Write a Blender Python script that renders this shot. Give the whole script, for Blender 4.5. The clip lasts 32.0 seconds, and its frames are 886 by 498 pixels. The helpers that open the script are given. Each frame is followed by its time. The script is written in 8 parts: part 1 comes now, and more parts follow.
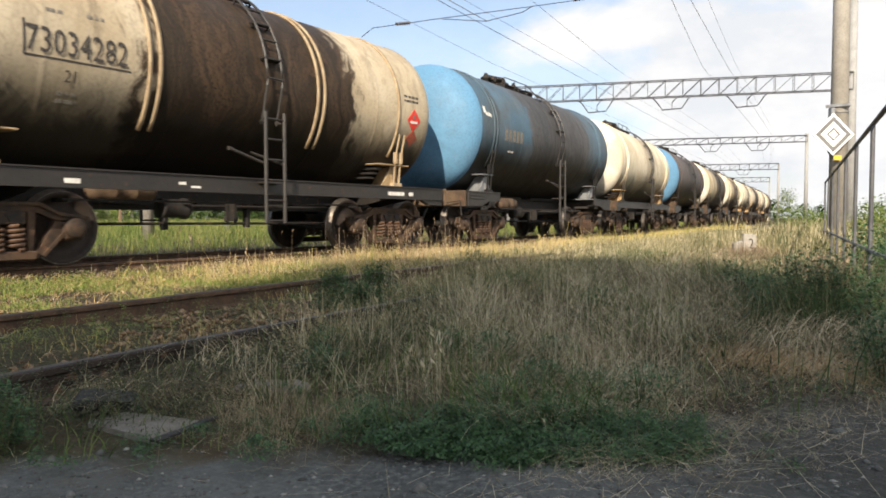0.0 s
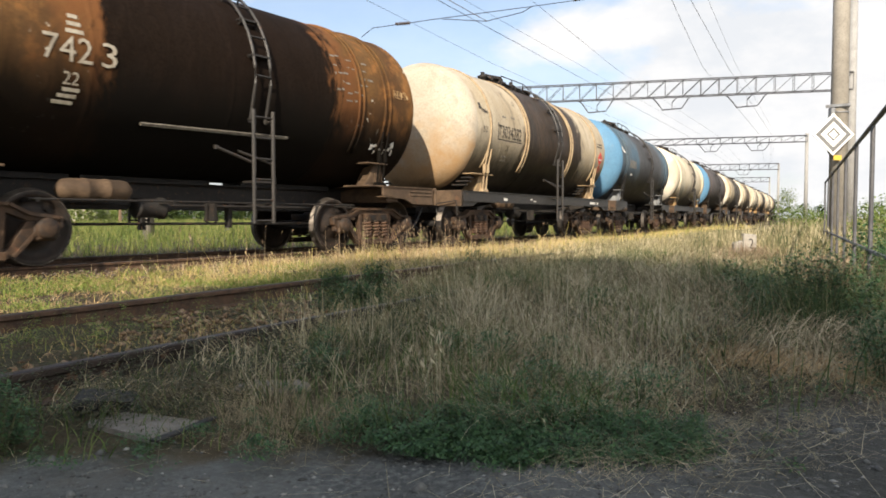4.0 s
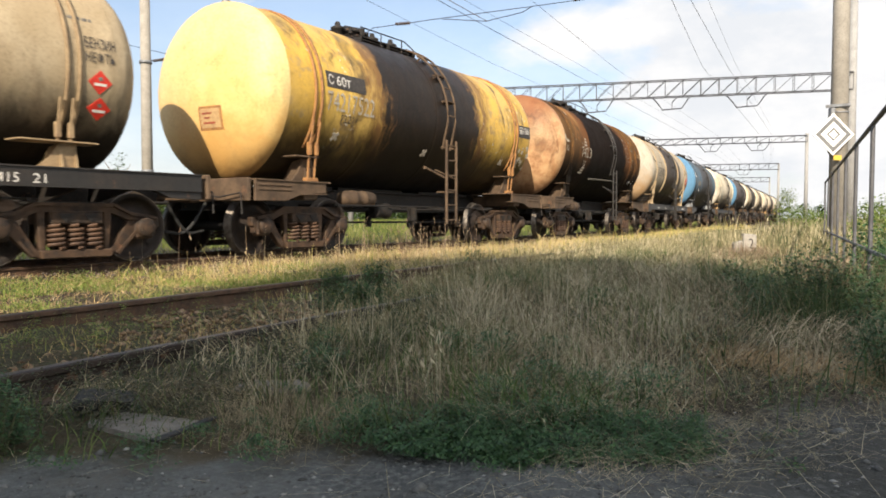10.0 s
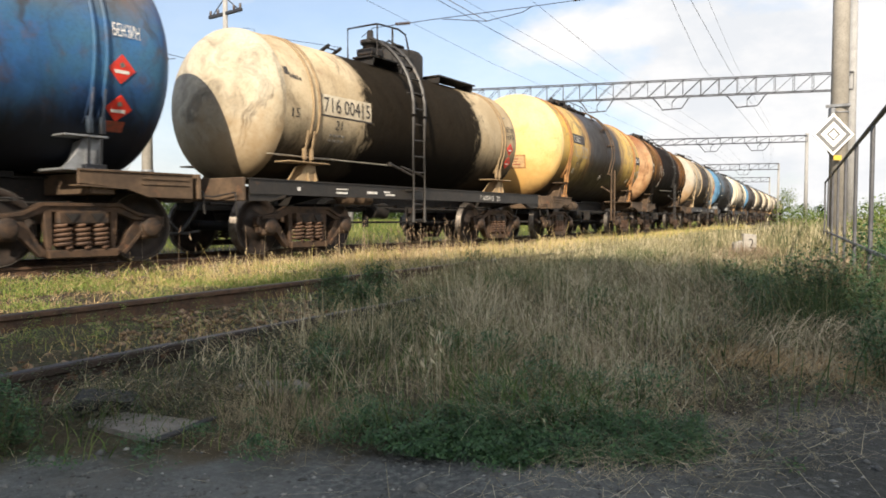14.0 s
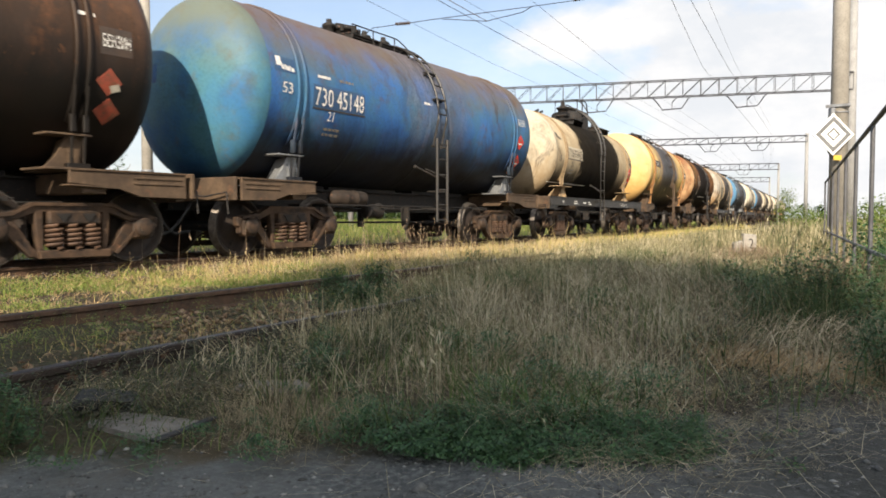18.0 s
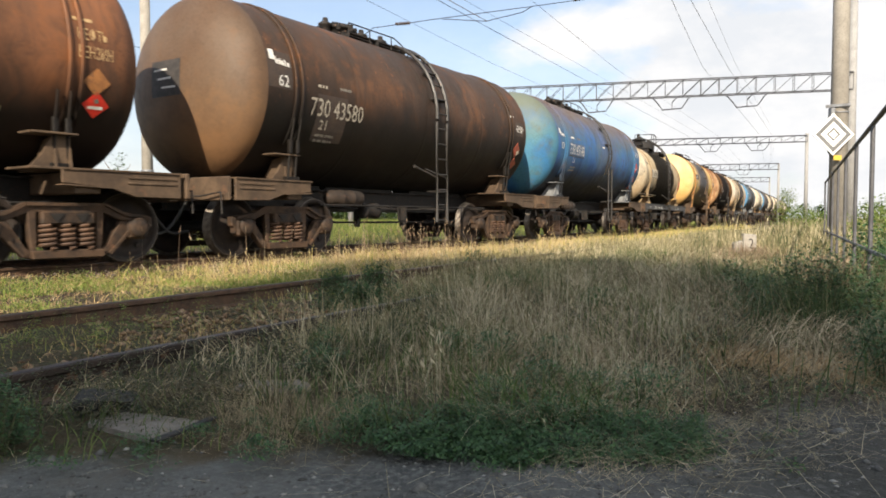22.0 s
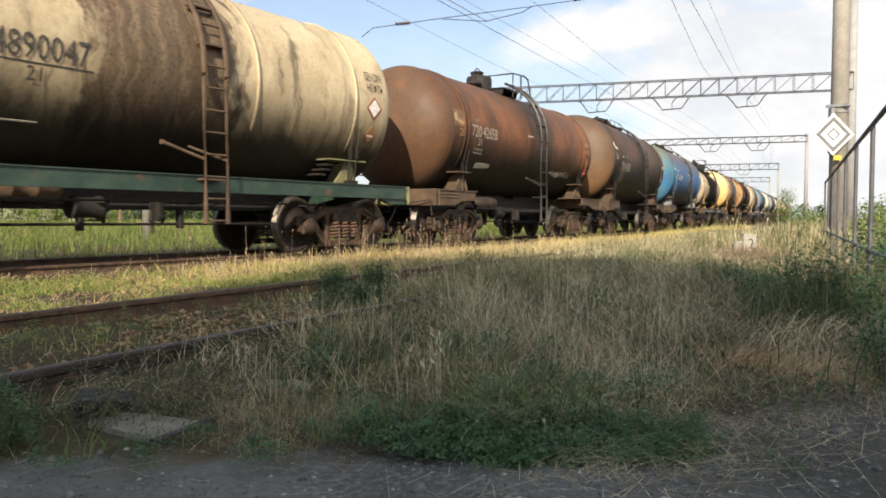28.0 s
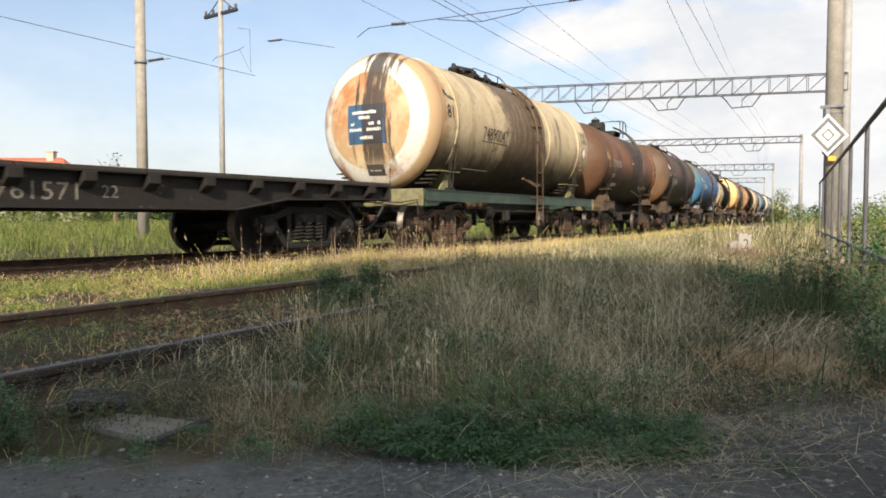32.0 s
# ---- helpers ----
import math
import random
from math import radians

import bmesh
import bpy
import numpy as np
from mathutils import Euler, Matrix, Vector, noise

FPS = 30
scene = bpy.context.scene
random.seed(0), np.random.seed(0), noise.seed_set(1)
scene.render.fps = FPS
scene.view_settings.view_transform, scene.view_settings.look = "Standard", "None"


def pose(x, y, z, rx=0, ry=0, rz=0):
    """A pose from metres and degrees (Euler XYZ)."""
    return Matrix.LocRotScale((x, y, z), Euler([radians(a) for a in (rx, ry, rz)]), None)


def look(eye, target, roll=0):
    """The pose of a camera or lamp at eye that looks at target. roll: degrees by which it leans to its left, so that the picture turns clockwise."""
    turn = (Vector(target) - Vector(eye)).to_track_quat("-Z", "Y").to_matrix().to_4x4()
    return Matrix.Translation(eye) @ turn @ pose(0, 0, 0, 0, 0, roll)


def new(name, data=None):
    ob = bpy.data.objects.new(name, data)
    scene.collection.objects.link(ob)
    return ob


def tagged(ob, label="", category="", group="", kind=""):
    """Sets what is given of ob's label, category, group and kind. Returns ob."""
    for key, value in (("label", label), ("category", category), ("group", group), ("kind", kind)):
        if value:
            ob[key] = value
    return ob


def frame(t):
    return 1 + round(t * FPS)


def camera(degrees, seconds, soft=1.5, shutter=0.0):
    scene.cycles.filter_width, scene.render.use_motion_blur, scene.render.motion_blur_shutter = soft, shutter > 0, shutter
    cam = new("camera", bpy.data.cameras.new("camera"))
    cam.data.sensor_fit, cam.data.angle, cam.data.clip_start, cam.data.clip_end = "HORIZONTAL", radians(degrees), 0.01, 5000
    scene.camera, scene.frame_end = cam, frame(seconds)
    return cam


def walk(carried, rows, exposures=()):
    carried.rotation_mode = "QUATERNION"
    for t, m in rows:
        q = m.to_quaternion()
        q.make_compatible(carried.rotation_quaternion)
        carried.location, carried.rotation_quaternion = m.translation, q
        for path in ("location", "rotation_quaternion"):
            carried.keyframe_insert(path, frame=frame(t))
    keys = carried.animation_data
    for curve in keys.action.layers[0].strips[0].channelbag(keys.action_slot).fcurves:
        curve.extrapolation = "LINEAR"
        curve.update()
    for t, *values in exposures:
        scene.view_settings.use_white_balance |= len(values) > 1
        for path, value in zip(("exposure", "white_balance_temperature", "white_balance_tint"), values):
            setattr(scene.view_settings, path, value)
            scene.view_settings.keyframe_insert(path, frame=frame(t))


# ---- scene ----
# camera: stands still, then swings a little to the right at the end
CAM_Z, YAW, PITCH = 0.76, 36.83, -2.4
RAIL_Z = 0.139
cam = camera(61.9, 32.0, soft=1.75, shutter=0.35)


def eye_pose(dyaw=0.0, dpitch=0.0):
    return pose(0, 0, CAM_Z, 90 + PITCH + dpitch, 0, YAW + dyaw)


walk(cam, [(0.0, eye_pose()), (30.6, eye_pose()), (31.0, eye_pose(-0.13, 0.02)), (31.5, eye_pose(-0.30, 0.04)), (32.0, eye_pose(-0.33, 0.03))],
     exposures=[(0.0, 0.71), (30.0, 0.71), (32.0, 0.65)])

# ---- light: low sun behind the camera, hazy blue sky with clouds ----
SUN_AZ, SUN_EL = 27.0, 30.0   # degrees: light travels this far to the left of +y, and down
world = bpy.data.worlds.new("world")
scene.world = world
world.use_nodes = True
wn = world.node_tree
wn.nodes.clear()
w_out = wn.nodes.new("ShaderNodeOutputWorld")
w_bg = wn.nodes.new("ShaderNodeBackground")
w_sky = wn.nodes.new("ShaderNodeTexSky")
w_sky.sky_type = "NISHITA"
w_sky.sun_disc = False
w_sky.sun_elevation = radians(SUN_EL)
w_sky.sun_rotation = radians(180 - SUN_AZ)
w_sky.dust_density = 2.0
w_sky.air_density = 1.0
w_sky.ozone_density = 2.0
w_bg.inputs["Strength"].default_value = 0.118
w_co = wn.nodes.new("ShaderNodeTexCoord")
w_map = wn.nodes.new("ShaderNodeMapping")
w_map.inputs["Scale"].default_value = (1.0, 1.0, 2.0)
w_map.inputs["Location"].default_value = (0.35, 0.1, 0.2)
w_noise = wn.nodes.new("ShaderNodeTexNoise")
w_noise.inputs["Scale"].default_value = 4.2
w_noise.inputs["Detail"].default_value = 10.0
w_noise.inputs["Roughness"].default_value = 0.52
w_ramp = wn.nodes.new("ShaderNodeValToRGB")
w_ramp.color_ramp.elements[0].position, w_ramp.color_ramp.elements[0].color = 0.47, (0.24, 0.24, 0.24, 1)
w_ramp.color_ramp.elements[1].position, w_ramp.color_ramp.elements[1].color = 0.60, (1, 1, 1, 1)
w_mix = wn.nodes.new("ShaderNodeMixRGB")
w_mix.inputs[2].default_value = (5.0, 4.95, 4.98, 1)
wn.links.new(w_co.outputs["Generated"], w_map.inputs["Vector"])
wn.links.new(w_map.outputs[0], w_noise.inputs["Vector"])
# the cloud bank thickens to one side and thins out overhead
w_dot = wn.nodes.new("ShaderNodeVectorMath")
w_dot.operation = "DOT_PRODUCT"
w_dot.inputs[1].default_value = (0.30, 0.05, -0.18)
w_add = wn.nodes.new("ShaderNodeMath")
w_add.operation = "ADD"
w_add2 = wn.nodes.new("ShaderNodeMath")
w_add2.operation = "ADD"
w_add2.inputs[1].default_value = 0.13
wn.links.new(w_co.outputs["Generated"], w_dot.inputs[0])
wn.links.new(w_dot.outputs["Value"], w_add.inputs[0])
wn.links.new(w_noise.outputs[0], w_add.inputs[1])
wn.links.new(w_add.outputs[0], w_add2.inputs[0])
wn.links.new(w_add2.outputs[0], w_ramp.inputs[0])
# haze: paler towards the horizon
w_sep = wn.nodes.new("ShaderNodeSeparateXYZ")
w_haze = wn.nodes.new("ShaderNodeMapRange")
w_haze.inputs["From Min"].default_value, w_haze.inputs["From Max"].default_value = 0.36, 0.0
w_haze.inputs["To Max"].default_value = 0.8
w_max = wn.nodes.new("ShaderNodeMath")
w_max.operation = "MAXIMUM"
wn.links.new(w_co.outputs["Generated"], w_sep.inputs[0])
wn.links.new(w_sep.outputs[2], w_haze.inputs["Value"])
wn.links.new(w_haze.outputs[0], w_max.inputs[0])
wn.links.new(w_ramp.outputs[0], w_max.inputs[1])
wn.links.new(w_max.outputs[0], w_mix.inputs[0])
wn.links.new(w_sky.outputs[0], w_mix.inputs[1])
# clouds: bright crowns and greyer folds
w_fold = wn.nodes.new("ShaderNodeTexNoise")
w_fold.inputs["Scale"].default_value, w_fold.inputs["Detail"].default_value, w_fold.inputs["Roughness"].default_value = 7.0, 8.0, 0.6
w_tone = wn.nodes.new("ShaderNodeValToRGB")
w_tone.color_ramp.elements[0].position, w_tone.color_ramp.elements[0].color = 0.38, (4.5, 4.62, 4.82, 1)
w_tone.color_ramp.elements[1].position, w_tone.color_ramp.elements[1].color = 0.6, (5.5, 5.4, 5.35, 1)
wn.links.new(w_map.outputs[0], w_fold.inputs["Vector"])
wn.links.new(w_fold.outputs[0], w_tone.inputs[0])
wn.links.new(w_tone.outputs[0], w_mix.inputs[2])
# hazy glow that widens round the sun, behind the camera
w_glow = wn.nodes.new("ShaderNodeVectorMath")
w_glow.operation = "DOT_PRODUCT"
w_glow.inputs[1].default_value = (math.sin(radians(SUN_AZ)) * math.cos(radians(SUN_EL)), -math.cos(radians(SUN_AZ)) * math.cos(radians(SUN_EL)), math.sin(radians(SUN_EL)))
w_rise = wn.nodes.new("ShaderNodeMapRange")
w_rise.inputs["From Min"].default_value, w_rise.inputs["From Max"].default_value = -0.35, 1.0
w_rise.inputs["To Min"].default_value, w_rise.inputs["To Max"].default_value = 1.0, 1.45
w_mul = wn.nodes.new("ShaderNodeVectorMath")
w_mul.operation = "SCALE"
wn.links.new(w_co.outputs["Generated"], w_glow.inputs[0])
wn.links.new(w_glow.outputs["Value"], w_rise.inputs["Value"])
wn.links.new(w_mix.outputs[0], w_mul.inputs[0])
wn.links.new(w_rise.outputs[0], w_mul.inputs["Scale"])
wn.links.new(w_mul.outputs[0], w_bg.inputs["Color"])
wn.links.new(w_bg.outputs[0], w_out.inputs["Surface"])

sun = new("sun", bpy.data.lights.new("sun", "SUN"))
sun.data.energy, sun.data.angle, sun.data.color = 5.0, radians(0.6), (1.0, 0.87, 0.69)
_a, _e = radians(SUN_AZ), radians(SUN_EL)
SUN_WAY = Vector((-math.sin(_a) * math.cos(_e), math.cos(_a) * math.cos(_e), -math.sin(_e)))
sun.matrix_world = look((0, 0, 30), Vector((0, 0, 30)) + SUN_WAY)


# ---- materials ----
class Shader:
    """A node material in the making."""

    def __init__(self, name, rough=0.7, metal=0.0, spec=0.5):
        self.m = bpy.data.materials.new(name)
        self.m.use_nodes = True
        self.t = self.m.node_tree
        self.b = self.t.nodes["Principled BSDF"]
        self.set("Roughness", rough)
        self.set("Metallic", metal)
        self.set("Specular IOR Level", spec)

    def put(self, socket, v):
        if isinstance(v, bpy.types.NodeSocket):
            self.t.links.new(v, socket)
        elif isinstance(v, (tuple, list)) and len(v) == 3 and socket.type == "RGBA":
            socket.default_value = (*v, 1)
        else:
            socket.default_value = v

    def set(self, name, v):
        self.put(self.b.inputs[name], v)

    def node(self, kind, **ins):
        n = self.t.nodes.new("ShaderNode" + kind)
        for k, v in ins.items():
            self.put(n.inputs[int(k[1:])] if k[0] == "_" and k[1:].isdigit() else n.inputs[k], v)
        return n

    def coord(self, which="Object"):
        return self.node("TexCoord").outputs[which]

    def xyz(self, vec):
        n = self.node("SeparateXYZ", _0=vec)
        return n.outputs[0], n.outputs[1], n.outputs[2]

    def vec(self, x, y, z):
        return self.node("CombineXYZ", _0=x, _1=y, _2=z).outputs[0]

    def scaled(self, vec, s):
        return self.node("Mapping", Vector=vec, Scale=s).outputs[0]

    def noise(self, vec, scale, detail=4.0, rough=0.55, out=0):
        return self.node("TexNoise", Vector=vec, Scale=scale, Detail=detail, Roughness=rough).outputs[out]

    def math(self, op, a, b=0.0, clamp=False):
        n = self.t.nodes.new("ShaderNodeMath")
        n.operation, n.use_clamp = op, clamp
        self.put(n.inputs[0], a)
        self.put(n.inputs[1], b)
        return n.outputs[0]

    def step(self, v, lo, hi):
        """0 below lo, 1 above hi (either order)."""
        n = self.node("MapRange", Value=v)
        n.interpolation_type = "SMOOTHSTEP"
        self.put(n.inputs["From Min"], lo)
        self.put(n.inputs["From Max"], hi)
        return n.outputs[0]

    def mix(self, f, a, b, kind="MIX"):
        n = self.t.nodes.new("ShaderNodeMixRGB")
        n.blend_type = kind
        self.put(n.inputs[0], f)
        self.put(n.inputs[1], a)
        self.put(n.inputs[2], b)
        return n.outputs[0]

    def ramp(self, f, stops):
        n = self.node("ValToRGB", _0=f)
        el = n.color_ramp.elements
        while len(el) < len(stops):
            el.new(0.5)
        for e, (p, c) in zip(el, stops):
            e.position, e.color = p, (*c, 1)
        return n.outputs[0]

    def bump(self, h, strength=0.3, dist=0.02):
        n = self.node("Bump", Height=h, Strength=strength, Distance=dist)
        self.set("Normal", n.outputs[0])

    def done(self, color):
        self.set("Base Color", color)
        return self.m


def plain(name, c, c2=None, rough=0.75, metal=0.0, scale=6.0, bump=0.25, rust=0.0):
    """Weathered paint, metal or stone: colour c blotched with c2, and some rust."""
    s = Shader(name, rough, metal)
    co = s.coord()
    a = s.noise(co, scale, 5, 0.6)
    b = s.noise(co, scale * 7, 4, 0.6)
    c2 = c2 or tuple(v * 0.55 for v in c)
    col = s.mix(s.step(a, 0.35, 0.7), c, c2)
    col = s.mix(s.math("MULTIPLY", s.step(b, 0.45, 0.75), 0.5), col, tuple(v * 0.45 for v in c))
    if rust:
        col = s.mix(s.math("MULTIPLY", s.step(s.noise(co, scale * 1.7, 6, 0.65), 0.62 - rust * 0.3, 0.72 - rust * 0.2), 0.9), col, (0.12, 0.058, 0.03))
    s.set("Roughness", s.math("ADD", s.math("MULTIPLY", b, 0.3), rough - 0.15))
    s.bump(b, bump, 0.01)
    return s.done(col)


def tank_paint(name, base, base2, rust=0.3, rust_col=(0.17, 0.07, 0.032), spill=(0.6, 1.3, 0.9), spill_col=(0.022, 0.017, 0.014),
               belly=1.9, grime=0.4, seed=0.0, rough=0.58, patches=None, drip=(0.03, 0.024, 0.02), top=None, rear=None, dust=None, flakes=None, gloss=0.22, spill_col2=None, halo=None, mottle=0.35, top_z=(2.7, 4.0)):
    """Old tank paint: blotches, rust, an oily spill band under the filling hatch, drips, and a belly black with oil
    grime and painted underside shade.
    spill: centre along the tank, half width, strength."""
    s = Shader(name, rough, 0.0, gloss)
    co = s.coord()
    x, y, z = s.xyz(co)
    off = s.node("Mapping", Vector=co, Location=(seed * 3.1, seed * 7.7, seed * 1.3)).outputs[0]
    big = s.noise(off, 0.9, 5, 0.6)
    mid = s.noise(off, 3.2, 6, 0.65)
    fine = s.noise(off, 22.0, 5, 0.65)
    warp = s.node("VectorMath", _0=off, _1=s.node("TexNoise", Vector=off, Scale=1.1, Detail=3.0).outputs["Color"]).outputs[0]
    streak = s.noise(s.scaled(warp, (0.8, 2.6, 0.35)), 1.5, 7, 0.66)
    where = s.step(s.noise(s.scaled(off, (0.5, 0.8, 0.5)), 0.8, 3, 0.6), 0.38, 0.6)
    ring = s.noise(s.scaled(warp, (0.1, 1.5, 0.1)), 1.6, 5, 0.6)
    col = s.mix(s.step(big, 0.38, 0.62), base, base2)
    col = s.mix(s.math("MULTIPLY", s.step(fine, 0.42, 0.7), 0.42), col, tuple(v * 0.45 for v in base2))
    course = s.noise(s.vec(seed * 5.0, s.math("MULTIPLY", y, 0.42), 0.0), 1.0, 1, 0.4)
    fade = s.noise(s.scaled(warp, (0.6, 0.9, 0.5)), 0.75, 6, 0.62)
    col = s.mix(s.math("MULTIPLY", s.step(course, 0.44, 0.56), mottle), col, tuple(v * 0.55 for v in base2))
    col = s.mix(s.math("MULTIPLY", s.step(fade, 0.47, 0.66), mottle), col, tuple(min(0.85, v * 1.45) for v in base))
    if patches:
        col = s.mix(s.step(mid, 0.56, 0.62), col, patches)
    if top:
        up = s.math("ADD", z, s.math("MULTIPLY", s.math("SUBTRACT", big, 0.5), 1.3))
        col = s.mix(s.math("MULTIPLY", s.step(up, *top_z), 0.9), col, top)
    lo = 0.66 - 0.26 * rust
    col = s.mix(s.math("MULTIPLY", s.step(s.math("ADD", s.math("MULTIPLY", mid, 0.6), s.math("MULTIPLY", fade, 0.4)), lo - 0.06, lo + 0.16), 0.72), col, rust_col)
    col = s.mix(s.math("MULTIPLY", s.step(s.math("ADD", s.math("MULTIPLY", mid, 0.5), s.math("MULTIPLY", streak, 0.5)), 0.5, 0.66), 0.55 * rust + 0.1), col, tuple(v * 0.6 for v in rust_col))
    col = s.mix(s.math("MULTIPLY", s.step(ring, 0.52, 0.72), s.math("MULTIPLY", where, grime)), col, drip)
    col = s.mix(s.math("MULTIPLY", s.step(streak, 0.5, 0.7), s.math("MULTIPLY", where, grime * 1.3)), col, drip)
    if flakes:
        fl = s.noise(off, 9.0, 3, 0.5)
        spots = s.noise(s.scaled(off, (0.7, 1.0, 0.7)), 1.3, 2, 0.5)
        col = s.mix(s.math("MULTIPLY", s.step(fl, 0.645, 0.665), s.step(spots, 0.54, 0.58)), col, flakes)
    c0, hw, k = spill
    dy = s.math("ABSOLUTE", s.math("SUBTRACT", y, c0))
    edge = s.math("ADD", dy, s.math("MULTIPLY", s.math("SUBTRACT", streak, 0.5), 1.5))
    edge = s.math("ADD", edge, s.math("MULTIPLY", s.math("SUBTRACT", mid, 0.5), 0.9))
    lines = s.noise(s.scaled(warp, (0.22, 3.6, 0.22)), 2.2, 7, 0.72)
    oil = s.mix(s.step(lines, 0.42, 0.62), spill_col, spill_col2 or tuple(v * 2.0 for v in spill_col))
    oil = s.mix(s.step(fine, 0.45, 0.7), oil, tuple(v * 0.5 for v in spill_col))
    if halo:
        wide = s.math("ADD", dy, s.math("MULTIPLY", s.math("SUBTRACT", s.noise(s.scaled(warp, (0.5, 1.6, 0.5)), 1.8, 6, 0.68), 0.5), 3.2))
        col = s.mix(s.math("MULTIPLY", s.step(wide, hw + 1.0, hw + 0.1), 0.85), col, halo)
    col = s.mix(s.math("MULTIPLY", s.step(edge, hw + 0.22, hw - 0.12), k), col, oil)
    if rear:
        bk = s.math("ADD", y, s.math("MULTIPLY", s.math("SUBTRACT", mid, 0.5), 1.6))
        col = s.mix(s.math("MULTIPLY", s.step(bk, -3.95, -4.45), 0.8), col, rear)
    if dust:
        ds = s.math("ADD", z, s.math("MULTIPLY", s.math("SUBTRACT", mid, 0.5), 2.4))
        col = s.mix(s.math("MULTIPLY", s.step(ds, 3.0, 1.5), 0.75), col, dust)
    # oily belly, blackened further by underside shade put into the colour
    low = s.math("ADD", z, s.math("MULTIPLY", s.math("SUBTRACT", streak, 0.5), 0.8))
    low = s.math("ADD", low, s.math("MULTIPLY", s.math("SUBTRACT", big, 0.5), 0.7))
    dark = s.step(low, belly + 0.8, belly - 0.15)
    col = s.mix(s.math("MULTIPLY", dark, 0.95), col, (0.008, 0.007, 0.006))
    s.set("Roughness", s.math("ADD", s.math("MULTIPLY", mid, 0.35), rough - 0.2))
    dents = s.math("ADD", s.math("MULTIPLY", s.noise(off, 1.6, 2, 0.4), 1.0), s.math("MULTIPLY", fine, 0.12))
    s.bump(dents, 0.25, 0.05)
    return s.done(col)


M_FRAME = plain("frame_paint", (0.017, 0.0155, 0.0145), (0.026, 0.021, 0.017), 0.5, scale=2.5, rust=0.02)
M_FRAME_TAN = plain("frame_paint_dusty", (0.105, 0.067, 0.039), (0.048, 0.03, 0.018), 0.85, scale=3.0, rust=0.05)
M_FRAME_DARK = plain("dark_brown_iron", (0.035, 0.022, 0.014), (0.016, 0.011, 0.008), 0.8, scale=4, rust=0.05)
M_FRAME_BLACK = plain("frame_paint_black", (0.007, 0.0055, 0.0048), (0.013, 0.009, 0.0065), 0.8, rust=0.02)
M_OILBLACK = plain("oily_black_casting", (0.0035, 0.003, 0.0028), (0.006, 0.0045, 0.004), 0.85, rust=0.01)
M_GREEN = plain("green_sill_paint", (0.012, 0.032, 0.022), (0.035, 0.062, 0.044), 0.45, scale=2.2, rust=0.08)
M_OLIVE = plain("olive_sill_paint", (0.19, 0.18, 0.085), (0.11, 0.10, 0.055), 0.7, rust=0.2)
M_CAST = plain("cast_steel_rust", (0.07, 0.038, 0.019), (0.007, 0.005, 0.004), 0.75, scale=3.8, rust=0.06, bump=0.6)
M_SPRING = plain("spring_steel", (0.115, 0.062, 0.035), (0.04, 0.022, 0.014), 0.7, scale=9)
M_BLACK = plain("black_iron", (0.008, 0.0072, 0.0066), (0.015, 0.0115, 0.0095), 0.75, scale=10, rust=0.12)
M_WHEEL = plain("wheel_steel_rust", (0.026, 0.0155, 0.010), (0.008, 0.006, 0.005), 0.7, 0.1, scale=9)
M_RUBBER = plain("rubber", (0.02, 0.02, 0.02), (0.03, 0.03, 0.03), 0.8)
M_TREAD = plain("bright_tread_steel", (0.16, 0.14, 0.12), (0.06, 0.048, 0.04), 0.5, 0.7, scale=14, bump=0.05)
M_RAIL = plain("rail_rust", (0.10, 0.056, 0.032), (0.036, 0.021, 0.013), 0.8, scale=8, rust=0.12)
M_RAILTOP = plain("rail_head_steel", (0.075, 0.06, 0.05), (0.045, 0.034, 0.027), 0.6, 0.25, scale=5, bump=0.05, rust=0.2)
# rail rust again, darkened in colour for the shaded near siding rail
M_SHADED_RAIL = plain("shaded_rail_rust", (0.030, 0.019, 0.013), (0.013, 0.009, 0.007), 0.8, scale=7, rust=0.15)
M_SIDINGTOP = plain("siding_rail_head", (0.06, 0.055, 0.052), (0.04, 0.034, 0.03), 0.45, 0.35, scale=4, bump=0.04, rust=0.05)
M_DECK = plain("deck_board_wood", (0.035, 0.028, 0.022), (0.018, 0.014, 0.011), 0.85, scale=6)
M_SLEEPER = plain("sleeper_wood", (0.10, 0.08, 0.065), (0.05, 0.042, 0.036), 0.9, scale=7)
M_CONC = plain("old_concrete", (0.31, 0.285, 0.245), (0.24, 0.22, 0.19), 0.9, scale=4, bump=0.3)
M_CONC_G = plain("grey_concrete", (0.31, 0.305, 0.295), (0.25, 0.245, 0.235), 0.9, scale=3)
M_GALV = plain("galvanised_steel", (0.26, 0.27, 0.28), (0.16, 0.16, 0.165), 0.55, 0.5, scale=5)
M_STEEL = plain("dark_painted_steel", (0.10, 0.10, 0.105), (0.065, 0.065, 0.07), 0.6, 0.2, scale=5)
M_WIRE = plain("wire", (0.035, 0.035, 0.04), (0.05, 0.05, 0.055), 0.5, 0.5)
M_INSUL = plain("insulator_glaze", (0.06, 0.045, 0.04), (0.09, 0.07, 0.06), 0.3)
M_WHITE = plain("white_marking", (0.72, 0.70, 0.66), (0.55, 0.52, 0.47), 0.7, scale=14)
M_INK = plain("black_marking", (0.03, 0.027, 0.025), (0.06, 0.05, 0.045), 0.7, scale=14)
M_DIMINK = plain("dim_grey_marking", (0.2, 0.18, 0.15), (0.09, 0.08, 0.07), 0.7, scale=20)
M_SADDLE = plain("tan_saddle_paint", (0.30, 0.215, 0.12), (0.2, 0.135, 0.075), 0.75, scale=5)
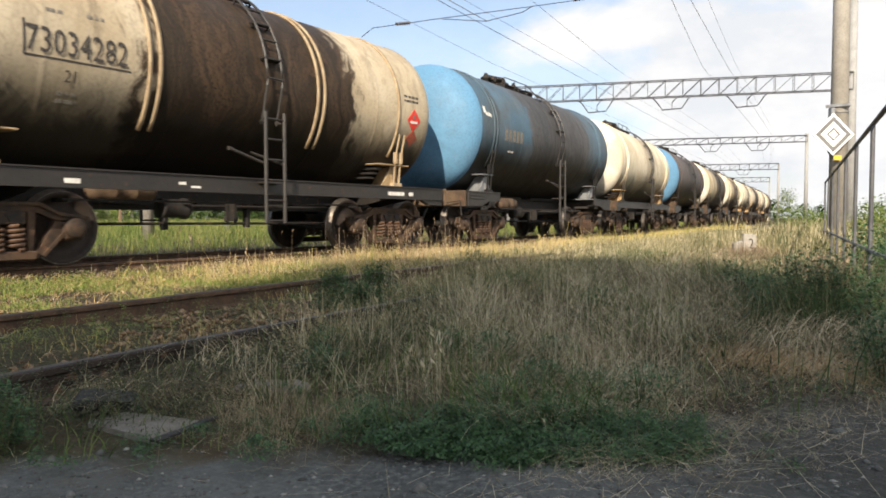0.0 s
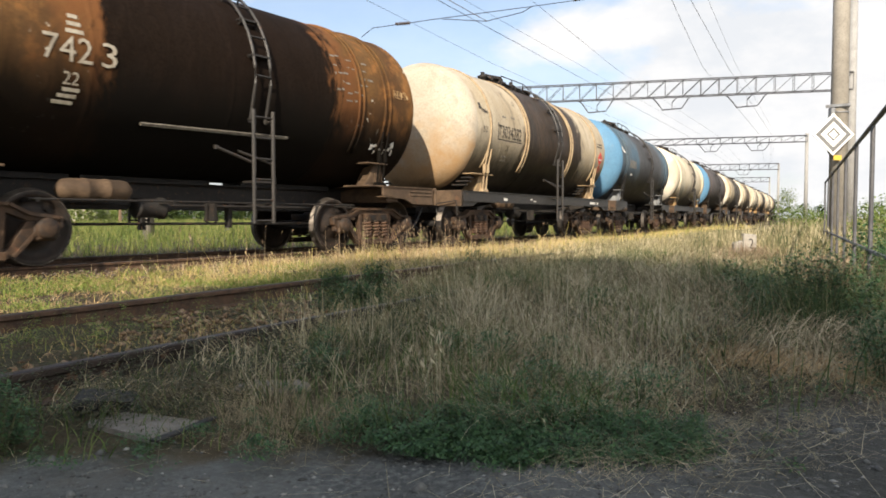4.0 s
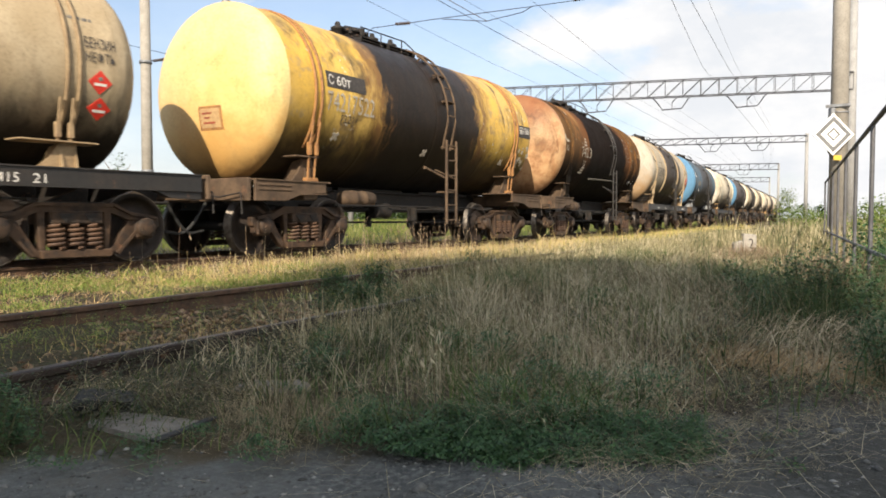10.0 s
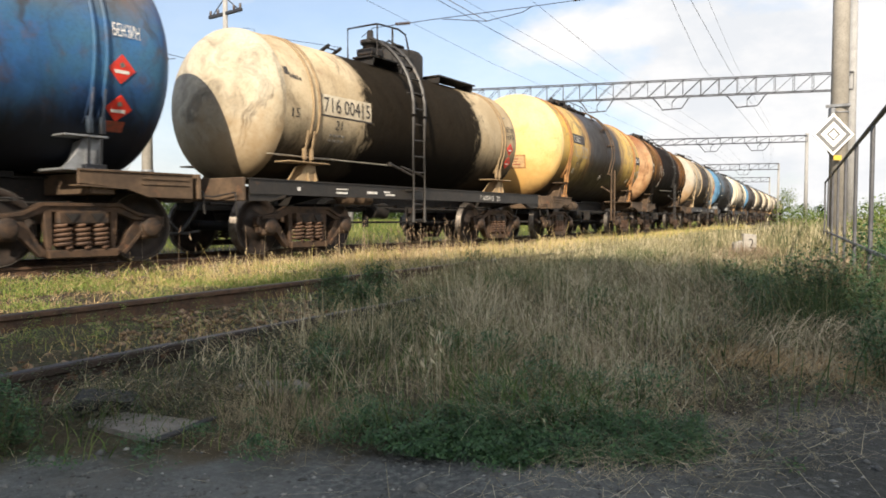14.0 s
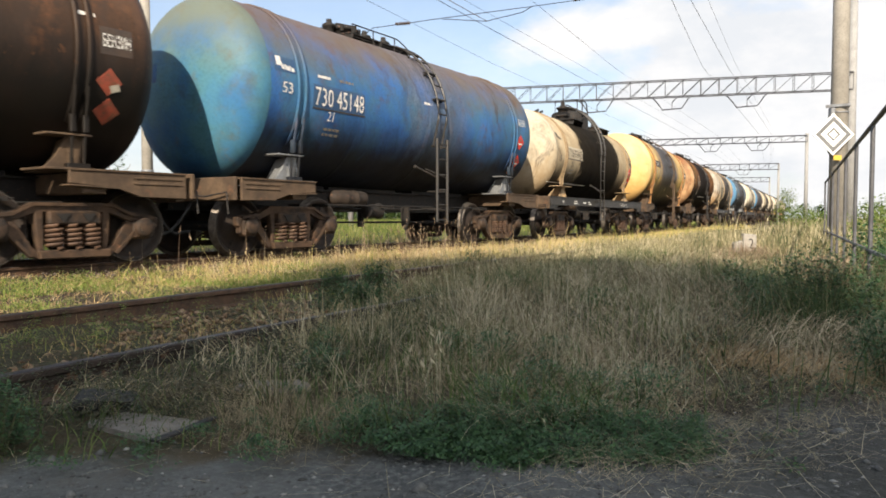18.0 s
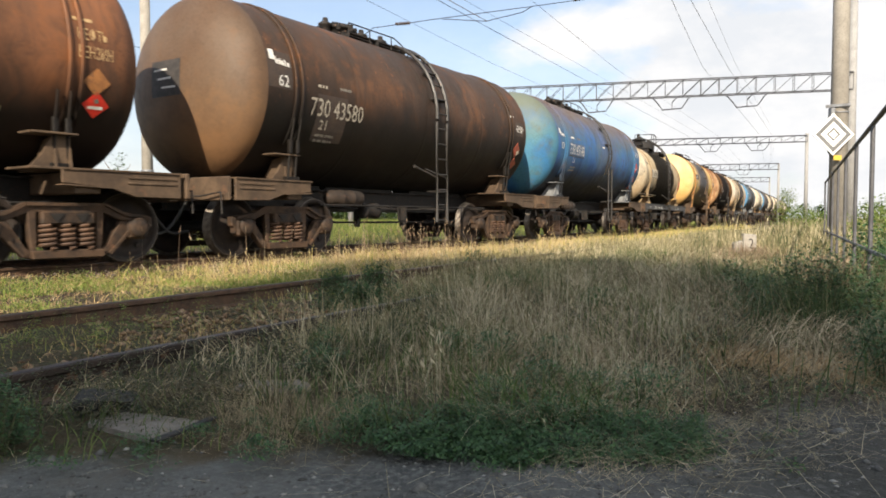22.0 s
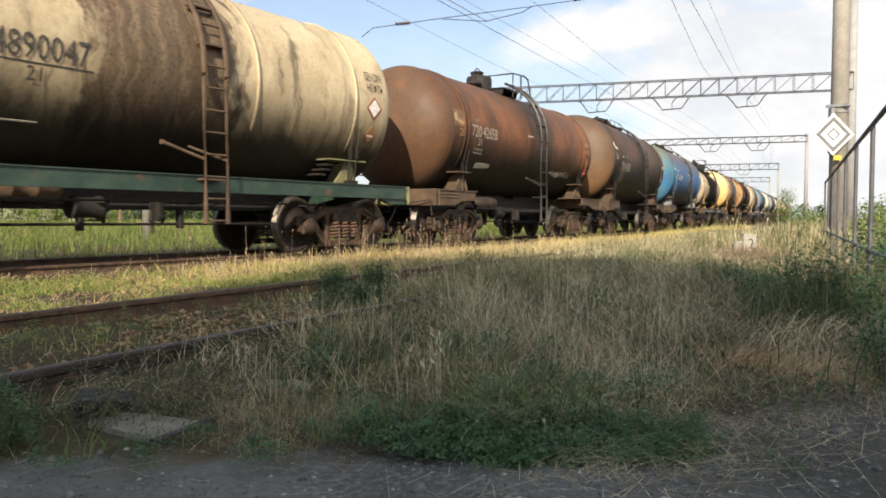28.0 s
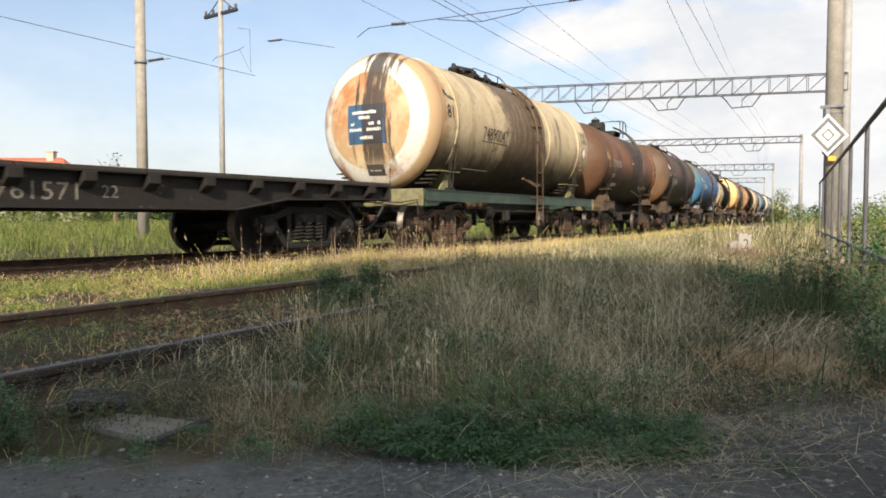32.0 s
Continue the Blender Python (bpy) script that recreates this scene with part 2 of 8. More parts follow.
M_PALEHOOP = plain("pale_hoop_paint", (0.38, 0.29, 0.18), (0.27, 0.19, 0.11), 0.7, scale=7)
M_OCHRE = plain("ochre_marking", (0.45, 0.30, 0.14), (0.32, 0.2, 0.1), 0.7, scale=14)
M_GREYINK = plain("faded_grey_marking", (0.42, 0.38, 0.31), (0.30, 0.26, 0.2), 0.7, scale=14)
M_RED = plain("red_plate_paint", (0.62, 0.035, 0.018), (0.45, 0.03, 0.018), 0.45, scale=10)
M_REDDIRT = plain("dirty_red_plate", (0.30, 0.06, 0.03), (0.2, 0.05, 0.03), 0.6, scale=10, rust=0.4)
M_YELLOW = plain("yellow_paint", (0.6, 0.4, 0.05), (0.45, 0.28, 0.04), 0.6)
M_RUSTHOOP = plain("rusty_hoop", (0.34, 0.17, 0.055), (0.24, 0.11, 0.04), 0.7, scale=8, rust=0.3)
M_GREENSTEM = plain("green_stem", (0.07, 0.09, 0.035), (0.1, 0.09, 0.045), 0.7, scale=9)
M_SIGN = plain("sign_white_enamel", (0.8, 0.8, 0.78), (0.7, 0.7, 0.68), 0.4, scale=3, bump=0.02)
M_SIGNGREY = plain("sign_dark_grey", (0.13, 0.13, 0.13), (0.17, 0.17, 0.17), 0.5, scale=3, bump=0.02)


# ---- mesh helpers ----
def bm_box(bm, lo, hi, bevel=0.0):
    x0, y0, z0 = lo
    x1, y1, z1 = hi
    v = [bm.verts.new(p) for p in ((x0, y0, z0), (x1, y0, z0), (x1, y1, z0), (x0, y1, z0), (x0, y0, z1), (x1, y0, z1), (x1, y1, z1), (x0, y1, z1))]
    f = [bm.faces.new([v[i] for i in q]) for q in ((3, 2, 1, 0), (4, 5, 6, 7), (0, 1, 5, 4), (1, 2, 6, 5), (2, 3, 7, 6), (3, 0, 4, 7))]
    if bevel:
        edges = list({e for q in f for e in q.edges})
        bmesh.ops.bevel(bm, geom=edges, offset=bevel, segments=1, affect="EDGES", profile=0.5)


def bm_prism(bm, outline, x0, x1, axis="x", bevel=0.0):
    """An outline of (a, b) points pulled from x0 to x1 along an axis: x: (y, z); y: (x, z); z: (x, y)."""
    def at(a, b, t):
        return (t, a, b) if axis == "x" else (a, t, b) if axis == "y" else (a, b, t)
    lo = [bm.verts.new(at(a, b, x0)) for a, b in outline]
    hi = [bm.verts.new(at(a, b, x1)) for a, b in outline]
    n = len(outline)
    f = [bm.faces.new(lo[::-1]), bm.faces.new(hi)]
    for i in range(n):
        f.append(bm.faces.new((lo[i], lo[(i + 1) % n], hi[(i + 1) % n], hi[i])))
    if bevel:
        edges = list({e for q in f for e in q.edges})
        bmesh.ops.bevel(bm, geom=edges, offset=bevel, segments=1, affect="EDGES", profile=0.5)


def bm_tube(bm, pts, r, seg=8, caps=True):
    """A tube of radius r (or one radius a point) along points."""
    pts = [Vector(p) for p in pts]
    radii = r if isinstance(r, (list, tuple)) else [r] * len(pts)
    rings = []
    ref = Vector((0.0, 0.0, 1.0))
    for i, p in enumerate(pts):
        d = (pts[min(i + 1, len(pts) - 1)] - pts[max(i - 1, 0)]).normalized()
        u = d.cross(ref)
        if u.length < 1e-3:
            u = d.cross(Vector((1.0, 0.0, 0.0)))
        u.normalize()
        w = d.cross(u)
        rings.append([bm.verts.new(p + (u * math.cos(2 * math.pi * k / seg) + w * math.sin(2 * math.pi * k / seg)) * radii[i]) for k in range(seg)])
    for a, b in zip(rings, rings[1:]):
        for k in range(seg):
            bm.faces.new((a[k], a[(k + 1) % seg], b[(k + 1) % seg], b[k]))
    if caps:
        bm.faces.new(rings[0][::-1])
        bm.faces.new(rings[-1])


def bm_lathe(bm, profile, seg=32, axis="y", centre=(0.0, 0.0), smooth=True):
    """Turns (t, r) points round an axis; r = 0 closes the end. centre: (x, z) for y, (y, z) for x, (x, y) for z."""
    rings = []
    for t, r in profile:
        ring = []
        for k in range(1 if r <= 1e-6 else seg):
            a = 2 * math.pi * k / seg
            p, q = centre[0] + r * math.cos(a), centre[1] + r * math.sin(a)
            ring.append(bm.verts.new((p, t, q) if axis == "y" else (t, p, q) if axis == "x" else (p, q, t)))
        rings.append(ring)
    for a, b in zip(rings, rings[1:]):
        for k in range(seg):
            k2 = (k + 1) % seg
            if len(a) == 1 and len(b) == 1:
                continue
            q = (a[0], b[k2], b[k]) if len(a) == 1 else (a[k], a[k2], b[0]) if len(b) == 1 else (a[k], a[k2], b[k2], b[k])
            f = bm.faces.new(q)
            f.smooth = smooth


MESHES = {}


def shape(key, build):
    """The mesh of that key, built once by build(bm)."""
    if key not in MESHES:
        bm = bmesh.new()
        build(bm)
        bmesh.ops.recalc_face_normals(bm, faces=bm.faces)
        me = bpy.data.meshes.new(key)
        bm.to_mesh(me)
        bm.free()
        MESHES[key] = me
    return MESHES[key]


def child(name, me, material, parent, label="", at=None):
    """Links a mesh as one object under its thing or part. The material belongs to the object, so that the mesh can be shared."""
    ob = new(name, me)
    if not me.materials:
        me.materials.append(material)
    ob.material_slots[0].link = "OBJECT"
    ob.material_slots[0].material = material
    ob.parent = parent
    if at is not None:
        ob.matrix_basis = at if isinstance(at, Matrix) else Matrix.Translation(at)
    if label:
        ob["label"] = label
    return ob


def part(name, build, material, parent, label="", at=None):
    """One mesh of its own, built by build(bm), under its thing."""
    bm = bmesh.new()
    build(bm)
    bmesh.ops.recalc_face_normals(bm, faces=bm.faces)
    me = bpy.data.meshes.new(name)
    bm.to_mesh(me)
    bm.free()
    return child(name, me, material, parent, label, at)


def thing(name, label, category, group="", kind="", at=None):
    ob = new(name)
    ob.empty_display_size = 0.2
    if at is not None:
        ob.matrix_basis = at if isinstance(at, Matrix) else Matrix.Translation(at)
    return tagged(ob, label, category, group, kind)


def np_mesh(name, verts, faces, material, smooth=False):
    """A large mesh from arrays; faces are all triangles or all quads."""
    me = bpy.data.meshes.new(name)
    n, k = faces.shape
    me.vertices.add(len(verts))
    me.vertices.foreach_set("co", verts.astype(np.float32).ravel())
    me.loops.add(n * k)
    me.loops.foreach_set("vertex_index", faces.astype(np.int32).ravel())
    me.polygons.add(n)
    me.polygons.foreach_set("loop_start", np.arange(0, n * k, k, dtype=np.int32))
    if smooth:
        me.polygons.foreach_set("use_smooth", np.ones(n, dtype=bool))
    me.update(calc_edges=True)
    me.materials.append(material)
    return new(name, me)


# ---- the line of the track: straight, a gentle bend to the left, straight ----
BEND, BEND_END, TRACK_X = -5.527e-3, 31.05, -10.679


def track(s, lat=0.0):
    """Place (x, y) and heading at s metres along, lat metres to the right of the train's track."""
    if s <= 0:
        x, y, h = 0.0, s, 0.0
    else:
        h = BEND * min(s, BEND_END)
        x, y = (1 - math.cos(h)) / BEND, math.sin(h) / BEND
        if s > BEND_END:
            x, y = x + math.sin(h) * (s - BEND_END), y + math.cos(h) * (s - BEND_END)
    lat += TRACK_X
    return x + lat * math.cos(h), y - lat * math.sin(h), h


def on_track(s, z=RAIL_Z, lat=0.0):
    x, y, h = track(s, lat)
    return pose(x, y, z, 0, 0, math.degrees(-h))


# ---- the train: parts of a tank wagon. Local axes: y forward, x to the side of the camera, z above the rail head ----
AXIS_Z, TANK_R, CYL = 2.69, 1.5, 4.50
HEAD = 0.65      # depth of a tank head
DECK = 5.02      # half length of the frame
SPEED = 2.97
TRAIN_K = 1.035     # the wagons' size against the lengths below
PIVOT = 3.64


def barrel_shape(bm, seams=(-2.3, 0.0, 2.3)):
    prof = [(-CYL, TANK_R), (-CYL + 0.1, TANK_R), (-CYL + 0.2, TANK_R)]
    for y in seams:
        prof += [(y - 0.12, TANK_R), (y - 0.06, TANK_R), (y - 0.04, TANK_R), (y - 0.02, TANK_R + 0.004), (y + 0.02, TANK_R + 0.004), (y + 0.04, TANK_R), (y + 0.06, TANK_R), (y + 0.12, TANK_R)]
    prof += [(CYL - 0.2, TANK_R), (CYL - 0.1, TANK_R), (CYL, TANK_R)]
    bm_lathe(bm, prof, 96, "y", (0, AXIS_Z))


def end_shape(bm, sign):
    prof = [(sign * (CYL - 0.002), TANK_R + 0.004), (sign * (CYL + 0.02), TANK_R + 0.004), (sign * (CYL + 0.05), TANK_R)]
    for i in range(1, 19):
        a = math.pi / 2 * i / 18
        prof.append((sign * (CYL + 0.05 + HEAD * math.sin(a)), TANK_R * math.cos(a) if i < 18 else 0.0))
    bm_lathe(bm, prof, 96, "y", (0, AXIS_Z))


def hoop(bm, y, w=0.05, r=TANK_R + 0.012, a0=-0.65, a1=math.pi + 0.65, n=40, depth=0.02):
    rings = []
    for i in range(n + 1):
        a = a0 + (a1 - a0) * i / n
        c, s = math.cos(a), math.sin(a)
        rings.append([bm.verts.new(((r + d) * c, y + q, AXIS_Z + (r + d) * s)) for d, q in ((-0.015, -w / 2), (depth, -w / 2), (depth, w / 2), (-0.015, w / 2))])
    for p, q in zip(rings, rings[1:]):
        for k in range(4):
            f = bm.faces.new((p[k], p[(k + 1) % 4], q[(k + 1) % 4], q[k]))
            f.smooth = True
    bm.faces.new(rings[0])
    bm.faces.new(rings[-1][::-1])


def saddle_shape(bm, side, ribs=False):
    """A leaning gusset plate under a long shelf, with short ribs that carry the tank."""
    lo, hi = (0.78, 1.40) if side > 0 else (-1.40, -0.78)
    bm_prism(bm, [(-0.40, 1.19), (0.10, 1.19), (0.12, 1.60), (-0.10, 1.60), (-0.22, 1.36)], side * 1.20, side * 1.24, "x", 0.006)
    for y in (-0.08, 0.10):
        bm_prism(bm, [(side * 0.72, 1.19), (side * 1.30, 1.19), (side * 1.22, 1.60), (side * 0.98, 1.55)], y - 0.014, y + 0.014, "y")
    a, b = sorted((side * 1.02, side * 1.36))
    bm_box(bm, (a, -0.62 if ribs else -0.40, 1.60), (b, 0.34 if ribs else 0.16, 1.628), 0.006)
    bm_box(bm, (lo, -0.44, 1.18), (hi, 0.40, 1.21), 0.006)


def saddle_rib_shape(bm, side):
    """Short dark ribs between the shelf and the belly of the tank."""
    for k in range(3):
        y, z = -0.56 - 0.05 * k, 1.51 - 0.085 * k
        c, d = sorted((side * (0.90 - 0.05 * k), side * (1.26 - 0.06 * k)))
        bm_box(bm, (c, y, z), (d, y + 0.2, z + 0.035), 0.006)


def strap_end_shape(bm, side):
    """Turnbuckles that pull the hoop down to the frame."""
    for dy in (-0.08, 0.08):
        bm_tube(bm, [(side * 1.30, dy, 1.20), (side * 1.35, dy, 1.72), (side * 1.46, dy, 2.2)], 0.02, 6)
        bm_box(bm, (side * 1.355 - 0.035, dy - 0.035, 1.64), (side * 1.355 + 0.035, dy + 0.035, 1.86), 0.01)
    bm_box(bm, (side * 1.30 - 0.05, -0.14, 1.19), (side * 1.30 + 0.05, 0.14, 1.27), 0.008)


def stub_shape(bm, sign, side):
    """Half of a short end frame: a deep pressed plate that tapers inwards, a deck and cross ribs."""
    o = [(-DECK, 0.86), (-DECK, 1.2), (-3.42, 1.2), (-3.42, 1.02), (-4.02, 0.99), (-4.35, 0.87)]
    if sign > 0:
        o = [(-a, b) for a, b in o[::-1]]
    bm_prism(bm, o, side * 1.38, side * 1.43, "x", 0.008)
    for z in (1.03, 1.10):
        bm_prism(bm, [(sign * 4.95, z), (sign * 4.25, z), (sign * 4.25, z + 0.03), (sign * 4.95, z + 0.03)][::1 if sign < 0 else -1], side * 1.425, side * 1.445, "x", 0.006)
    bm_prism(bm, [(sign * 3.42, 1.182), (sign * DECK, 1.182), (sign * DECK, 1.205), (sign * 3.42, 1.205)], side * 0.25, side * 1.45)
    bm_prism(bm, [(sign * 3.42, 0.995), (sign * 4.02, 0.97), (sign * 4.02, 0.985), (sign * 3.42, 1.012)], side * 1.2, side * 1.45)
    for q in (3.6, 4.2, 4.8):
        bm_box(bm, (min(side * 1.25, side * 1.38), sign * q - 0.012, 0.96), (max(side * 1.25, side * 1.38), sign * q + 0.012, 1.17))
    bm_box(bm, (min(side * 0.2, side * 1.38), sign * 3.75 - 0.16, 0.90), (max(side * 0.2, side * 1.38), sign * 3.75 + 0.16, 1.165), 0.01)


def end_beam_shape(bm, sign):
    bm_box(bm, (-1.43, min(sign * 5.10, sign * 5.16), 0.86), (1.43, max(sign * 5.10, sign * 5.16), 1.21), 0.012)
    bm_box(bm, (-0.28, min(sign * 5.14, sign * 5.30), 0.84), (0.28, max(sign * 5.14, sign * 5.30), 1.16), 0.02)


def side_sill_shape(bm, side):
    a, b = min(side * 1.40, side * 1.415), max(side * 1.40, side * 1.415)
    bm_box(bm, (a, -DECK, 0.97), (b, DECK, 1.19))
    for z in (0.965, 1.19):
        bm_box(bm, (min(side * 1.34, side * 1.44), -DECK, z), (max(side * 1.34, side * 1.44), DECK, z + 0.018))
    for k in range(9):
        y = -4.8 + k * 1.2
        bm_box(bm, (min(side * 1.2, side * 1.40), y - 0.01, 0.985), (max(side * 1.2, side * 1.40), y + 0.01, 1.185))
    for sg in (-1, 1):
        for q in (3.3, 4.0):
            bm_prism(bm, [(side * 0.3, 0.78), (side * 1.34, 0.96), (side * 1.34, 1.18), (side * 0.3, 1.18)], sg * q - 0.02, sg * q + 0.02, "y")
        bm_prism(bm, [(sg * DECK, 0.964), (sg * 4.3, 0.964), (sg * 4.55, 0.87), (sg * DECK, 0.86)], side * 1.30, side * 1.40)


def centre_sill_shape(bm):
    bm_prism(bm, [(-0.3, 0.725), (0.3, 0.725), (0.3, 0.742), (0.21, 0.742), (0.21, 1.12), (0.3, 1.12), (0.3, 1.14), (-0.3, 1.14), (-0.3, 1.12), (-0.21, 1.12), (-0.21, 0.742), (-0.3, 0.742)], -5.08, 5.08, "y")


def underpipe_shape(bm):
    bm_tube(bm, [(0.55, -5.05, 0.82), (0.62, -3.0, 0.78), (0.62, 3.0, 0.78), (0.55, 5.05, 0.82)], 0.028, 6)
    bm_tube(bm, [(1.15, -2.9, 0.83), (1.15, 2.9, 0.83)], 0.016, 6)
    for y in (-2.8, -0.9, 1.0, 2.8):
        bm_box(bm, (0.2, y - 0.03, 0.80), (1.17, y + 0.03, 0.85))


def rigging_shape(bm):
    bm_tube(bm, [(0.3, -2.9, 0.52), (0.3, 2.9, 0.50)], 0.024, 6)
    bm_box(bm, (0.24, -0.9, 0.42), (0.36, -0.82, 0.84), 0.01)
    bm_box(bm, (0.24, 0.7, 0.44), (0.36, 0.78, 0.84), 0.01)
    bm_tube(bm, [(0.8, -0.1, 0.84), (0.8, -0.12, 0.56), (0.8, 0.02, 0.50), (0.8, 0.12, 0.56), (0.8, 0.1, 0.84)], 0.018, 6)
    bm_box(bm, (0.7, -0.02, 0.55), (0.9, 0.03, 0.83))


def reservoir_shape(bm):
    p = [(-0.52, 0), (-0.50, 0.1), (-0.44, 0.18), (-0.36, 0.2), (-0.18, 0.2), (-0.17, 0.212), (-0.13, 0.212), (-0.12, 0.2), (0.12, 0.2), (0.13, 0.212), (0.17, 0.212), (0.18, 0.2), (0.36, 0.2), (0.44, 0.18), (0.50, 0.1), (0.52, 0)]
    bm_lathe(bm, p, 20, "y")


def brake_cylinder_shape(bm):
    bm_lathe(bm, [(-0.3, 0), (-0.3, 0.17), (-0.26, 0.19), (-0.22, 0.17), (0.16, 0.17), (0.2, 0.2), (0.25, 0.2), (0.3, 0.1), (0.42, 0.05), (0.42, 0)], 18, "y")


def ladder_shape(bm, side, full=True):
    """Upright stringers below; full: they run on up the shell, else a narrower stepped ladder hugs it."""
    R = TANK_R + 0.11

    def up(a):
        return side * R * math.cos(a), AXIS_Z + R * math.sin(a)
    arc = [up(-0.05 + i / 8 * 1.28) for i in range(9)]
    low = [(side * 1.6, 0.52), (side * 1.6, 2.55)]
    if full:
        for y in (-0.19, 0.19):
            bm_tube(bm, [(x, y, z) for x, z in low + arc], 0.038, 6)
    else:
        for y in (-0.19, 0.19):
            bm_tube(bm, [(side * 1.6, y, 0.52), (side * 1.6, y, 2.22)], 0.03, 6)
            bm_tube(bm, [(side * 1.6, y, 2.05), (side * 1.44, y * 0.8, 2.08)], 0.02, 6)
        for y in (-0.15, 0.15):
            bm_tube(bm, [(x, y, z) for x, z in [up(-0.42)] + arc], 0.022, 6)
    z = 0.56
    while z < (2.5 if full else 2.2):
        bm_tube(bm, [(side * 1.6, -0.19, z), (side * 1.6, 0.19, z)], 0.017, 6)
        z += 0.31
    w = 0.19 if full else 0.15
    for i in range(7):
        a = 0.02 + i * 0.19
        x, zz = up(a)
        bm_tube(bm, [(x, -w, zz), (x, w, zz)], 0.017, 6)
        c0, c1 = sorted((x * 0.925, x * 1.01))
        if i % 2:
            bm_box(bm, (c0, -w - 0.03, zz - 0.012), (c1, w + 0.03, zz + 0.012))
            for y in (-w, w):
                bm_tube(bm, [(x, y, zz), (x * 0.93, y, AXIS_Z + (zz - AXIS_Z) * 0.93)], 0.018, 6)


def ladder_brace_shape(bm, side):
    bm_tube(bm, [(side * 1.59, -0.19, 1.42), (side * 1.45, -0.75, 1.62)], 0.022, 6)
    bm_tube(bm, [(side * 1.59, 0.19, 1.42), (side * 1.38, -0.30, 1.60)], 0.02, 6)
    bm_box(bm, (side * 1.44 - 0.025, -0.78, 1.59), (side * 1.44 + 0.025, -0.72, 1.65), 0.006)
    bm_box(bm, (min(side * 1.35, side * 1.6), -0.19, 1.13), (max(side * 1.35, side * 1.6), 0.19, 1.16))


TOP = AXIS_Z + TANK_R
ROOF_Y = -0.50     # middle of the hatch platform


def hatch_shape(bm):
    bm_lathe(bm, [(TOP - 0.06, 0.31), (TOP + 0.14, 0.31), (TOP + 0.14, 0.36), (TOP + 0.18, 0.36), (TOP + 0.20, 0.33), (TOP + 0.25, 0.18), (TOP + 0.26, 0)], 24, "z", (0.0, -0.35))
    for k in range(8):
        a = k * math.pi / 4
        bm_box(bm, (0.37 * math.cos(a) - 0.03, -0.35 + 0.37 * math.sin(a) - 0.03, TOP + 0.08), (0.37 * math.cos(a) + 0.03, -0.35 + 0.37 * math.sin(a) + 0.03, TOP + 0.22), 0.008)
    bm_tube(bm, [(-0.36, -0.35, TOP + 0.2), (-0.1, -0.35, TOP + 0.33), (0.36, -0.35, TOP + 0.2)], 0.025, 6)


def valve_shape(bm):
    bm_lathe(bm, [(TOP - 0.03, 0.1), (TOP + 0.14, 0.1), (TOP + 0.16, 0.14), (TOP + 0.2, 0.14), (TOP + 0.24, 0.06), (TOP + 0.31, 0.05), (TOP + 0.31, 0)], 14, "z", (0.05, 0.0))


def catwalk_shape(bm, side):
    z = TOP - 0.02
    for y in (-1.1, 0.05, 1.2):
        bm_prism(bm, [(side * 0.12, z + 0.02), (side * 0.12, z - 0.05), (side * 0.54, z - 0.14), (side * 0.56, z + 0.02)], y - 0.02, y + 0.02, "y")
    a, b = sorted((side * 0.10, side * 0.14))
    bm_box(bm, (a, -1.13, z - 0.03), (b, 1.23, z + 0.02))


def guard_rail_shape(bm, side):
    for y in (-1.12, -0.3, 0.6):
        bm_tube(bm, [(side * 0.55, y, TOP - 0.1), (side * 0.55, y, TOP + 0.17)], 0.013, 6)
    bm_tube(bm, [(side * 0.55, -1.12, TOP + 0.17), (side * 0.55, 0.7, TOP + 0.17), (side * 0.60, 0.95, TOP + 0.06), (side * 0.86, 1.12, TOP - 0.26)], 0.013, 6)


def dome_valve_shape(bm):
    bm_lathe(bm, [(TOP - 0.1, 0.16), (TOP + 0.45, 0.16), (TOP + 0.45, 0.21), (TOP + 0.52, 0.21), (TOP + 0.56, 0.08), (TOP + 0.74, 0.06), (TOP + 0.74, 0)], 16, "z", (0.1, -0.72))
    bm_box(bm, (-0.12, -0.92, TOP + 0.2), (0.3, -0.52, TOP + 0.34), 0.02)


def dome_shape(bm):
    bm_lathe(bm, [(TOP - 0.25, 0.72), (TOP + 0.42, 0.72), (TOP + 0.50, 0.66), (TOP + 0.54, 0.4), (TOP + 0.55, 0)], 40, "z", (0.0, 0.3))


def dome_lid_shape(bm):
    bm_lathe(bm, [(TOP + 0.50, 0.33), (TOP + 0.62, 0.33), (TOP + 0.62, 0.38), (TOP + 0.66, 0.38), (TOP + 0.7, 0.2), (TOP + 0.72, 0)], 22, "z", (-0.05, 0.15))
    bm_tube(bm, [(-0.4, 0.15, TOP + 0.62), (-0.05, 0.15, TOP + 0.82), (0.3, 0.15, TOP + 0.62)], 0.025, 6)


def dome_rail_shape(bm):
    pts = [(-1.45, TOP + 0.0), (-1.45, TOP + 0.62), (-0.75, TOP + 0.66), (-0.5, TOP + 0.6), (-0.35, TOP + 0.2)]
    bm_tube(bm, [(0.85, y, z) for y, z in pts], 0.02, 6)
    bm_tube(bm, [(0.85, -0.95, TOP), (0.85, -0.95, TOP + 0.65)], 0.02, 6)
    bm_tube(bm, [(0.1, -1.45, TOP), (0.1, -1.45, TOP + 0.62), (0.85, -1.45, TOP + 0.62)], 0.02, 6)


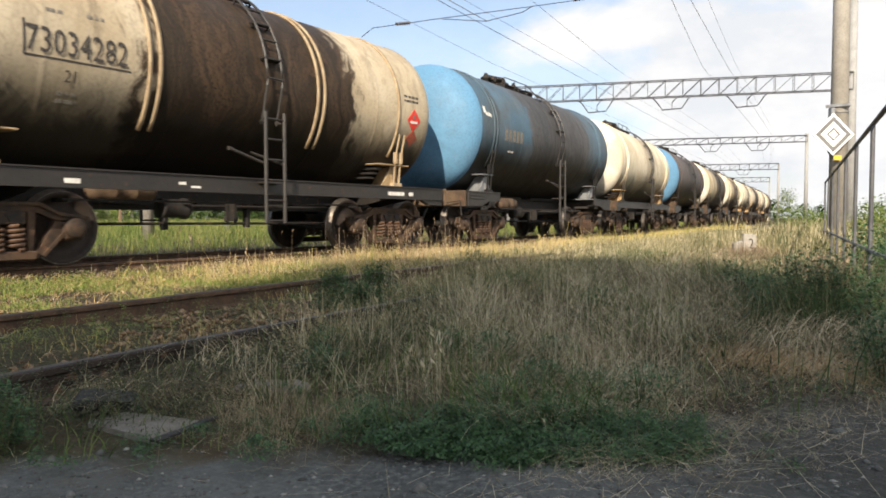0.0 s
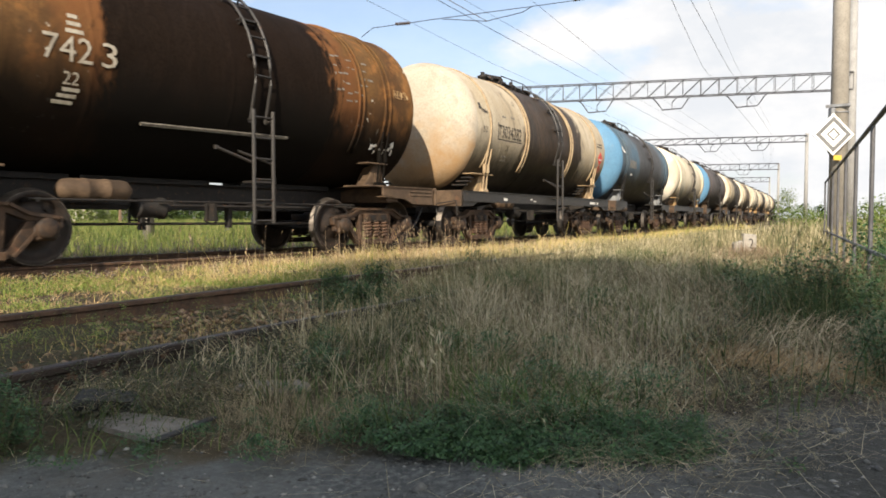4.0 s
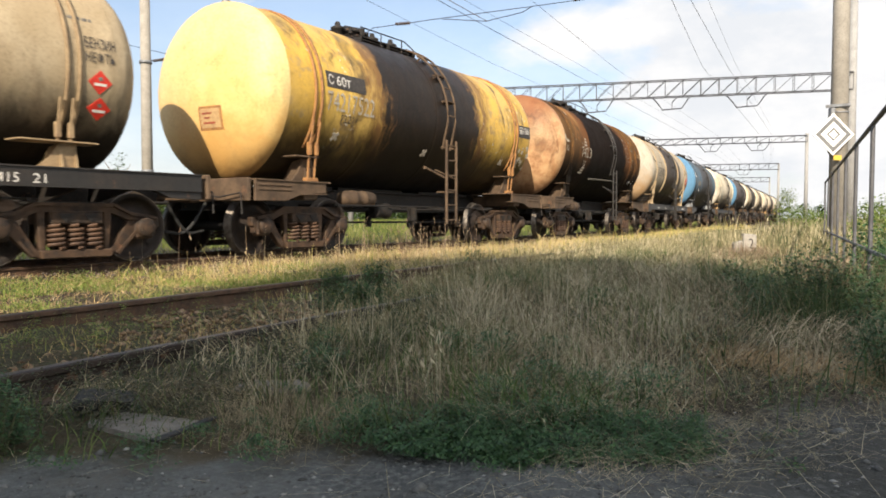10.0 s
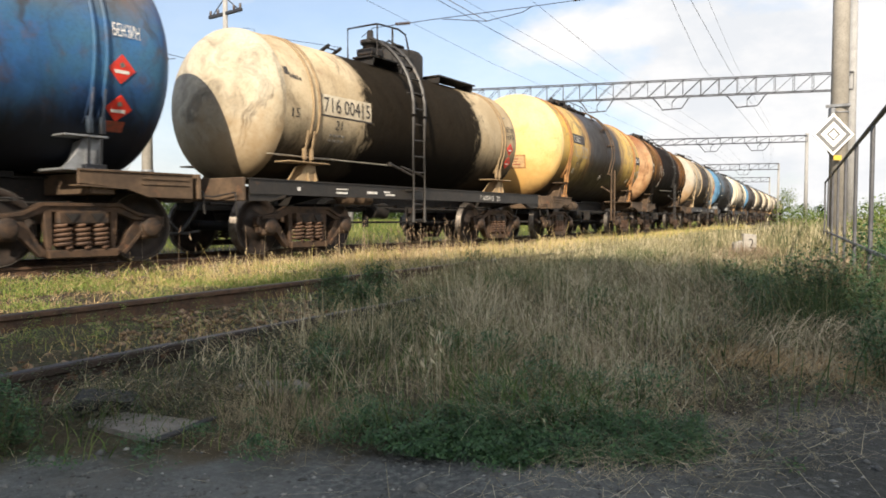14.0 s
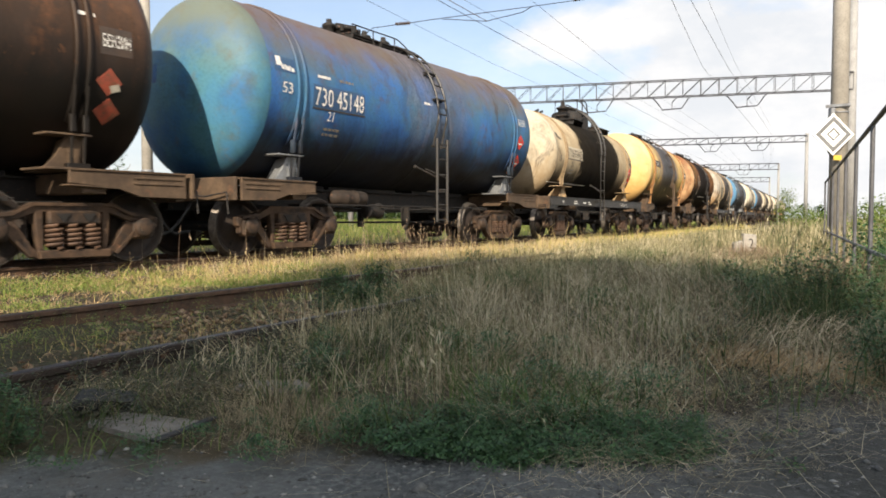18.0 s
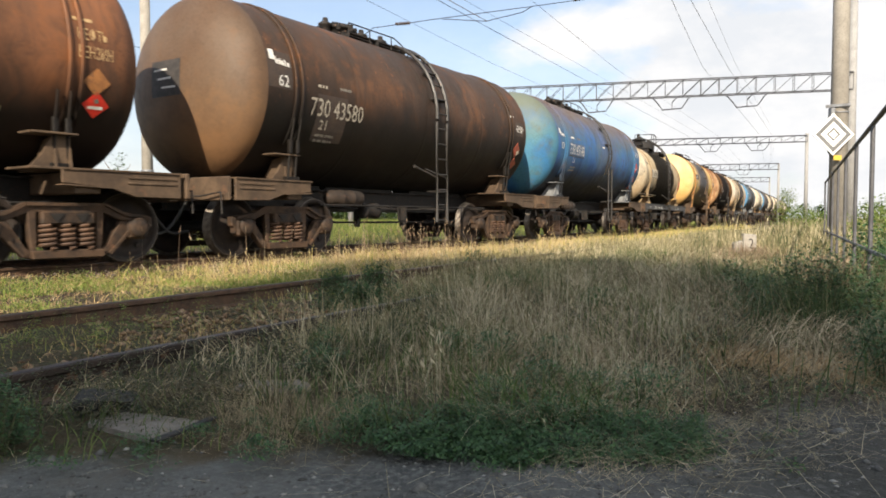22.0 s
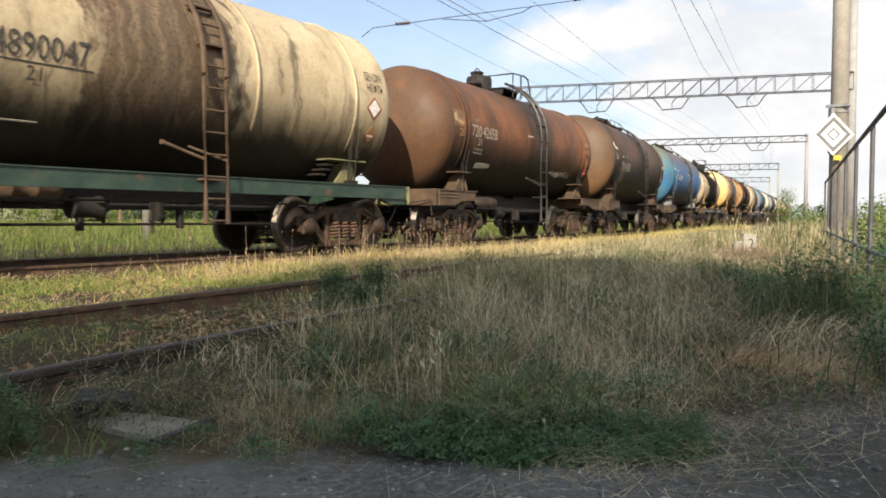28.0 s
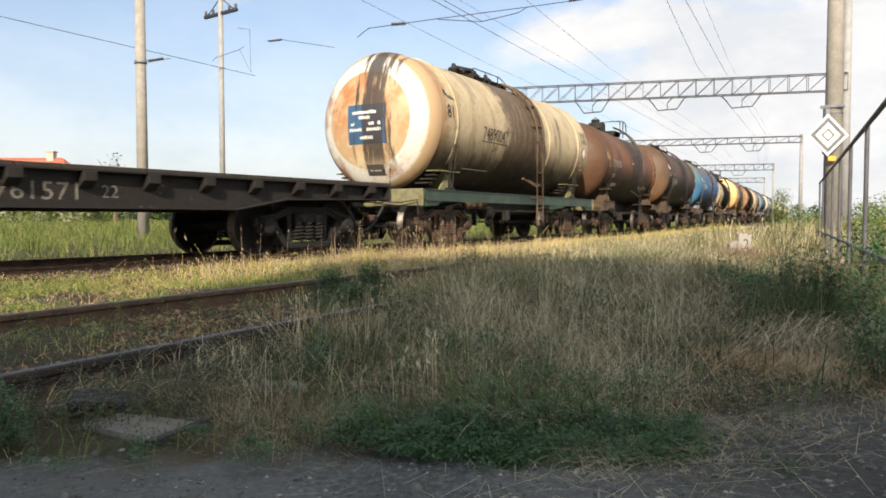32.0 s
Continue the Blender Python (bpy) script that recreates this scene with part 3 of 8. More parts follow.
def side_frame_shape(bm, side):
    """Cast bogie side: arched top chord, jaws over the axle boxes, columns beside the springs, sloping lower chords."""
    a, b = (0.97, 1.08) if side > 0 else (-1.08, -0.97)

    def pr(o, x0=a, x1=b):
        bm_prism(bm, o, x0, x1, "x", 0.012)
    pr([(-1.10, 0.55), (-0.70, 0.57), (-0.46, 0.69), (0.46, 0.69), (0.70, 0.57), (1.10, 0.55), (1.10, 0.63), (0.74, 0.67), (0.50, 0.79), (-0.50, 0.79), (-0.74, 0.67), (-1.10, 0.63)])
    out = 1.08 if side > 0 else -1.12
    for q in (-1, 1):
        pr([(q * 0.37, 0.18), (q * 0.44, 0.18), (q * 0.48, 0.70), (q * 0.37, 0.70)])
        pr([(q * 0.40, 0.10), (q * 0.52, 0.12), (q * 0.80, 0.40), (q * 0.80, 0.56), (q * 0.70, 0.56), (q * 0.52, 0.24), (q * 0.44, 0.2)])
        pr([(q * 1.055, 0.36), (q * 1.11, 0.36), (q * 1.11, 0.60), (q * 1.055, 0.60)])
        pr([(q * 1.10, 0.45), (q * 1.16, 0.48), (q * 1.16, 0.62), (q * 1.10, 0.62)])
        bm_prism(bm, [(q * 0.50, 0.75), (q * 0.74, 0.63), (q * 1.08, 0.59), (q * 1.08, 0.63), (q * 0.75, 0.67), (q * 0.51, 0.79)], out, out + 0.04)
        bm_prism(bm, [(q * 0.55, 0.13), (q * 0.815, 0.41), (q * 0.79, 0.43), (q * 0.52, 0.15)], out, out + 0.04)
    pr([(-0.44, 0.10), (0.44, 0.10), (0.46, 0.205), (-0.46, 0.205)], a - 0.04 * (side > 0), b + 0.06 * (side > 0))
    bm_prism(bm, [(-0.50, 0.75), (0.50, 0.75), (0.50, 0.79), (-0.50, 0.79)], out, out + 0.04)


def bolster_shape(bm):
    bm_box(bm, (-1.14, -0.33, 0.52), (1.14, 0.33, 0.685), 0.02)
    bm_box(bm, (-0.5, -0.35, 0.55), (0.5, 0.35, 0.74), 0.02)


def spring_shape(bm):
    """Thick coils round a thin dark core, slightly slanted."""
    pts = []
    for i in range(5 * 12 + 1):
        t = i / 12
        pts.append((0.092 * math.cos(t * math.tau), 0.092 * math.sin(t * math.tau), 0.225 + t * 0.058))
    bm_tube(bm, pts, 0.0215, 6)


def axle_box_shape(bm, side):
    a, b = (0.95, 1.12) if side > 0 else (-1.12, -0.95)
    bm_box(bm, (a, -0.14, 0.32), (b, 0.14, 0.57), 0.03)
    bm_lathe(bm, [(side * 1.11, 0.13), (side * 1.17, 0.13), (side * 1.19, 0.10), (side * 1.19, 0)], 18, "x", (0, 0.475))


def axle_shape(bm):
    bm_lathe(bm, [(-1.12, 0), (-1.12, 0.065), (-0.9, 0.065), (-0.88, 0.095), (-0.6, 0.095), (-0.4, 0.082), (0.4, 0.082), (0.6, 0.095), (0.88, 0.095), (0.9, 0.065), (1.12, 0.065), (1.12, 0)], 14, "x")


def wheel_shape(bm, side):
    p = [(0.70, 0.10), (0.70, 0.17), (0.755, 0.22), (0.745, 0.37), (0.715, 0.40), (0.715, 0.455), (0.72, 0.46), (0.845, 0.462), (0.848, 0.455), (0.848, 0.40), (0.80, 0.385), (0.79, 0.22), (0.87, 0.165), (0.87, 0.10)]
    bm_lathe(bm, [(side * t, r) for t, r in p], 40, "x")
    for k in range(2):
        a = k * math.pi
        bm_box(bm, (side * 0.80 - 0.02, 0.3 * math.cos(a) - 0.03, 0.3 * math.sin(a) - 0.03), (side * 0.80 + 0.02, 0.3 * math.cos(a) + 0.03, 0.3 * math.sin(a) + 0.03))


def tyre_shape(bm, side):
    p = [(0.715, 0.455), (0.715, 0.495), (0.725, 0.505), (0.74, 0.50), (0.755, 0.476), (0.846, 0.470), (0.850, 0.463), (0.846, 0.455)]
    bm_lathe(bm, [(side * t, r) for t, r in p], 40, "x")


def coupler_shape(bm, sign, reach):
    y0, y1 = 4.95, reach
    bm_box(bm, (-0.09, min(sign * y0, sign * y1), 0.94), (0.09, max(sign * y0, sign * y1), 1.10), 0.015)
    a, b = sorted((sign * (y1 - 0.22), sign * (y1 + 0.02)))
    bm_box(bm, (-0.22, a, 0.88), (0.02, b, 1.16), 0.03)
    bm_box(bm, (0.04, a, 0.90), (0.21, (a + b) / 2, 1.14), 0.03)


def hose_shape(bm, sign, reach):
    pts = []
    for i in range(11):
        t = i / 10
        pts.append((0.42 - 0.1 * t, sign * (5.10 + (reach - 5.08) * t), 0.86 - 0.50 * math.sin(math.pi / 2 * min(1.0, t * 1.5)) + 0.12 * max(0.0, t - 0.67)))
    bm_tube(bm, pts, 0.025, 7)


def release_rod_shape(bm, sign):
    bm_tube(bm, [(0.25, sign * 5.26, 0.98), (0.9, sign * 5.26, 0.92), (1.35, sign * 5.24, 0.98), (1.38, sign * 5.24, 0.66)], 0.014, 6)


TEXTS = {}


def slim_fit(girth, length, back):
    """Shrinks a tank about its seat on the frame and sets it back."""
    return Matrix.Translation((0, -back, 1.19 * (1 - girth))) @ Matrix.Diagonal((girth, length, girth, 1))


def snug(wagon):
    return slim_fit(wagon["slim_girth"], wagon["slim_length"], wagon["set_back"])


def text_mesh(body, height, width=None):
    """Lettering as a mesh, lower left at 0, with the given height of a capital and width in all."""
    key = (body, height, width)
    if key not in TEXTS:
        cu = bpy.data.curves.new("lettering", "FONT")
        cu.body, cu.resolution_u = body, 2
        ob = new("lettering", cu)
        bpy.context.view_layer.update()
        me = bpy.data.meshes.new_from_object(ob.evaluated_get(bpy.context.evaluated_depsgraph_get()))
        bpy.data.objects.remove(ob)
        bpy.data.curves.remove(cu)
        n = len(me.vertices)
        co = np.empty(n * 3, dtype=np.float32)
        me.vertices.foreach_get("co", co)
        co = co.reshape(-1, 3)
        lo, hi = co.min(0), co.max(0)
        co[:, :2] -= lo[:2]
        k = height / (hi[1] - lo[1])
        co[:, 1] *= k
        co[:, 0] *= (width / (hi[0] - lo[0])) if width else k
        tris = [list(p.vertices) for p in me.polygons]
        TEXTS[key] = (co, tris)
        bpy.data.meshes.remove(me)
    return TEXTS[key]


def lettering(name, body, wagon, y, z, height, width, material, label="", lift=0.013):
    """Painted lettering wrapped on the tank's side that faces the camera; y, z: its lower left."""
    co, faces = text_mesh(body, height, width)
    p0 = math.asin(max(-1, min(1, (z - AXIS_Z) / TANK_R)))
    r = TANK_R + lift
    v = [(r * math.cos(p0 + b / TANK_R), y + a, AXIS_Z + r * math.sin(p0 + b / TANK_R)) for a, b, _ in co.tolist()]
    me = bpy.data.meshes.new(name)
    me.from_pydata(v, [], faces)
    return child(name, me, material, wagon, label, snug(wagon))


def patch(name, wagon, y, z, w, h, material, label="", lift=0.004, turn=0.0):
    """A painted or riveted panel wrapped on the tank's side; y, z: its centre. turn: degrees, for diamonds."""
    nx, ny = 4, 4
    p0 = math.asin(max(-1, min(1, (z - AXIS_Z) / TANK_R)))
    v, f = [], []
    c, s = math.cos(radians(turn)), math.sin(radians(turn))
    for lay in (lift, 0.0):
        for i in range(nx + 1):
            for j in range(ny + 1):
                a, b = (i / nx - 0.5) * w, (j / ny - 0.5) * h
                a, b = a * c - b * s, a * s + b * c
                r = TANK_R + lay
                v.append((r * math.cos(p0 + b / TANK_R), y + a, AXIS_Z + r * math.sin(p0 + b / TANK_R)))
    m = ny + 1
    for i in range(nx):
        for j in range(ny):
            f.append((i * m + j, (i + 1) * m + j, (i + 1) * m + j + 1, i * m + j + 1))
    off = (nx + 1) * m
    rim = [j for j in range(m)] + [i * m + ny for i in range(1, nx + 1)] + [nx * m + j for j in range(ny - 1, -1, -1)] + [i * m for i in range(nx - 1, 0, -1)]
    for a, b in zip(rim, rim[1:] + rim[:1]):
        f.append((a, b, b + off, a + off))
    me = bpy.data.meshes.new(name)
    me.from_pydata(v, [], f)
    return child(name, me, material, wagon, label, snug(wagon))


def bogie(wagon, y, cast=None):
    coil, disc = (cast, cast) if cast else (M_SPRING, M_WHEEL)
    cast = cast or M_CAST
    b = child("bogie", shape("bolster", bolster_shape), cast, wagon, "rusty cast steel bolster of a two-axle bogie", (0, y, 0))
    for side in (1, -1):
        child("side_frame", shape("side_frame%d" % side, lambda bm: side_frame_shape(bm, side)), cast, b)
        for q in (-0.235, 0.0, 0.235):
            child("spring", shape("spring", spring_shape), coil, b, "", (side * 1.06, q, 0))
        for q in (-0.925, 0.925):
            child("axle_box", shape("axle_box%d" % side, lambda bm: axle_box_shape(bm, side)), cast, b, "", (0, q, 0))
    # dark plates painted as the two shaded holes in the bolster's end
    for q in (-0.16, 0.16):
        child("hole_patch", shape("hole_outline", lambda bm: bm_prism(bm, [(-0.09, 0.655), (0.09, 0.655), (0.0, 0.54)], 1.148, 1.156)), M_BLACK, b, "", (0, q, 0))
    sets = []
    for q in (-0.925, 0.925):
        w = child("wheelset", shape("axle", axle_shape), M_BLACK, wagon, "dark steel axle with two wheels", (0, y + q, 0.475))
        for side in (1, -1):
            child("wheel", shape("wheel%d" % side, lambda bm: wheel_shape(bm, side)), disc, w)
            child("tyre", shape("tyre%d" % side, lambda bm: tyre_shape(bm, side)), M_TREAD, w, "bright worn steel tread")
        sets.append(w)
    return sets


WAGONS, WHEELSETS = [], []


def running_gear(w, pivot, cast=None):
    sets = []
    for y in (-pivot, pivot):
        sets += bogie(w, y, cast)
    WHEELSETS.append(sets)


def tank_wagon(label, s0, body, ends, frame="stub", frame_mat=None, end_mat=None, dome=False, pivot=PIVOT, saddle_mat=None, hoop_mat=None,
               hoops=((-3.88, -3.72), (3.72, 3.88)), ladder_y=0.2, reach=5.81, ladder_mat=None, reservoir_mat=None, seams=(-2.3, 0.0, 2.3), cast=None,
               slim=(1.0, 0.985, 0.05), dome_y=0.0, dome_k=1.0, dome_h=None, plank=0.8, plank_y=0.95, shift=0.0, saddle_k=1.0, split=True):
    """One tank wagon with its parts, s0 metres along the track when the clip begins."""
    w = thing("tank_wagon", label, "tank wagon", "wagons of the goods train")
    frame_mat = frame_mat or M_FRAME
    w["slim_girth"], w["slim_length"], w["set_back"] = slim
    fit = slim_fit(*slim)
    saddle_mat, hoop_mat, end_mat = saddle_mat or M_FRAME_TAN, hoop_mat or body, end_mat or M_FRAME_TAN
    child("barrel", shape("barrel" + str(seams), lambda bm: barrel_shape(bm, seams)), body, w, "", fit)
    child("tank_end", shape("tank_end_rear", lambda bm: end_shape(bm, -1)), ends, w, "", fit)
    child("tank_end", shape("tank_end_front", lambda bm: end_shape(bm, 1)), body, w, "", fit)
    for pair in hoops:
        for y in pair:
            child("hoop", shape("hoop%.2f" % y, lambda bm: hoop(bm, y)), hoop_mat, w, "", fit)
    for q in (-1, 1):
        for side in (1, -1):
            child("saddle", shape("saddle%d%s" % (side, frame), lambda bm: saddle_shape(bm, side, frame == "full")), saddle_mat, w, "", Matrix.Translation((0, q * 3.80 * slim[1] - slim[2], 1.19)) @ Matrix.Diagonal((1, 1, saddle_k, 1)) @ Matrix.Translation((0, 0, -1.19)))
            if frame == "full" and not dome:
                child("saddle_rib", shape("saddle_rib%d" % side, lambda bm: saddle_rib_shape(bm, side)), M_BLACK, w, "", (0, q * 3.80 * slim[1] - slim[2], 0))
            child("strap_end", shape("strap_end%d" % side, lambda bm: strap_end_shape(bm, side)), hoop_mat, w, "", Matrix.Translation((0, q * 3.80 * slim[1] - slim[2], 1.19)) @ Matrix.Diagonal((slim[0], 1, slim[0], 1)) @ Matrix.Translation((0, 0, -1.19)))
            if frame == "stub":
                child("frame_stub", shape("stub%d%d" % (q, side), lambda bm: stub_shape(bm, q, side)), frame_mat, w)
        child("end_beam", shape("end_beam%d" % q, lambda bm: end_beam_shape(bm, q)), end_mat, w)
        child("coupler", shape("coupler%d%.2f" % (q, reach), lambda bm: coupler_shape(bm, q, reach)), M_BLACK, w)
        child("brake_hose", shape("hose%d%.2f" % (q, reach), lambda bm: hose_shape(bm, q, reach)), M_RUBBER, w)
        child("release_rod", shape("rod%d" % q, lambda bm: release_rod_shape(bm, q)), M_BLACK, w)
    if frame == "full":
        for side in (1, -1):
            child("side_sill", shape("side_sill%d" % side, lambda bm: side_sill_shape(bm, side)), frame_mat, w)
    child("centre_sill", shape("centre_sill", centre_sill_shape), M_BLACK, w)
    for a, b in ((-3.2, -1.9), (-1.75, 0.42), (1.05, 3.2)):
        child("tank_cradle", shape("cradle%.2f" % a, lambda bm: bm_box(bm, (-0.24, a, 1.12), (0.24, b, 1.205), 0.008)), M_BLACK, w)
    child("brake_pipe", shape("underpipe", underpipe_shape), M_BLACK, w)
    child("brake_rigging", shape("rigging", rigging_shape), M_BLACK, w)
    child("air_reservoir", shape("reservoir", reservoir_shape), reservoir_mat or M_FRAME_TAN, w, "", Matrix.Translation((0.85, -1.9, 0.97)) @ Matrix.Diagonal((0.72, 1.0, 0.72, 1)))
    child("brake_cylinder", shape("brake_cylinder", brake_cylinder_shape), M_BLACK, w, "", Matrix.Translation((0.72, -1.0, 0.74)) @ Matrix.Diagonal((0.8, 0.8, 0.8, 1)))
    for side in (1, -1):
        lad = child("ladder", shape("ladder%d%s" % (side, split), lambda bm: ladder_shape(bm, side, not split)), ladder_mat or M_FRAME, w, "", (0, ladder_y, 0))
        child("ladder_brace", shape("ladder_brace%d" % side, lambda bm: ladder_brace_shape(bm, side)), ladder_mat or M_FRAME, lad)
    if dome:
        drop = fit @ Vector((0, 0, TOP)) - Vector((0, 0, TOP))
        dm = Matrix.Translation((0, dome_y, drop.z))
        big = dm @ Matrix.Translation((0, 0, TOP)) @ Matrix.Diagonal((dome_k, dome_k, dome_h or dome_k, 1)) @ Matrix.Translation((0, 0, -TOP))
        d = child("dome", shape("dome", dome_shape), M_BLACK, w, "black oily filling dome", big)
        child("lid", shape("dome_lid", dome_lid_shape), M_BLACK, d)
        child("valve", shape("dome_valve", dome_valve_shape), M_BLACK, w, "", dm @ Matrix.Translation((0, shift * 0.2, -0.2 * shift)))
        for x in (0.25, 0.375, 0.5, 0.625):
            for y, half in ((plank_y + plank, plank), (-0.97, 0.52))[:1 if shift else 2]:
                child("platform_board", shape("dome_board%.2f" % half, lambda bm: bm_box(bm, (0, -half, 0), (0.12, half, 0.03))), M_BLACK, w, "", dm @ Matrix.Translation((x, y, TOP)))
        for y in (plank_y + 0.05, plank_y - 0.1 + 2 * plank) if shift else (-1.4, -0.5, 1.0, 0.85 + 2 * plank):
            child("platform_bracket", shape("dome_bracket", lambda bm: bm_prism(bm, [(0.2, -0.03), (0.7, -0.16), (0.74, 0.0), (0.2, 0.0)], -0.012, 0.012, "y")), M_BLACK, w, "", dm @ Matrix.Translation((0, y, TOP)))
        child("guard_rail", shape("dome_rail", dome_rail_shape), M_BLACK, w, "", dm @ Matrix.Translation((0, shift, -0.1 * shift)))
    else:
        child("hatch", shape("hatch", hatch_shape), M_BLACK, w, "", (0, ROOF_Y - 0.25, 0))
        for y in (-1.5, -0.4, 0.25):
            child("valve", shape("valve", valve_shape), M_BLACK, w, "", (0, y, 0))
        for side in (1, -1):
            cw = child("catwalk", shape("catwalk%d" % side, lambda bm: catwalk_shape(bm, side)), M_BLACK, w, "", Matrix.Translation((0, ROOF_Y, 0)) @ Matrix.Diagonal((1, 0.8, 1, 1)))
            for x in (0.12, 0.27, 0.42):
                child("board", shape("catwalk_board", lambda bm: bm_box(bm, (-0.05, -1.15, 0.0), (0.05, 1.25, 0.025))), M_BLACK, cw, "", (side * (x + 0.05), 0, TOP))
            child("guard_rail", shape("guard_rail%d" % side, lambda bm: guard_rail_shape(bm, side)), M_BLACK, w, "", Matrix.Translation((0, ROOF_Y, 0)) @ Matrix.Diagonal((1, 0.8, 1, 1)))
    running_gear(w, pivot, cast)
    WAGONS.append((w, s0))
    return w


S0 = 8.10           # the cream wagon that is first beside the camera
LEN = 12.02

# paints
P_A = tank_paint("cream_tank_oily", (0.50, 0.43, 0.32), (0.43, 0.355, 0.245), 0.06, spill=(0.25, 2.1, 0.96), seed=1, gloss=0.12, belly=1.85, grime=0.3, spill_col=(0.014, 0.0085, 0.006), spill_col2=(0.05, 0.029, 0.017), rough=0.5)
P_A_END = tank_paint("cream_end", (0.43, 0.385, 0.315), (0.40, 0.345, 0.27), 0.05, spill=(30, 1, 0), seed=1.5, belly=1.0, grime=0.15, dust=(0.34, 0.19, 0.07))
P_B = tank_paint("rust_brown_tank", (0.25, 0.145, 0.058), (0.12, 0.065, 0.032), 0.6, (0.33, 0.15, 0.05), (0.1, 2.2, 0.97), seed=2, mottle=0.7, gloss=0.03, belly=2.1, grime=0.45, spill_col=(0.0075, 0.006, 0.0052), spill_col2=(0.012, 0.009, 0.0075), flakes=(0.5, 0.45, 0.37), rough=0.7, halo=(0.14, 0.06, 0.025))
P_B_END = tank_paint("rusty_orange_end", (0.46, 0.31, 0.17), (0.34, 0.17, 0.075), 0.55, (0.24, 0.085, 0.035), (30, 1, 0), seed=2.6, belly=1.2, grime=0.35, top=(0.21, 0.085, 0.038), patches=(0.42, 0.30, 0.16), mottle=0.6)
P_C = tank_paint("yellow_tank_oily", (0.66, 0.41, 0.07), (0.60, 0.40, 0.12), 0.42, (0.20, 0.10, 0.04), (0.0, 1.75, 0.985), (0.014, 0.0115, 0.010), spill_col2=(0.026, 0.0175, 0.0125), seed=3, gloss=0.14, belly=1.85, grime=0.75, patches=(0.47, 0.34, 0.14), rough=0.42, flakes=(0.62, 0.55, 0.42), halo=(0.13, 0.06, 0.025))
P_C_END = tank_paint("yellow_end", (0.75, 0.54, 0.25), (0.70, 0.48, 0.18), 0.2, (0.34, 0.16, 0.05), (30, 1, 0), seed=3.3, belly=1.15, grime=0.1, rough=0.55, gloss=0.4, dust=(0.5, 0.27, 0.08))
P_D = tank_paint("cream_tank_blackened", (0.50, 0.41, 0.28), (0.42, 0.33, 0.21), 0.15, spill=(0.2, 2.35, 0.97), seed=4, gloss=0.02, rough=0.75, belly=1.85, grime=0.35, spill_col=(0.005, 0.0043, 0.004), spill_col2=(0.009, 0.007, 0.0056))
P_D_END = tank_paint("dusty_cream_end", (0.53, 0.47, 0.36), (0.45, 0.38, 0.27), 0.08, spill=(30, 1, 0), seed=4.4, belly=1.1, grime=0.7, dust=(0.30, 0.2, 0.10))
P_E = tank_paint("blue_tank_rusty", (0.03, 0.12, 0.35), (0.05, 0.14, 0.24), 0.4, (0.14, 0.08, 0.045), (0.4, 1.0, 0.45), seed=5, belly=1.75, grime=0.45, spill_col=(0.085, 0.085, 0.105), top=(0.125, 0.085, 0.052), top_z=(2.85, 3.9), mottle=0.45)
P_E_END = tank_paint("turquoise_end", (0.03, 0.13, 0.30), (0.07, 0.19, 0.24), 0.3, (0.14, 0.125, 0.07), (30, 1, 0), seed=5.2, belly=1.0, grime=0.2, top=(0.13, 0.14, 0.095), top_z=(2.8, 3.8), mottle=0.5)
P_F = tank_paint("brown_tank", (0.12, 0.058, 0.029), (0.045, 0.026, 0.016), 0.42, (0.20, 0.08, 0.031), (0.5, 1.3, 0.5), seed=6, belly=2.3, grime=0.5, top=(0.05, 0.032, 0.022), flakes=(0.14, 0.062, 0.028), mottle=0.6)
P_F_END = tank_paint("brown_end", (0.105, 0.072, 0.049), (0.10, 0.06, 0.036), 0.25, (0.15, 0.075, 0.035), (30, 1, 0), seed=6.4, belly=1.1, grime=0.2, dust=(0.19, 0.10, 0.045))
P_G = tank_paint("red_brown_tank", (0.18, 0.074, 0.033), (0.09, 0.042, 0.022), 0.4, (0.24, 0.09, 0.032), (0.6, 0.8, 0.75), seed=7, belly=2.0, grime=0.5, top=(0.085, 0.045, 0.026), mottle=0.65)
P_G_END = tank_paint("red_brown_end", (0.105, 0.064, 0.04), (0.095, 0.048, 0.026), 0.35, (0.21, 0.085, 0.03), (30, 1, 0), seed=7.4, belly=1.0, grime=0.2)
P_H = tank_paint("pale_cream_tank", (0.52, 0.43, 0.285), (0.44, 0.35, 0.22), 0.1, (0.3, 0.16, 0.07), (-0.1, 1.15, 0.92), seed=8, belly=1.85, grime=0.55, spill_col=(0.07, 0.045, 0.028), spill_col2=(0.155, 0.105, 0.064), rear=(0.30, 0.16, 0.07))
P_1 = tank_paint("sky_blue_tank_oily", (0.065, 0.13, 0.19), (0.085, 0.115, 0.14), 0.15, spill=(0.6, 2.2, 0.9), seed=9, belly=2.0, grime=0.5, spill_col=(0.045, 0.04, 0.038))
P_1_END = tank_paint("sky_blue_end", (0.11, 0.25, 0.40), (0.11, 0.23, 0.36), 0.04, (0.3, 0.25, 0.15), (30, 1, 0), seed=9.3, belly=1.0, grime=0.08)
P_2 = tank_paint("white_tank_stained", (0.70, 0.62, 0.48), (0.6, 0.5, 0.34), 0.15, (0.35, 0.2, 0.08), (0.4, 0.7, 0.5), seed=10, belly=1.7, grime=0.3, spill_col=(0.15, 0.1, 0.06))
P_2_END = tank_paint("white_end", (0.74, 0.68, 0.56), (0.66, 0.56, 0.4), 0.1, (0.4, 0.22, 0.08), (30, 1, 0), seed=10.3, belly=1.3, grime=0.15)
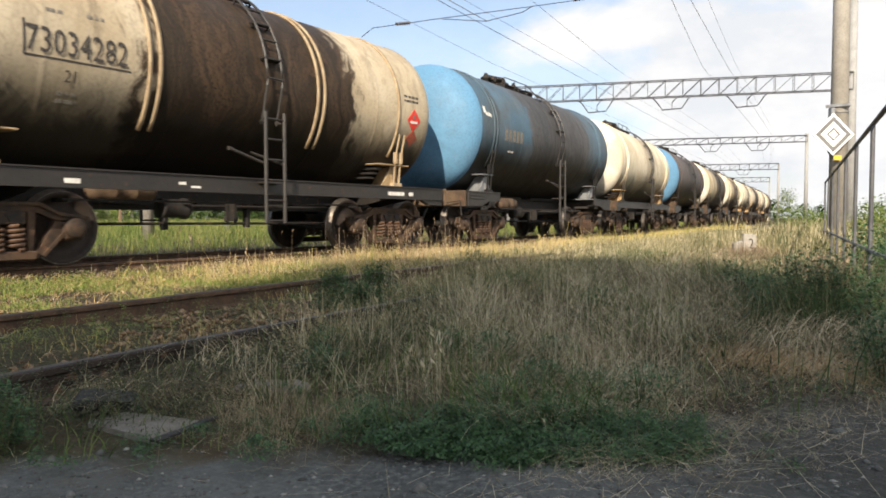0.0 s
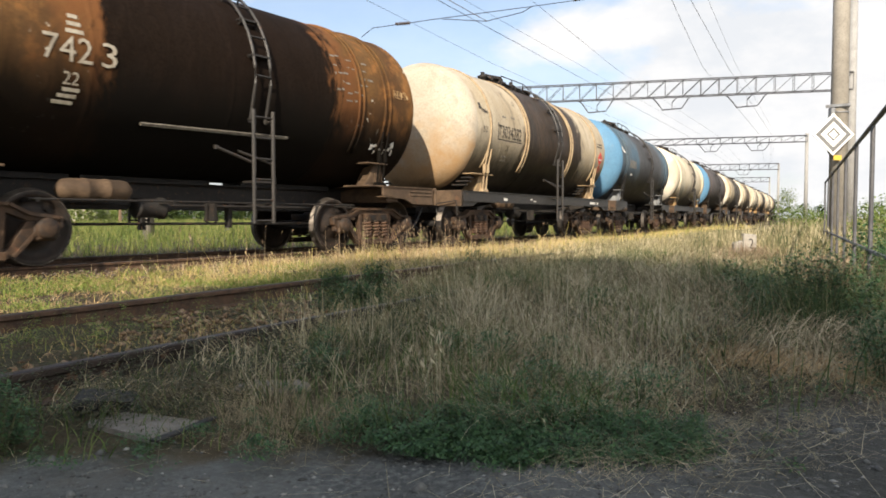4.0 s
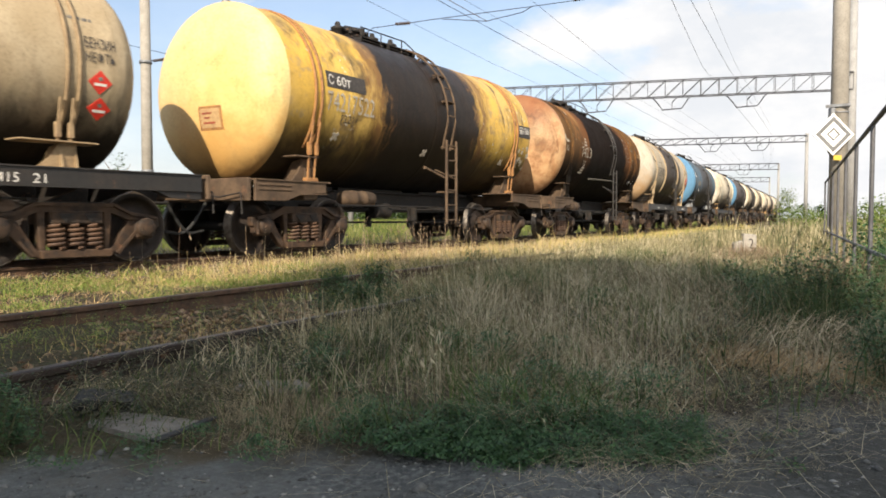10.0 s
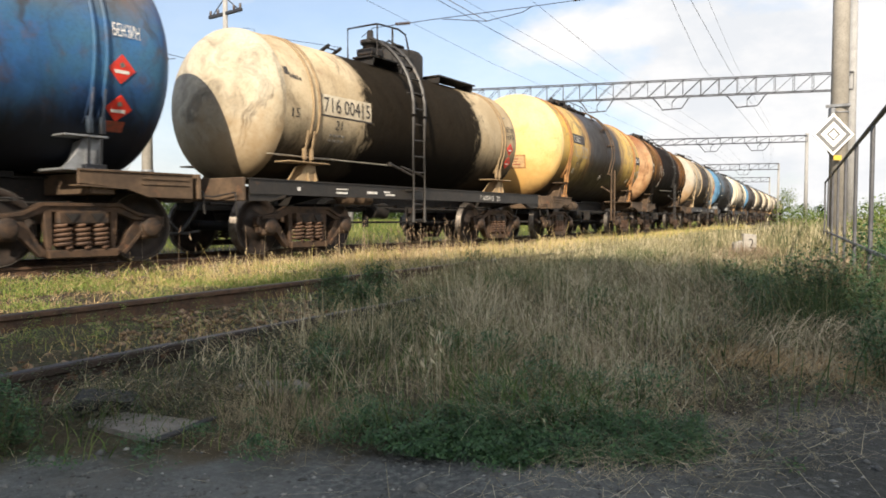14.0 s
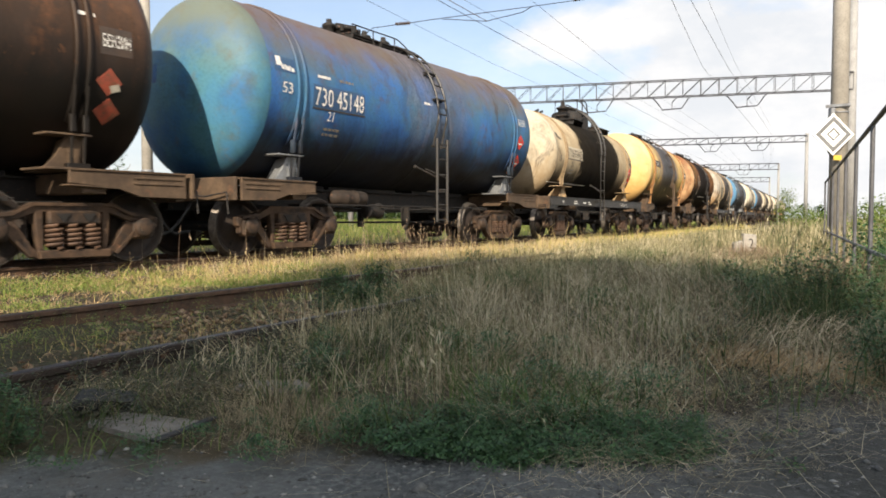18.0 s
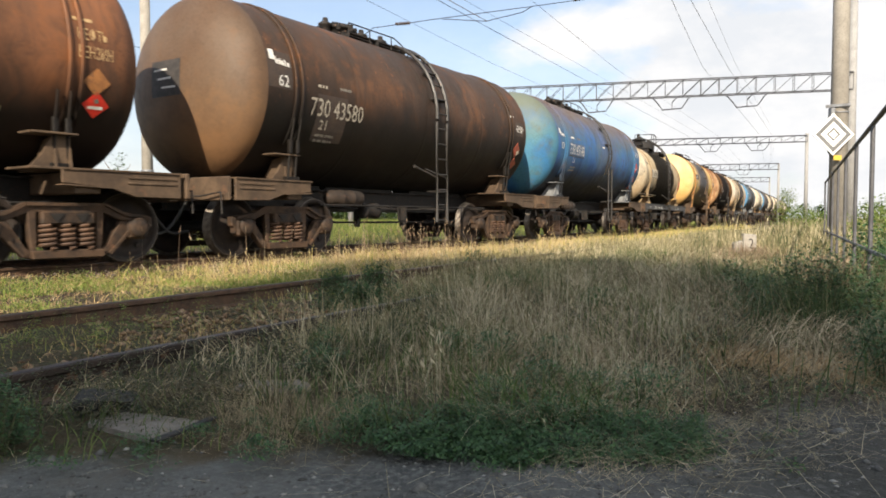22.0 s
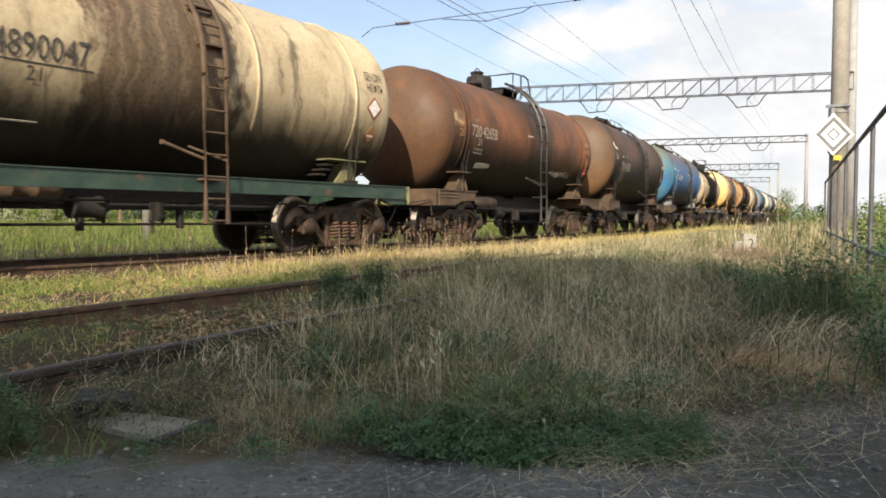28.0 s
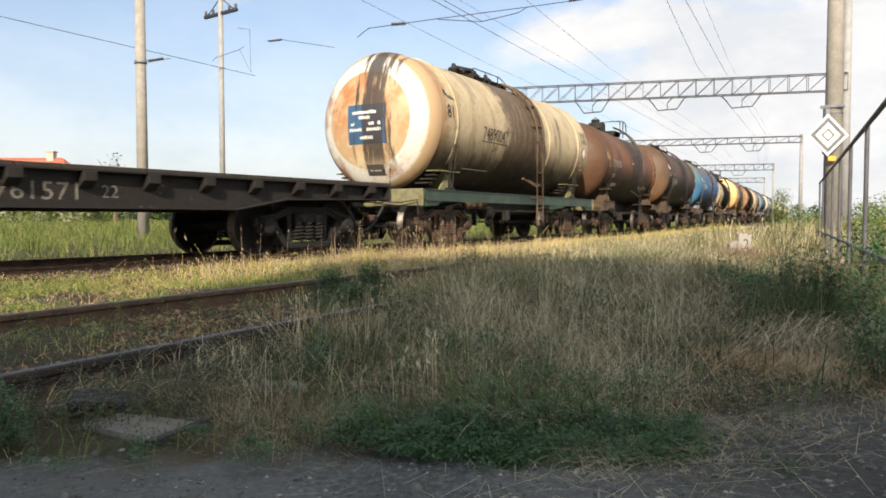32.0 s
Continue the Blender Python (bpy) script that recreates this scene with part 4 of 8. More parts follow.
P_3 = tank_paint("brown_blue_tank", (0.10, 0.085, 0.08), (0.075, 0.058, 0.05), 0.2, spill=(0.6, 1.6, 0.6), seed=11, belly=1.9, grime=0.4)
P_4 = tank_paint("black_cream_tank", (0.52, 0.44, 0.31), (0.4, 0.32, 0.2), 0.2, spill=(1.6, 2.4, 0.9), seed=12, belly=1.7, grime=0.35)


# head of the rear cream wagon: white ring, rusty middle, dark oil run
def ring_end(name="ringed_cream_end", panel=None):
    s = Shader(name, 0.5)
    co = s.coord()
    x, y, z = s.xyz(co)
    dz = s.math("SUBTRACT", z, AXIS_Z)
    n = s.noise(co, 2.2, 5, 0.6)
    fine = s.noise(co, 14, 5, 0.65)
    r = s.math("SQRT", s.math("ADD", s.math("MULTIPLY", x, x), s.math("MULTIPLY", dz, dz)))
    r = s.math("ADD", r, s.math("MULTIPLY", s.math("SUBTRACT", fine, 0.5), 0.05))
    col = s.mix(s.step(n, 0.4, 0.62), (0.42, 0.30, 0.17), (0.40, 0.17, 0.06))
    col = s.mix(s.step(s.math("ADD", n, s.math("MULTIPLY", dz, -0.15)), 0.55, 0.7), col, (0.50, 0.40, 0.25))
    col = s.mix(s.step(r, 1.02, 1.05), col, (0.56, 0.53, 0.47))
    col = s.mix(s.math("MULTIPLY", s.step(r, 1.33, 1.40), 1.0), col, (0.38, 0.26, 0.145))
    wear = s.noise(co, 1.1, 6, 0.68)
    off_side = s.math("ADD", s.math("ADD", wear, s.math("MULTIPLY", x, -0.10)), s.math("MULTIPLY", dz, -0.07))
    col = s.mix(s.math("MULTIPLY", s.step(off_side, 0.51, 0.68), 0.85), col, (0.26, 0.12, 0.045))
    col = s.mix(s.math("MULTIPLY", s.step(fine, 0.5, 0.8), 0.4), col, (0.3, 0.18, 0.08))
    if panel:
        col = s.mix(s.math("MULTIPLY", s.step(n, 0.42, 0.65), 0.4), panel, tuple(v * 0.6 for v in panel))
    st = s.noise(s.scaled(co, (6.0, 1.0, 0.5)), 1.6, 7, 0.72)
    w = s.math("ABSOLUTE", s.math("SUBTRACT", x, 0.22))
    run = s.math("ADD", s.math("MULTIPLY", w, 0.75), s.math("MULTIPLY", s.math("SUBTRACT", st, 0.5), 1.7))
    mask = s.math("MULTIPLY", s.step(run, 0.34, 0.14), s.step(dz, -1.3, -0.7))
    col = s.mix(s.math("MULTIPLY", mask, 0.93), col, (0.03, 0.024, 0.02))
    s.bump(fine, 0.15, 0.02)
    return s.done(col)


P_E_DARK = plain("deep_blue_patch", (0.02, 0.065, 0.17), (0.03, 0.075, 0.13), 0.5, scale=4)
P_F_DARK = plain("dark_brown_patch", (0.035, 0.024, 0.019), (0.055, 0.034, 0.022), 0.7, scale=4)
M_FADEPANEL = plain("faded_tan_patch", (0.20, 0.12, 0.065), (0.13, 0.07, 0.038), 0.75, scale=4)
M_ORANGEDIRT = plain("dirty_orange_plate", (0.34, 0.14, 0.04), (0.22, 0.09, 0.03), 0.65, scale=8, rust=0.3)
P_H_END = ring_end()
P_H_PANEL = ring_end("blue_panel_oily", (0.035, 0.09, 0.17))

# wagons, from the head of what is seen to the flat wagon
W = {}
ahead = [("cream tank wagon with brown oil stains, far along the train", P_4, P_2_END, "full", P_4),
         ("pale cream tank wagon with rusty streaks", P_2, P_A_END, "stub", P_2),
         ("cream tank wagon with a dark oil band", P_A, P_A_END, "full", P_A),
         ("dirty white tank wagon with brown streaks", P_2, P_2_END, "stub", P_2),
         ("cream and brown stained tank wagon", P_H, P_2_END, "stub", P_2),
         ("white tank wagon, blackened by oil in the middle", P_4, P_2_END, "stub", P_4),
         ("dark brown tank wagon with bright blue ends", P_3, P_1_END, "stub", P_3),
         ("stained white tank wagon with rusty drips", P_2, P_2_END, "full", P_2)]
for i, (lab, b, e, fr, hm) in enumerate(ahead):
    k = len(ahead) + 1 - i
    tank_wagon(lab, S0 + k * LEN, b, e, fr, hoop_mat=hm, saddle_mat=M_OCHRE if b is P_2 else None)
W["blue1"] = tank_wagon("blue tank wagon darkened by oil, bright blue end", S0 + LEN, P_1, P_1_END, saddle_mat=M_GALV)
W["A"] = tank_wagon("cream tank wagon with a black oil band, full side sills", S0 - 0.06, P_A, P_A_END, "full", M_FRAME, saddle_mat=M_SADDLE, seams=(-3.2, -1.4, 1.5, 3.0), hoops=((-3.84,), (-1.80, -1.64), (1.40, 1.56), (3.64,)), hoop_mat=M_PALEHOOP, slim=(1.0, 0.975, 0.12))
W["B"] = tank_wagon("rusty brown tank wagon with an orange-stained end", -4.26, P_B, P_B_END, "stub", M_FRAME_TAN, reach=5.88, hoops=((-3.92, -3.80), (2.95, 3.08), (3.72, 3.88)), slim=(1.0, 0.94, 0.10), pivot=3.60, ladder_y=0.35)
W["C"] = tank_wagon("yellow tank wagon smeared with black oil", -16.32, P_C, P_C_END, "stub", M_FRAME_TAN, hoop_mat=M_RUSTHOOP, ladder_mat=M_FRAME_TAN, slim=(1.0, 0.94, 0.10), pivot=3.61, ladder_y=0.3)
W["D"] = tank_wagon("dusty cream tank wagon with a black middle and dome", -28.31, P_D, P_D_END, "full", M_FRAME, dome=True, pivot=3.40, saddle_mat=M_SADDLE, ladder_y=-0.80, slim=(0.867, 0.885, 0.13), dome_y=0.30, dome_k=0.88, saddle_k=0.78, split=False, hoops=((-3.78, -3.61), (3.80, 3.97)), hoop_mat=M_SADDLE)
W["E"] = tank_wagon("blue tank wagon with rust patches, turquoise end", -40.36, P_E, P_E_END, "stub", M_FRAME_TAN, reservoir_mat=M_FRAME_DARK, saddle_mat=M_GALV, reach=5.88)
W["F"] = tank_wagon("brown tank wagon with white numbers", -52.36, P_F, P_F_END, "stub", M_FRAME_TAN, split=False, ladder_y=0.3, reservoir_mat=M_FRAME_DARK, slim=(1.0, 0.965, 0.08))
W["G"] = tank_wagon("red-brown tank wagon with a filling dome", -64.33, P_G, P_G_END, "stub", M_FRAME_TAN, reservoir_mat=M_FRAME_DARK, dome=True, reach=5.88, slim=(0.933, 0.945, 0.09), hoops=((-4.0, -3.82), (3.86, 4.02)), dome_y=-0.75, dome_k=0.47, dome_h=0.72, ladder_y=0.05, plank=0.5, plank_y=0.07, shift=1.9, split=False)
W["H"] = tank_wagon("pale cream tank wagon, white-ringed end, green sills", -76.57, P_H, P_H_END, "full", M_GREEN, M_OLIVE, saddle_mat=M_OLIVE, ladder_y=0.42, ladder_mat=M_FRAME_TAN, split=False, reach=5.98, hoops=((-3.83,), (1.45,), (3.72,)), slim=(1.0, 0.975, 0.12))


# lettering on the tanks. Spans are (y0, y1, z0, z1) in metres on the wagon
def tank_span(w, span):
    """A span on a slimmer tank, in the coordinates of the full-size one."""
    y0, y1, z0, z1 = span
    g, k, b = w["slim_girth"], w["slim_length"], w["set_back"]
    return (y0 + b) / k, (y1 + b) / k, 1.19 + (z0 - 1.19) / g, 1.19 + (z1 - 1.19) / g


def words(name, w, body, span, ink, lift=0.016, label=""):
    if " " in body:
        y0, y1, z0, z1 = span
        a, out = y0, None
        for piece in body.split(" "):
            b = a + (y1 - y0) * len(piece) / (len(body) - 0.4)
            out = words(name, w, piece, (a, b, z0, z1), ink, lift, label)
            a = b + (y1 - y0) * 0.6 / (len(body) - 0.4)
        return out
    y0, y1, z0, z1 = tank_span(w, span)
    rise = abs(math.asin(max(-1, min(1, (z1 - AXIS_Z) / TANK_R))) - math.asin(max(-1, min(1, (z0 - AXIS_Z) / TANK_R)))) * TANK_R
    return lettering(name, body, w, y0, z0, rise, y1 - y0, ink, label, lift)


def panel(name, w, span, material, label="", lift=0.006, turn=0.0):
    y0, y1, z0, z1 = tank_span(w, span)
    return patch(name, w, (y0 + y1) / 2, (z0 + z1) / 2, y1 - y0, z1 - z0, material, label, lift, turn)


def crest(w, y, z, ink, k=1.0):
    """The operator's mark as plain shapes: a taller block and a short row of strokes."""
    for a, b, h, dz in ((0.0, 0.10, 0.15, 0.0), (0.11, 0.13, 0.10, -0.04), (0.14, 0.16, 0.07, -0.05), (0.18, 0.21, 0.09, -0.05), (0.225, 0.27, 0.07, -0.055), (0.285, 0.31, 0.09, -0.06), (0.33, 0.38, 0.06, -0.06)):
        panel("crest_stroke", w, (y + a * k, y + b * k, z + dz * k, z + (dz + h) * k), ink, lift=0.005)


def fine_print(w, y, z, ink, rows=2, width=0.42):
    """Small stencilled data, too worn to read."""
    pick = random.Random(int(abs(y * 100) + z * 37))
    for r in range(rows):
        a = 0.0
        while a < width:
            b = pick.uniform(0.03, 0.11)
            panel("stencil_bar", w, (y + a, y + min(a + b, width), z - 0.085 * r, z + 0.045 - 0.085 * r), ink, lift=0.005)
            a += b + pick.uniform(0.015, 0.04)


def hazard(w, y, z, size, material=None, flame=True):
    """A diamond plate with a pale mark and bar in its middle."""
    k = size * 0.72
    y, _, z, _ = tank_span(w, (y, y, z, z))
    patch("hazard_plate", w, y, z, k, k, material or M_RED, "red diamond warning plate", 0.012, 45)
    if flame:
        patch("plate_mark", w, y, z + k * 0.2, k * 0.22, k * 0.22, M_DIMINK, lift=0.015, turn=20)
        patch("plate_mark", w, y, z - k * 0.12, k * 0.75, k * 0.16, M_WHITE, lift=0.015)


wa, wb, wc, wd, we, wf, wg, wh = (W[k] for k in "ABCDEFGH")
# cream wagon with the oil band
words("wagon_number", wa, "73034282", (-3.45, -2.20, 2.51, 2.81), M_INK)
panel("underline", wa, (-3.48, -2.14, 2.455, 2.475), M_INK)
panel("underline", wa, (-3.48, -3.455, 2.46, 2.86), M_INK)
words("country_code", wa, "21", (-2.99, -2.85, 2.22, 2.36), M_INK)
fine_print(wa, -3.05, 2.06, M_DIMINK, 2, 0.25)
words("brake_mark", wa, "53", (-4.25, -4.07, 2.55, 2.69), M_INK)
crest(wa, -4.36, 3.06, M_INK, 1.05)
fine_print(wa, -3.2, 3.0, M_DIMINK, 1, 0.2)
fine_print(wa, -2.7, 3.02, M_DIMINK, 1, 0.22)
fine_print(wa, 3.62, 2.92, M_INK, 2, 0.45)
hazard(wa, 3.92, 2.50, 0.42)
hazard(wa, 3.94, 2.16, 0.34, M_REDDIRT, False)
# sky-blue wagon ahead of it
for k in range(5):
    panel("number_bar", W["blue1"], (-3.28 + 0.22 * k, -3.14 + 0.22 * k, 2.46, 2.74), M_DIMINK)
crest(W["blue1"], -4.35, 3.0, M_WHITE)
fine_print(W["blue1"], -3.0, 2.2, M_WHITE, 1, 0.3)
# rusty brown wagon
words("wagon_number", wb, "742 3", (-2.88, -1.95, 2.46, 2.76), M_GREYINK)
words("country_code", wb, "22", (-2.62, -2.42, 2.20, 2.35), M_GREYINK)
for k in range(3):
    panel("stencil_bar", wb, (-2.60 + 0.02 * k, -2.38 - 0.03 * k, 2.80 + 0.09 * k, 2.85 + 0.09 * k), M_GREYINK)
    panel("stencil_bar", wb, (-2.70 + 0.05 * k, -2.45 + 0.03 * k, 1.97 + 0.075 * k, 2.015 + 0.075 * k), M_GREYINK)
words("brake_mark", wb, "62", (-4.27, -4.08, 2.53, 2.70), M_GREYINK)
crest(wb, -4.36, 2.84, M_GREYINK, 0.9)
smear = random.Random(9)
for k in range(6):
    a = 2.1
    while a < 2.95:
        b = smear.uniform(0.04, 0.17)
        z = 3.38 - k * 0.15 + smear.uniform(-0.02, 0.02)
        if smear.random() < 0.6:
            panel("stencil_bar", wb, (a, a + b, z, z + smear.uniform(0.02, 0.04)), M_DIMINK, lift=0.004)
        a += b + smear.uniform(0.02, 0.1)
words("product_name", wb, "НЕФТЬ", (3.66, 4.1, 2.84, 3.0), M_OCHRE)
for k in range(9):
    y, z = 3.2 + 0.08 * k, 1.86 + 0.07 * math.sin(k * 2.1)
    panel("paint_splash", wb, (y, y + smear.uniform(0.03, 0.10), z, z + smear.uniform(0.04, 0.17)), M_WHITE, lift=0.003 + 0.0005 * k, turn=smear.uniform(-35, 35))
# yellow wagon
words("wagon_number", wc, "74217522", (-3.46, -2.19, 2.42, 2.74), M_GREYINK)
words("country_code", wc, "[22]", (-3.07, -2.74, 2.21, 2.38), M_INK)
panel("capacity_panel", wc, (-3.46, -2.42, 2.80, 3.08), M_INK)
words("capacity_mark", wc, "С 60т", (-3.42, -2.84, 2.85, 3.02), M_WHITE)
fine_print(wc, -2.78, 2.92, M_GREYINK, 1, 0.3)
panel("product_panel", wc, (3.62, 4.24, 2.60, 2.90), M_INK)
words("product_name", wc, "БЕНЗИН", (3.66, 4.16, 2.69, 2.85), M_WHITE)
for k in range(16):
    y, z = smear.uniform(3.7, 4.2), smear.uniform(1.78, 2.35)
    panel("paint_splash", wc, (y, y + smear.uniform(0.04, 0.12), z, z + smear.uniform(0.04, 0.13)), M_GREYINK, lift=0.003 + 0.0004 * k, turn=smear.uniform(-40, 40))
for y, z in ((-3.2, 1.98), (-0.4, 1.9), (2.9, 1.92)):
    panel("paint_splash", wc, (y, y + 0.2, z, z + 0.06), M_GREYINK, turn=40, lift=0.004)
    panel("paint_splash", wc, (y + 0.02, y + 0.19, z, z + 0.06), M_GREYINK, turn=-45, lift=0.005)
# cream wagon with the dome
panel("number_panel", wd, (-3.27, -1.92, 2.37, 2.72), P_D_END, "pale panel under the wagon number", 0.004)
words("wagon_number", wd, "716 00415", (-3.22, -1.97, 2.42, 2.67), M_INK)
panel("underline", wd, (-3.29, -1.88, 2.345, 2.37), M_INK, lift=0.008)
words("country_code", wd, "21", (-2.90, -2.72, 2.14, 2.30), M_INK)
fine_print(wd, -3.0, 2.02, M_DIMINK, 2, 0.4)
words("brake_mark", wd, "15", (-3.98, -3.80, 2.25, 2.40), M_INK)
crest(wd, -4.07, 2.92, M_INK, 0.95)
words("product_name", wd, "БЕНЗИН", (3.45, 3.85, 2.71, 2.85), M_INK)
words("product_name", wd, "НЕФТЬ", (3.45, 3.83, 2.53, 2.67), M_INK)
hazard(wd, 3.64, 2.30, 0.34)
hazard(wd, 3.66, 1.98, 0.34)
fine_print(wd, 3.3, 3.05, M_DIMINK, 1, 0.3)
# blue wagon
panel("number_panel", we, (-3.53, -2.20, 2.40, 2.80), P_E_DARK, "darker blue patch under the wagon number", 0.004)
words("wagon_number", we, "730 45148", (-3.49, -2.24, 2.46, 2.76), M_WHITE)
panel("underline", we, (-3.53, -2.18, 2.40, 2.425), M_INK, lift=0.008)
words("country_code", we, "21", (-3.16, -3.0, 2.24, 2.39), M_WHITE)
fine_print(we, -3.18, 2.08, M_DIMINK, 2, 0.42)
fine_print(we, -3.4, 2.92, M_WHITE, 1, 0.3)
fine_print(we, -2.85, 2.92, M_DIMINK, 1, 0.35)
words("brake_mark", we, "53", (-4.24, -4.02, 2.56, 2.73), M_WHITE)
panel("crest_ground", we, (-4.38, -3.92, 2.88, 3.12), P_E_DARK, lift=0.003)
crest(we, -4.34, 2.97, M_WHITE)
words("product_name", we, "БЕНЗИН", (3.86, 4.22, 2.87, 3.04), M_WHITE)
fine_print(we, -0.28, 2.88, M_WHITE, 1, 0.26)
hazard(we, 3.97, 2.47, 0.36)
hazard(we, 4.0, 2.0, 0.36)
panel("spare_plate", we, (3.84, 4.14, 1.70, 1.86), M_REDDIRT, "dirty square plate")
# brown wagon
panel("number_ground", wf, (-3.3, -2.55, 1.86, 2.66), P_F_DARK, "darker painted patch behind the number", 0.003)
words("wagon_number", wf, "730 43580", (-3.47, -2.13, 2.29, 2.58), M_GREYINK)
words("country_code", wf, "21", (-3.21, -3.03, 2.09, 2.24), M_GREYINK)
fine_print(wf, -3.22, 1.97, M_DIMINK, 2, 0.45)
panel("crest_ground", wf, (-4.42, -3.9, 2.62, 3.2), P_F_DARK, lift=0.003)
words("brake_mark", wf, "62", (-4.21, -3.99, 2.65, 2.83), M_WHITE)
crest(wf, -4.36, 3.04, M_WHITE, 1.1)
fine_print(wf, -3.3, 2.76, M_GREYINK, 1, 0.22)
fine_print(wf, -2.75, 2.78, M_DIMINK, 1, 0.3)
panel("product_panel", wf, (3.80, 4.22, 2.62, 2.96), P_F_DARK, lift=0.004)
words("product_name", wf, "БЕНЗИН", (3.83, 4.19, 2.71, 2.87), M_WHITE)
fine_print(wf, 3.54, 3.05, M_WHITE, 1, 0.22)
hazard(wf, 3.93, 2.29, 0.34, M_REDDIRT, False)
hazard(wf, 3.96, 1.94, 0.36, M_REDDIRT, False)
panel("scraped_patch", wf, (3.95, 4.07, 2.18, 2.27), M_GREYINK, "scraped pale spot", 0.017, 20)
# red-brown wagon with the small dome
words("wagon_number", wg, "720 42658", (-3.54, -2.31, 2.44, 2.70), M_GREYINK)
words("country_code", wg, "21", (-3.24, -3.07, 2.26, 2.41), M_GREYINK)
fine_print(wg, -3.33, 2.15, M_DIMINK, 2, 0.4)
panel("crest_ground", wg, (-4.36, -3.88, 2.60, 2.96), M_FADEPANEL, "faded brown patch behind the operator's mark", 0.003)
crest(wg, -4.31, 2.72, M_OCHRE, 1.05)
words("brake_mark", wg, "25", (-4.11, -3.92, 2.40, 2.56), M_OCHRE)
fine_print(wg, -3.35, 2.8, M_DIMINK, 1, 0.14)
fine_print(wg, -0.5, 2.70, M_GREYINK, 1, 0.32)
for k in range(4):
    panel("paint_smear", wg, (-3.03 + 0.14 * k, -2.74 + 0.14 * k, 1.75 + 0.012 * k, 1.90 - 0.01 * (k % 2)), M_GREYINK, "pale smear of scraped paint", 0.003 + 0.0006 * k, 3 - 2 * k)
for k in range(16):
    y, z = 1.35 + 1.4 * k / 16 + smear.uniform(-0.06, 0.06), 1.83 + smear.uniform(-0.07, 0.07)
    panel("paint_smear", wg, (y, y + smear.uniform(0.10, 0.24), z, z + smear.uniform(0.04, 0.13)), M_OLIVE if k > 11 else M_DIMINK if k % 3 else M_GREYINK, lift=0.003 + 0.0004 * k, turn=smear.uniform(-25, 25))
words("product_name", wg, "НЕФТЬ", (3.66, 4.03, 2.76, 2.92), M_OCHRE)
words("product_name", wg, "БЕНЗИН", (3.66, 4.09, 2.55, 2.70), M_OCHRE)
fine_print(wg, 3.62, 3.0, M_OCHRE, 1, 0.25)
hazard(wg, 3.90, 2.28, 0.36, M_ORANGEDIRT, False)
hazard(wg, 3.92, 2.01, 0.36)
# pale cream wagon
words("wagon_number", wh, "74890047", (-2.63, -1.35, 2.42, 2.72), M_INK)
words("country_code", wh, "21", (-2.09, -1.91, 2.19, 2.35), M_INK)
panel("underline", wh, (-2.66, -1.30, 2.375, 2.395), M_INK)
words("brake_mark", wh, "81", (-4.28, -4.01, 2.74, 3.02), M_INK)
crest(wh, -4.28, 3.2, M_INK)
words("product_name", wh, "БЕНЗИН", (3.80, 4.26, 3.06, 3.22), M_INK)
words("product_name", wh, "НЕФТЬ", (3.82, 4.24, 2.86, 3.02), M_INK)
hazard(wh, 4.0, 2.58, 0.40, M_REDDIRT, False)
panel("hazard_face", wh, (3.89, 4.11, 2.47, 2.69), M_WHITE, "white face of a worn warning plate", 0.016, 45)
hazard(wh, 4.0, 2.12, 0.28, M_ORANGEDIRT)

# panels on the ringed end, bent to the head
def head_y(r):
    """How far out the rear head stands at r metres from its middle."""
    return -(CYL + 0.05 + HEAD * math.sqrt(max(0.0, 1 - min(1.0, r / TANK_R) ** 2)))


def head_patch(name, w, x0, x1, z0, z1, lift, material, label=""):
    n = 8
    v, f = [], []
    for lay in (lift, -0.01):
        for i in range(n + 1):
            for j in range(n + 1):
                x, z = x0 + (x1 - x0) * i / n, z0 + (z1 - z0) * j / n
                v.append((x, head_y(math.hypot(x, z - AXIS_Z)) - lay, z))
    m = n + 1
    for i in range(n):
        for j in range(n):
            f.append((i * m + j, (i + 1) * m + j, (i + 1) * m + j + 1, i * m + j + 1))
    rim = [j for j in range(m)] + [i * m + n for i in range(1, m)] + [n * m + j for j in range(n - 1, -1, -1)] + [i * m for i in range(n - 1, 0, -1)]
    for a, b in zip(rim, rim[1:] + rim[:1]):
        f.append((a, b, b + m * m, a + m * m))
    me = bpy.data.meshes.new(name)
    me.from_pydata(v, [], f)
    return child(name, me, material, w, label, snug(w))


head_patch("notice_panel", W["H"], -0.45, 0.51, 2.17, 3.0, 0.006, P_H_PANEL, "blue notice panel with white lettering")
note = random.Random(4)
for z, spans in ((2.80, ((-0.32, 0.30),)), (2.69, ((-0.14, 0.14),)), (2.56, ((-0.36, -0.28), (0.12, 0.24), (0.34, 0.40))), (2.44, ((-0.40, -0.08), (0.06, 0.40))), (2.27, ((-0.12, 0.20),))):
    for a, b in spans:
        while a < b:
            c = min(b, a + note.uniform(0.035, 0.055))
            head_patch("notice_bar", W["H"], a, c, z, z + note.uniform(0.055, 0.075), 0.012, M_WHITE)
            a = c + 0.018
head_patch("lower_plate", W["H"], -0.04, 0.37, 1.52, 1.74, 0.02, M_INK, "black plate with worn lettering")
for a in (0.0, 0.11, 0.2):
    head_patch("plate_bar", W["H"], a + 0.03, a + 0.10, 1.60, 1.625, 0.026, M_GREYINK)
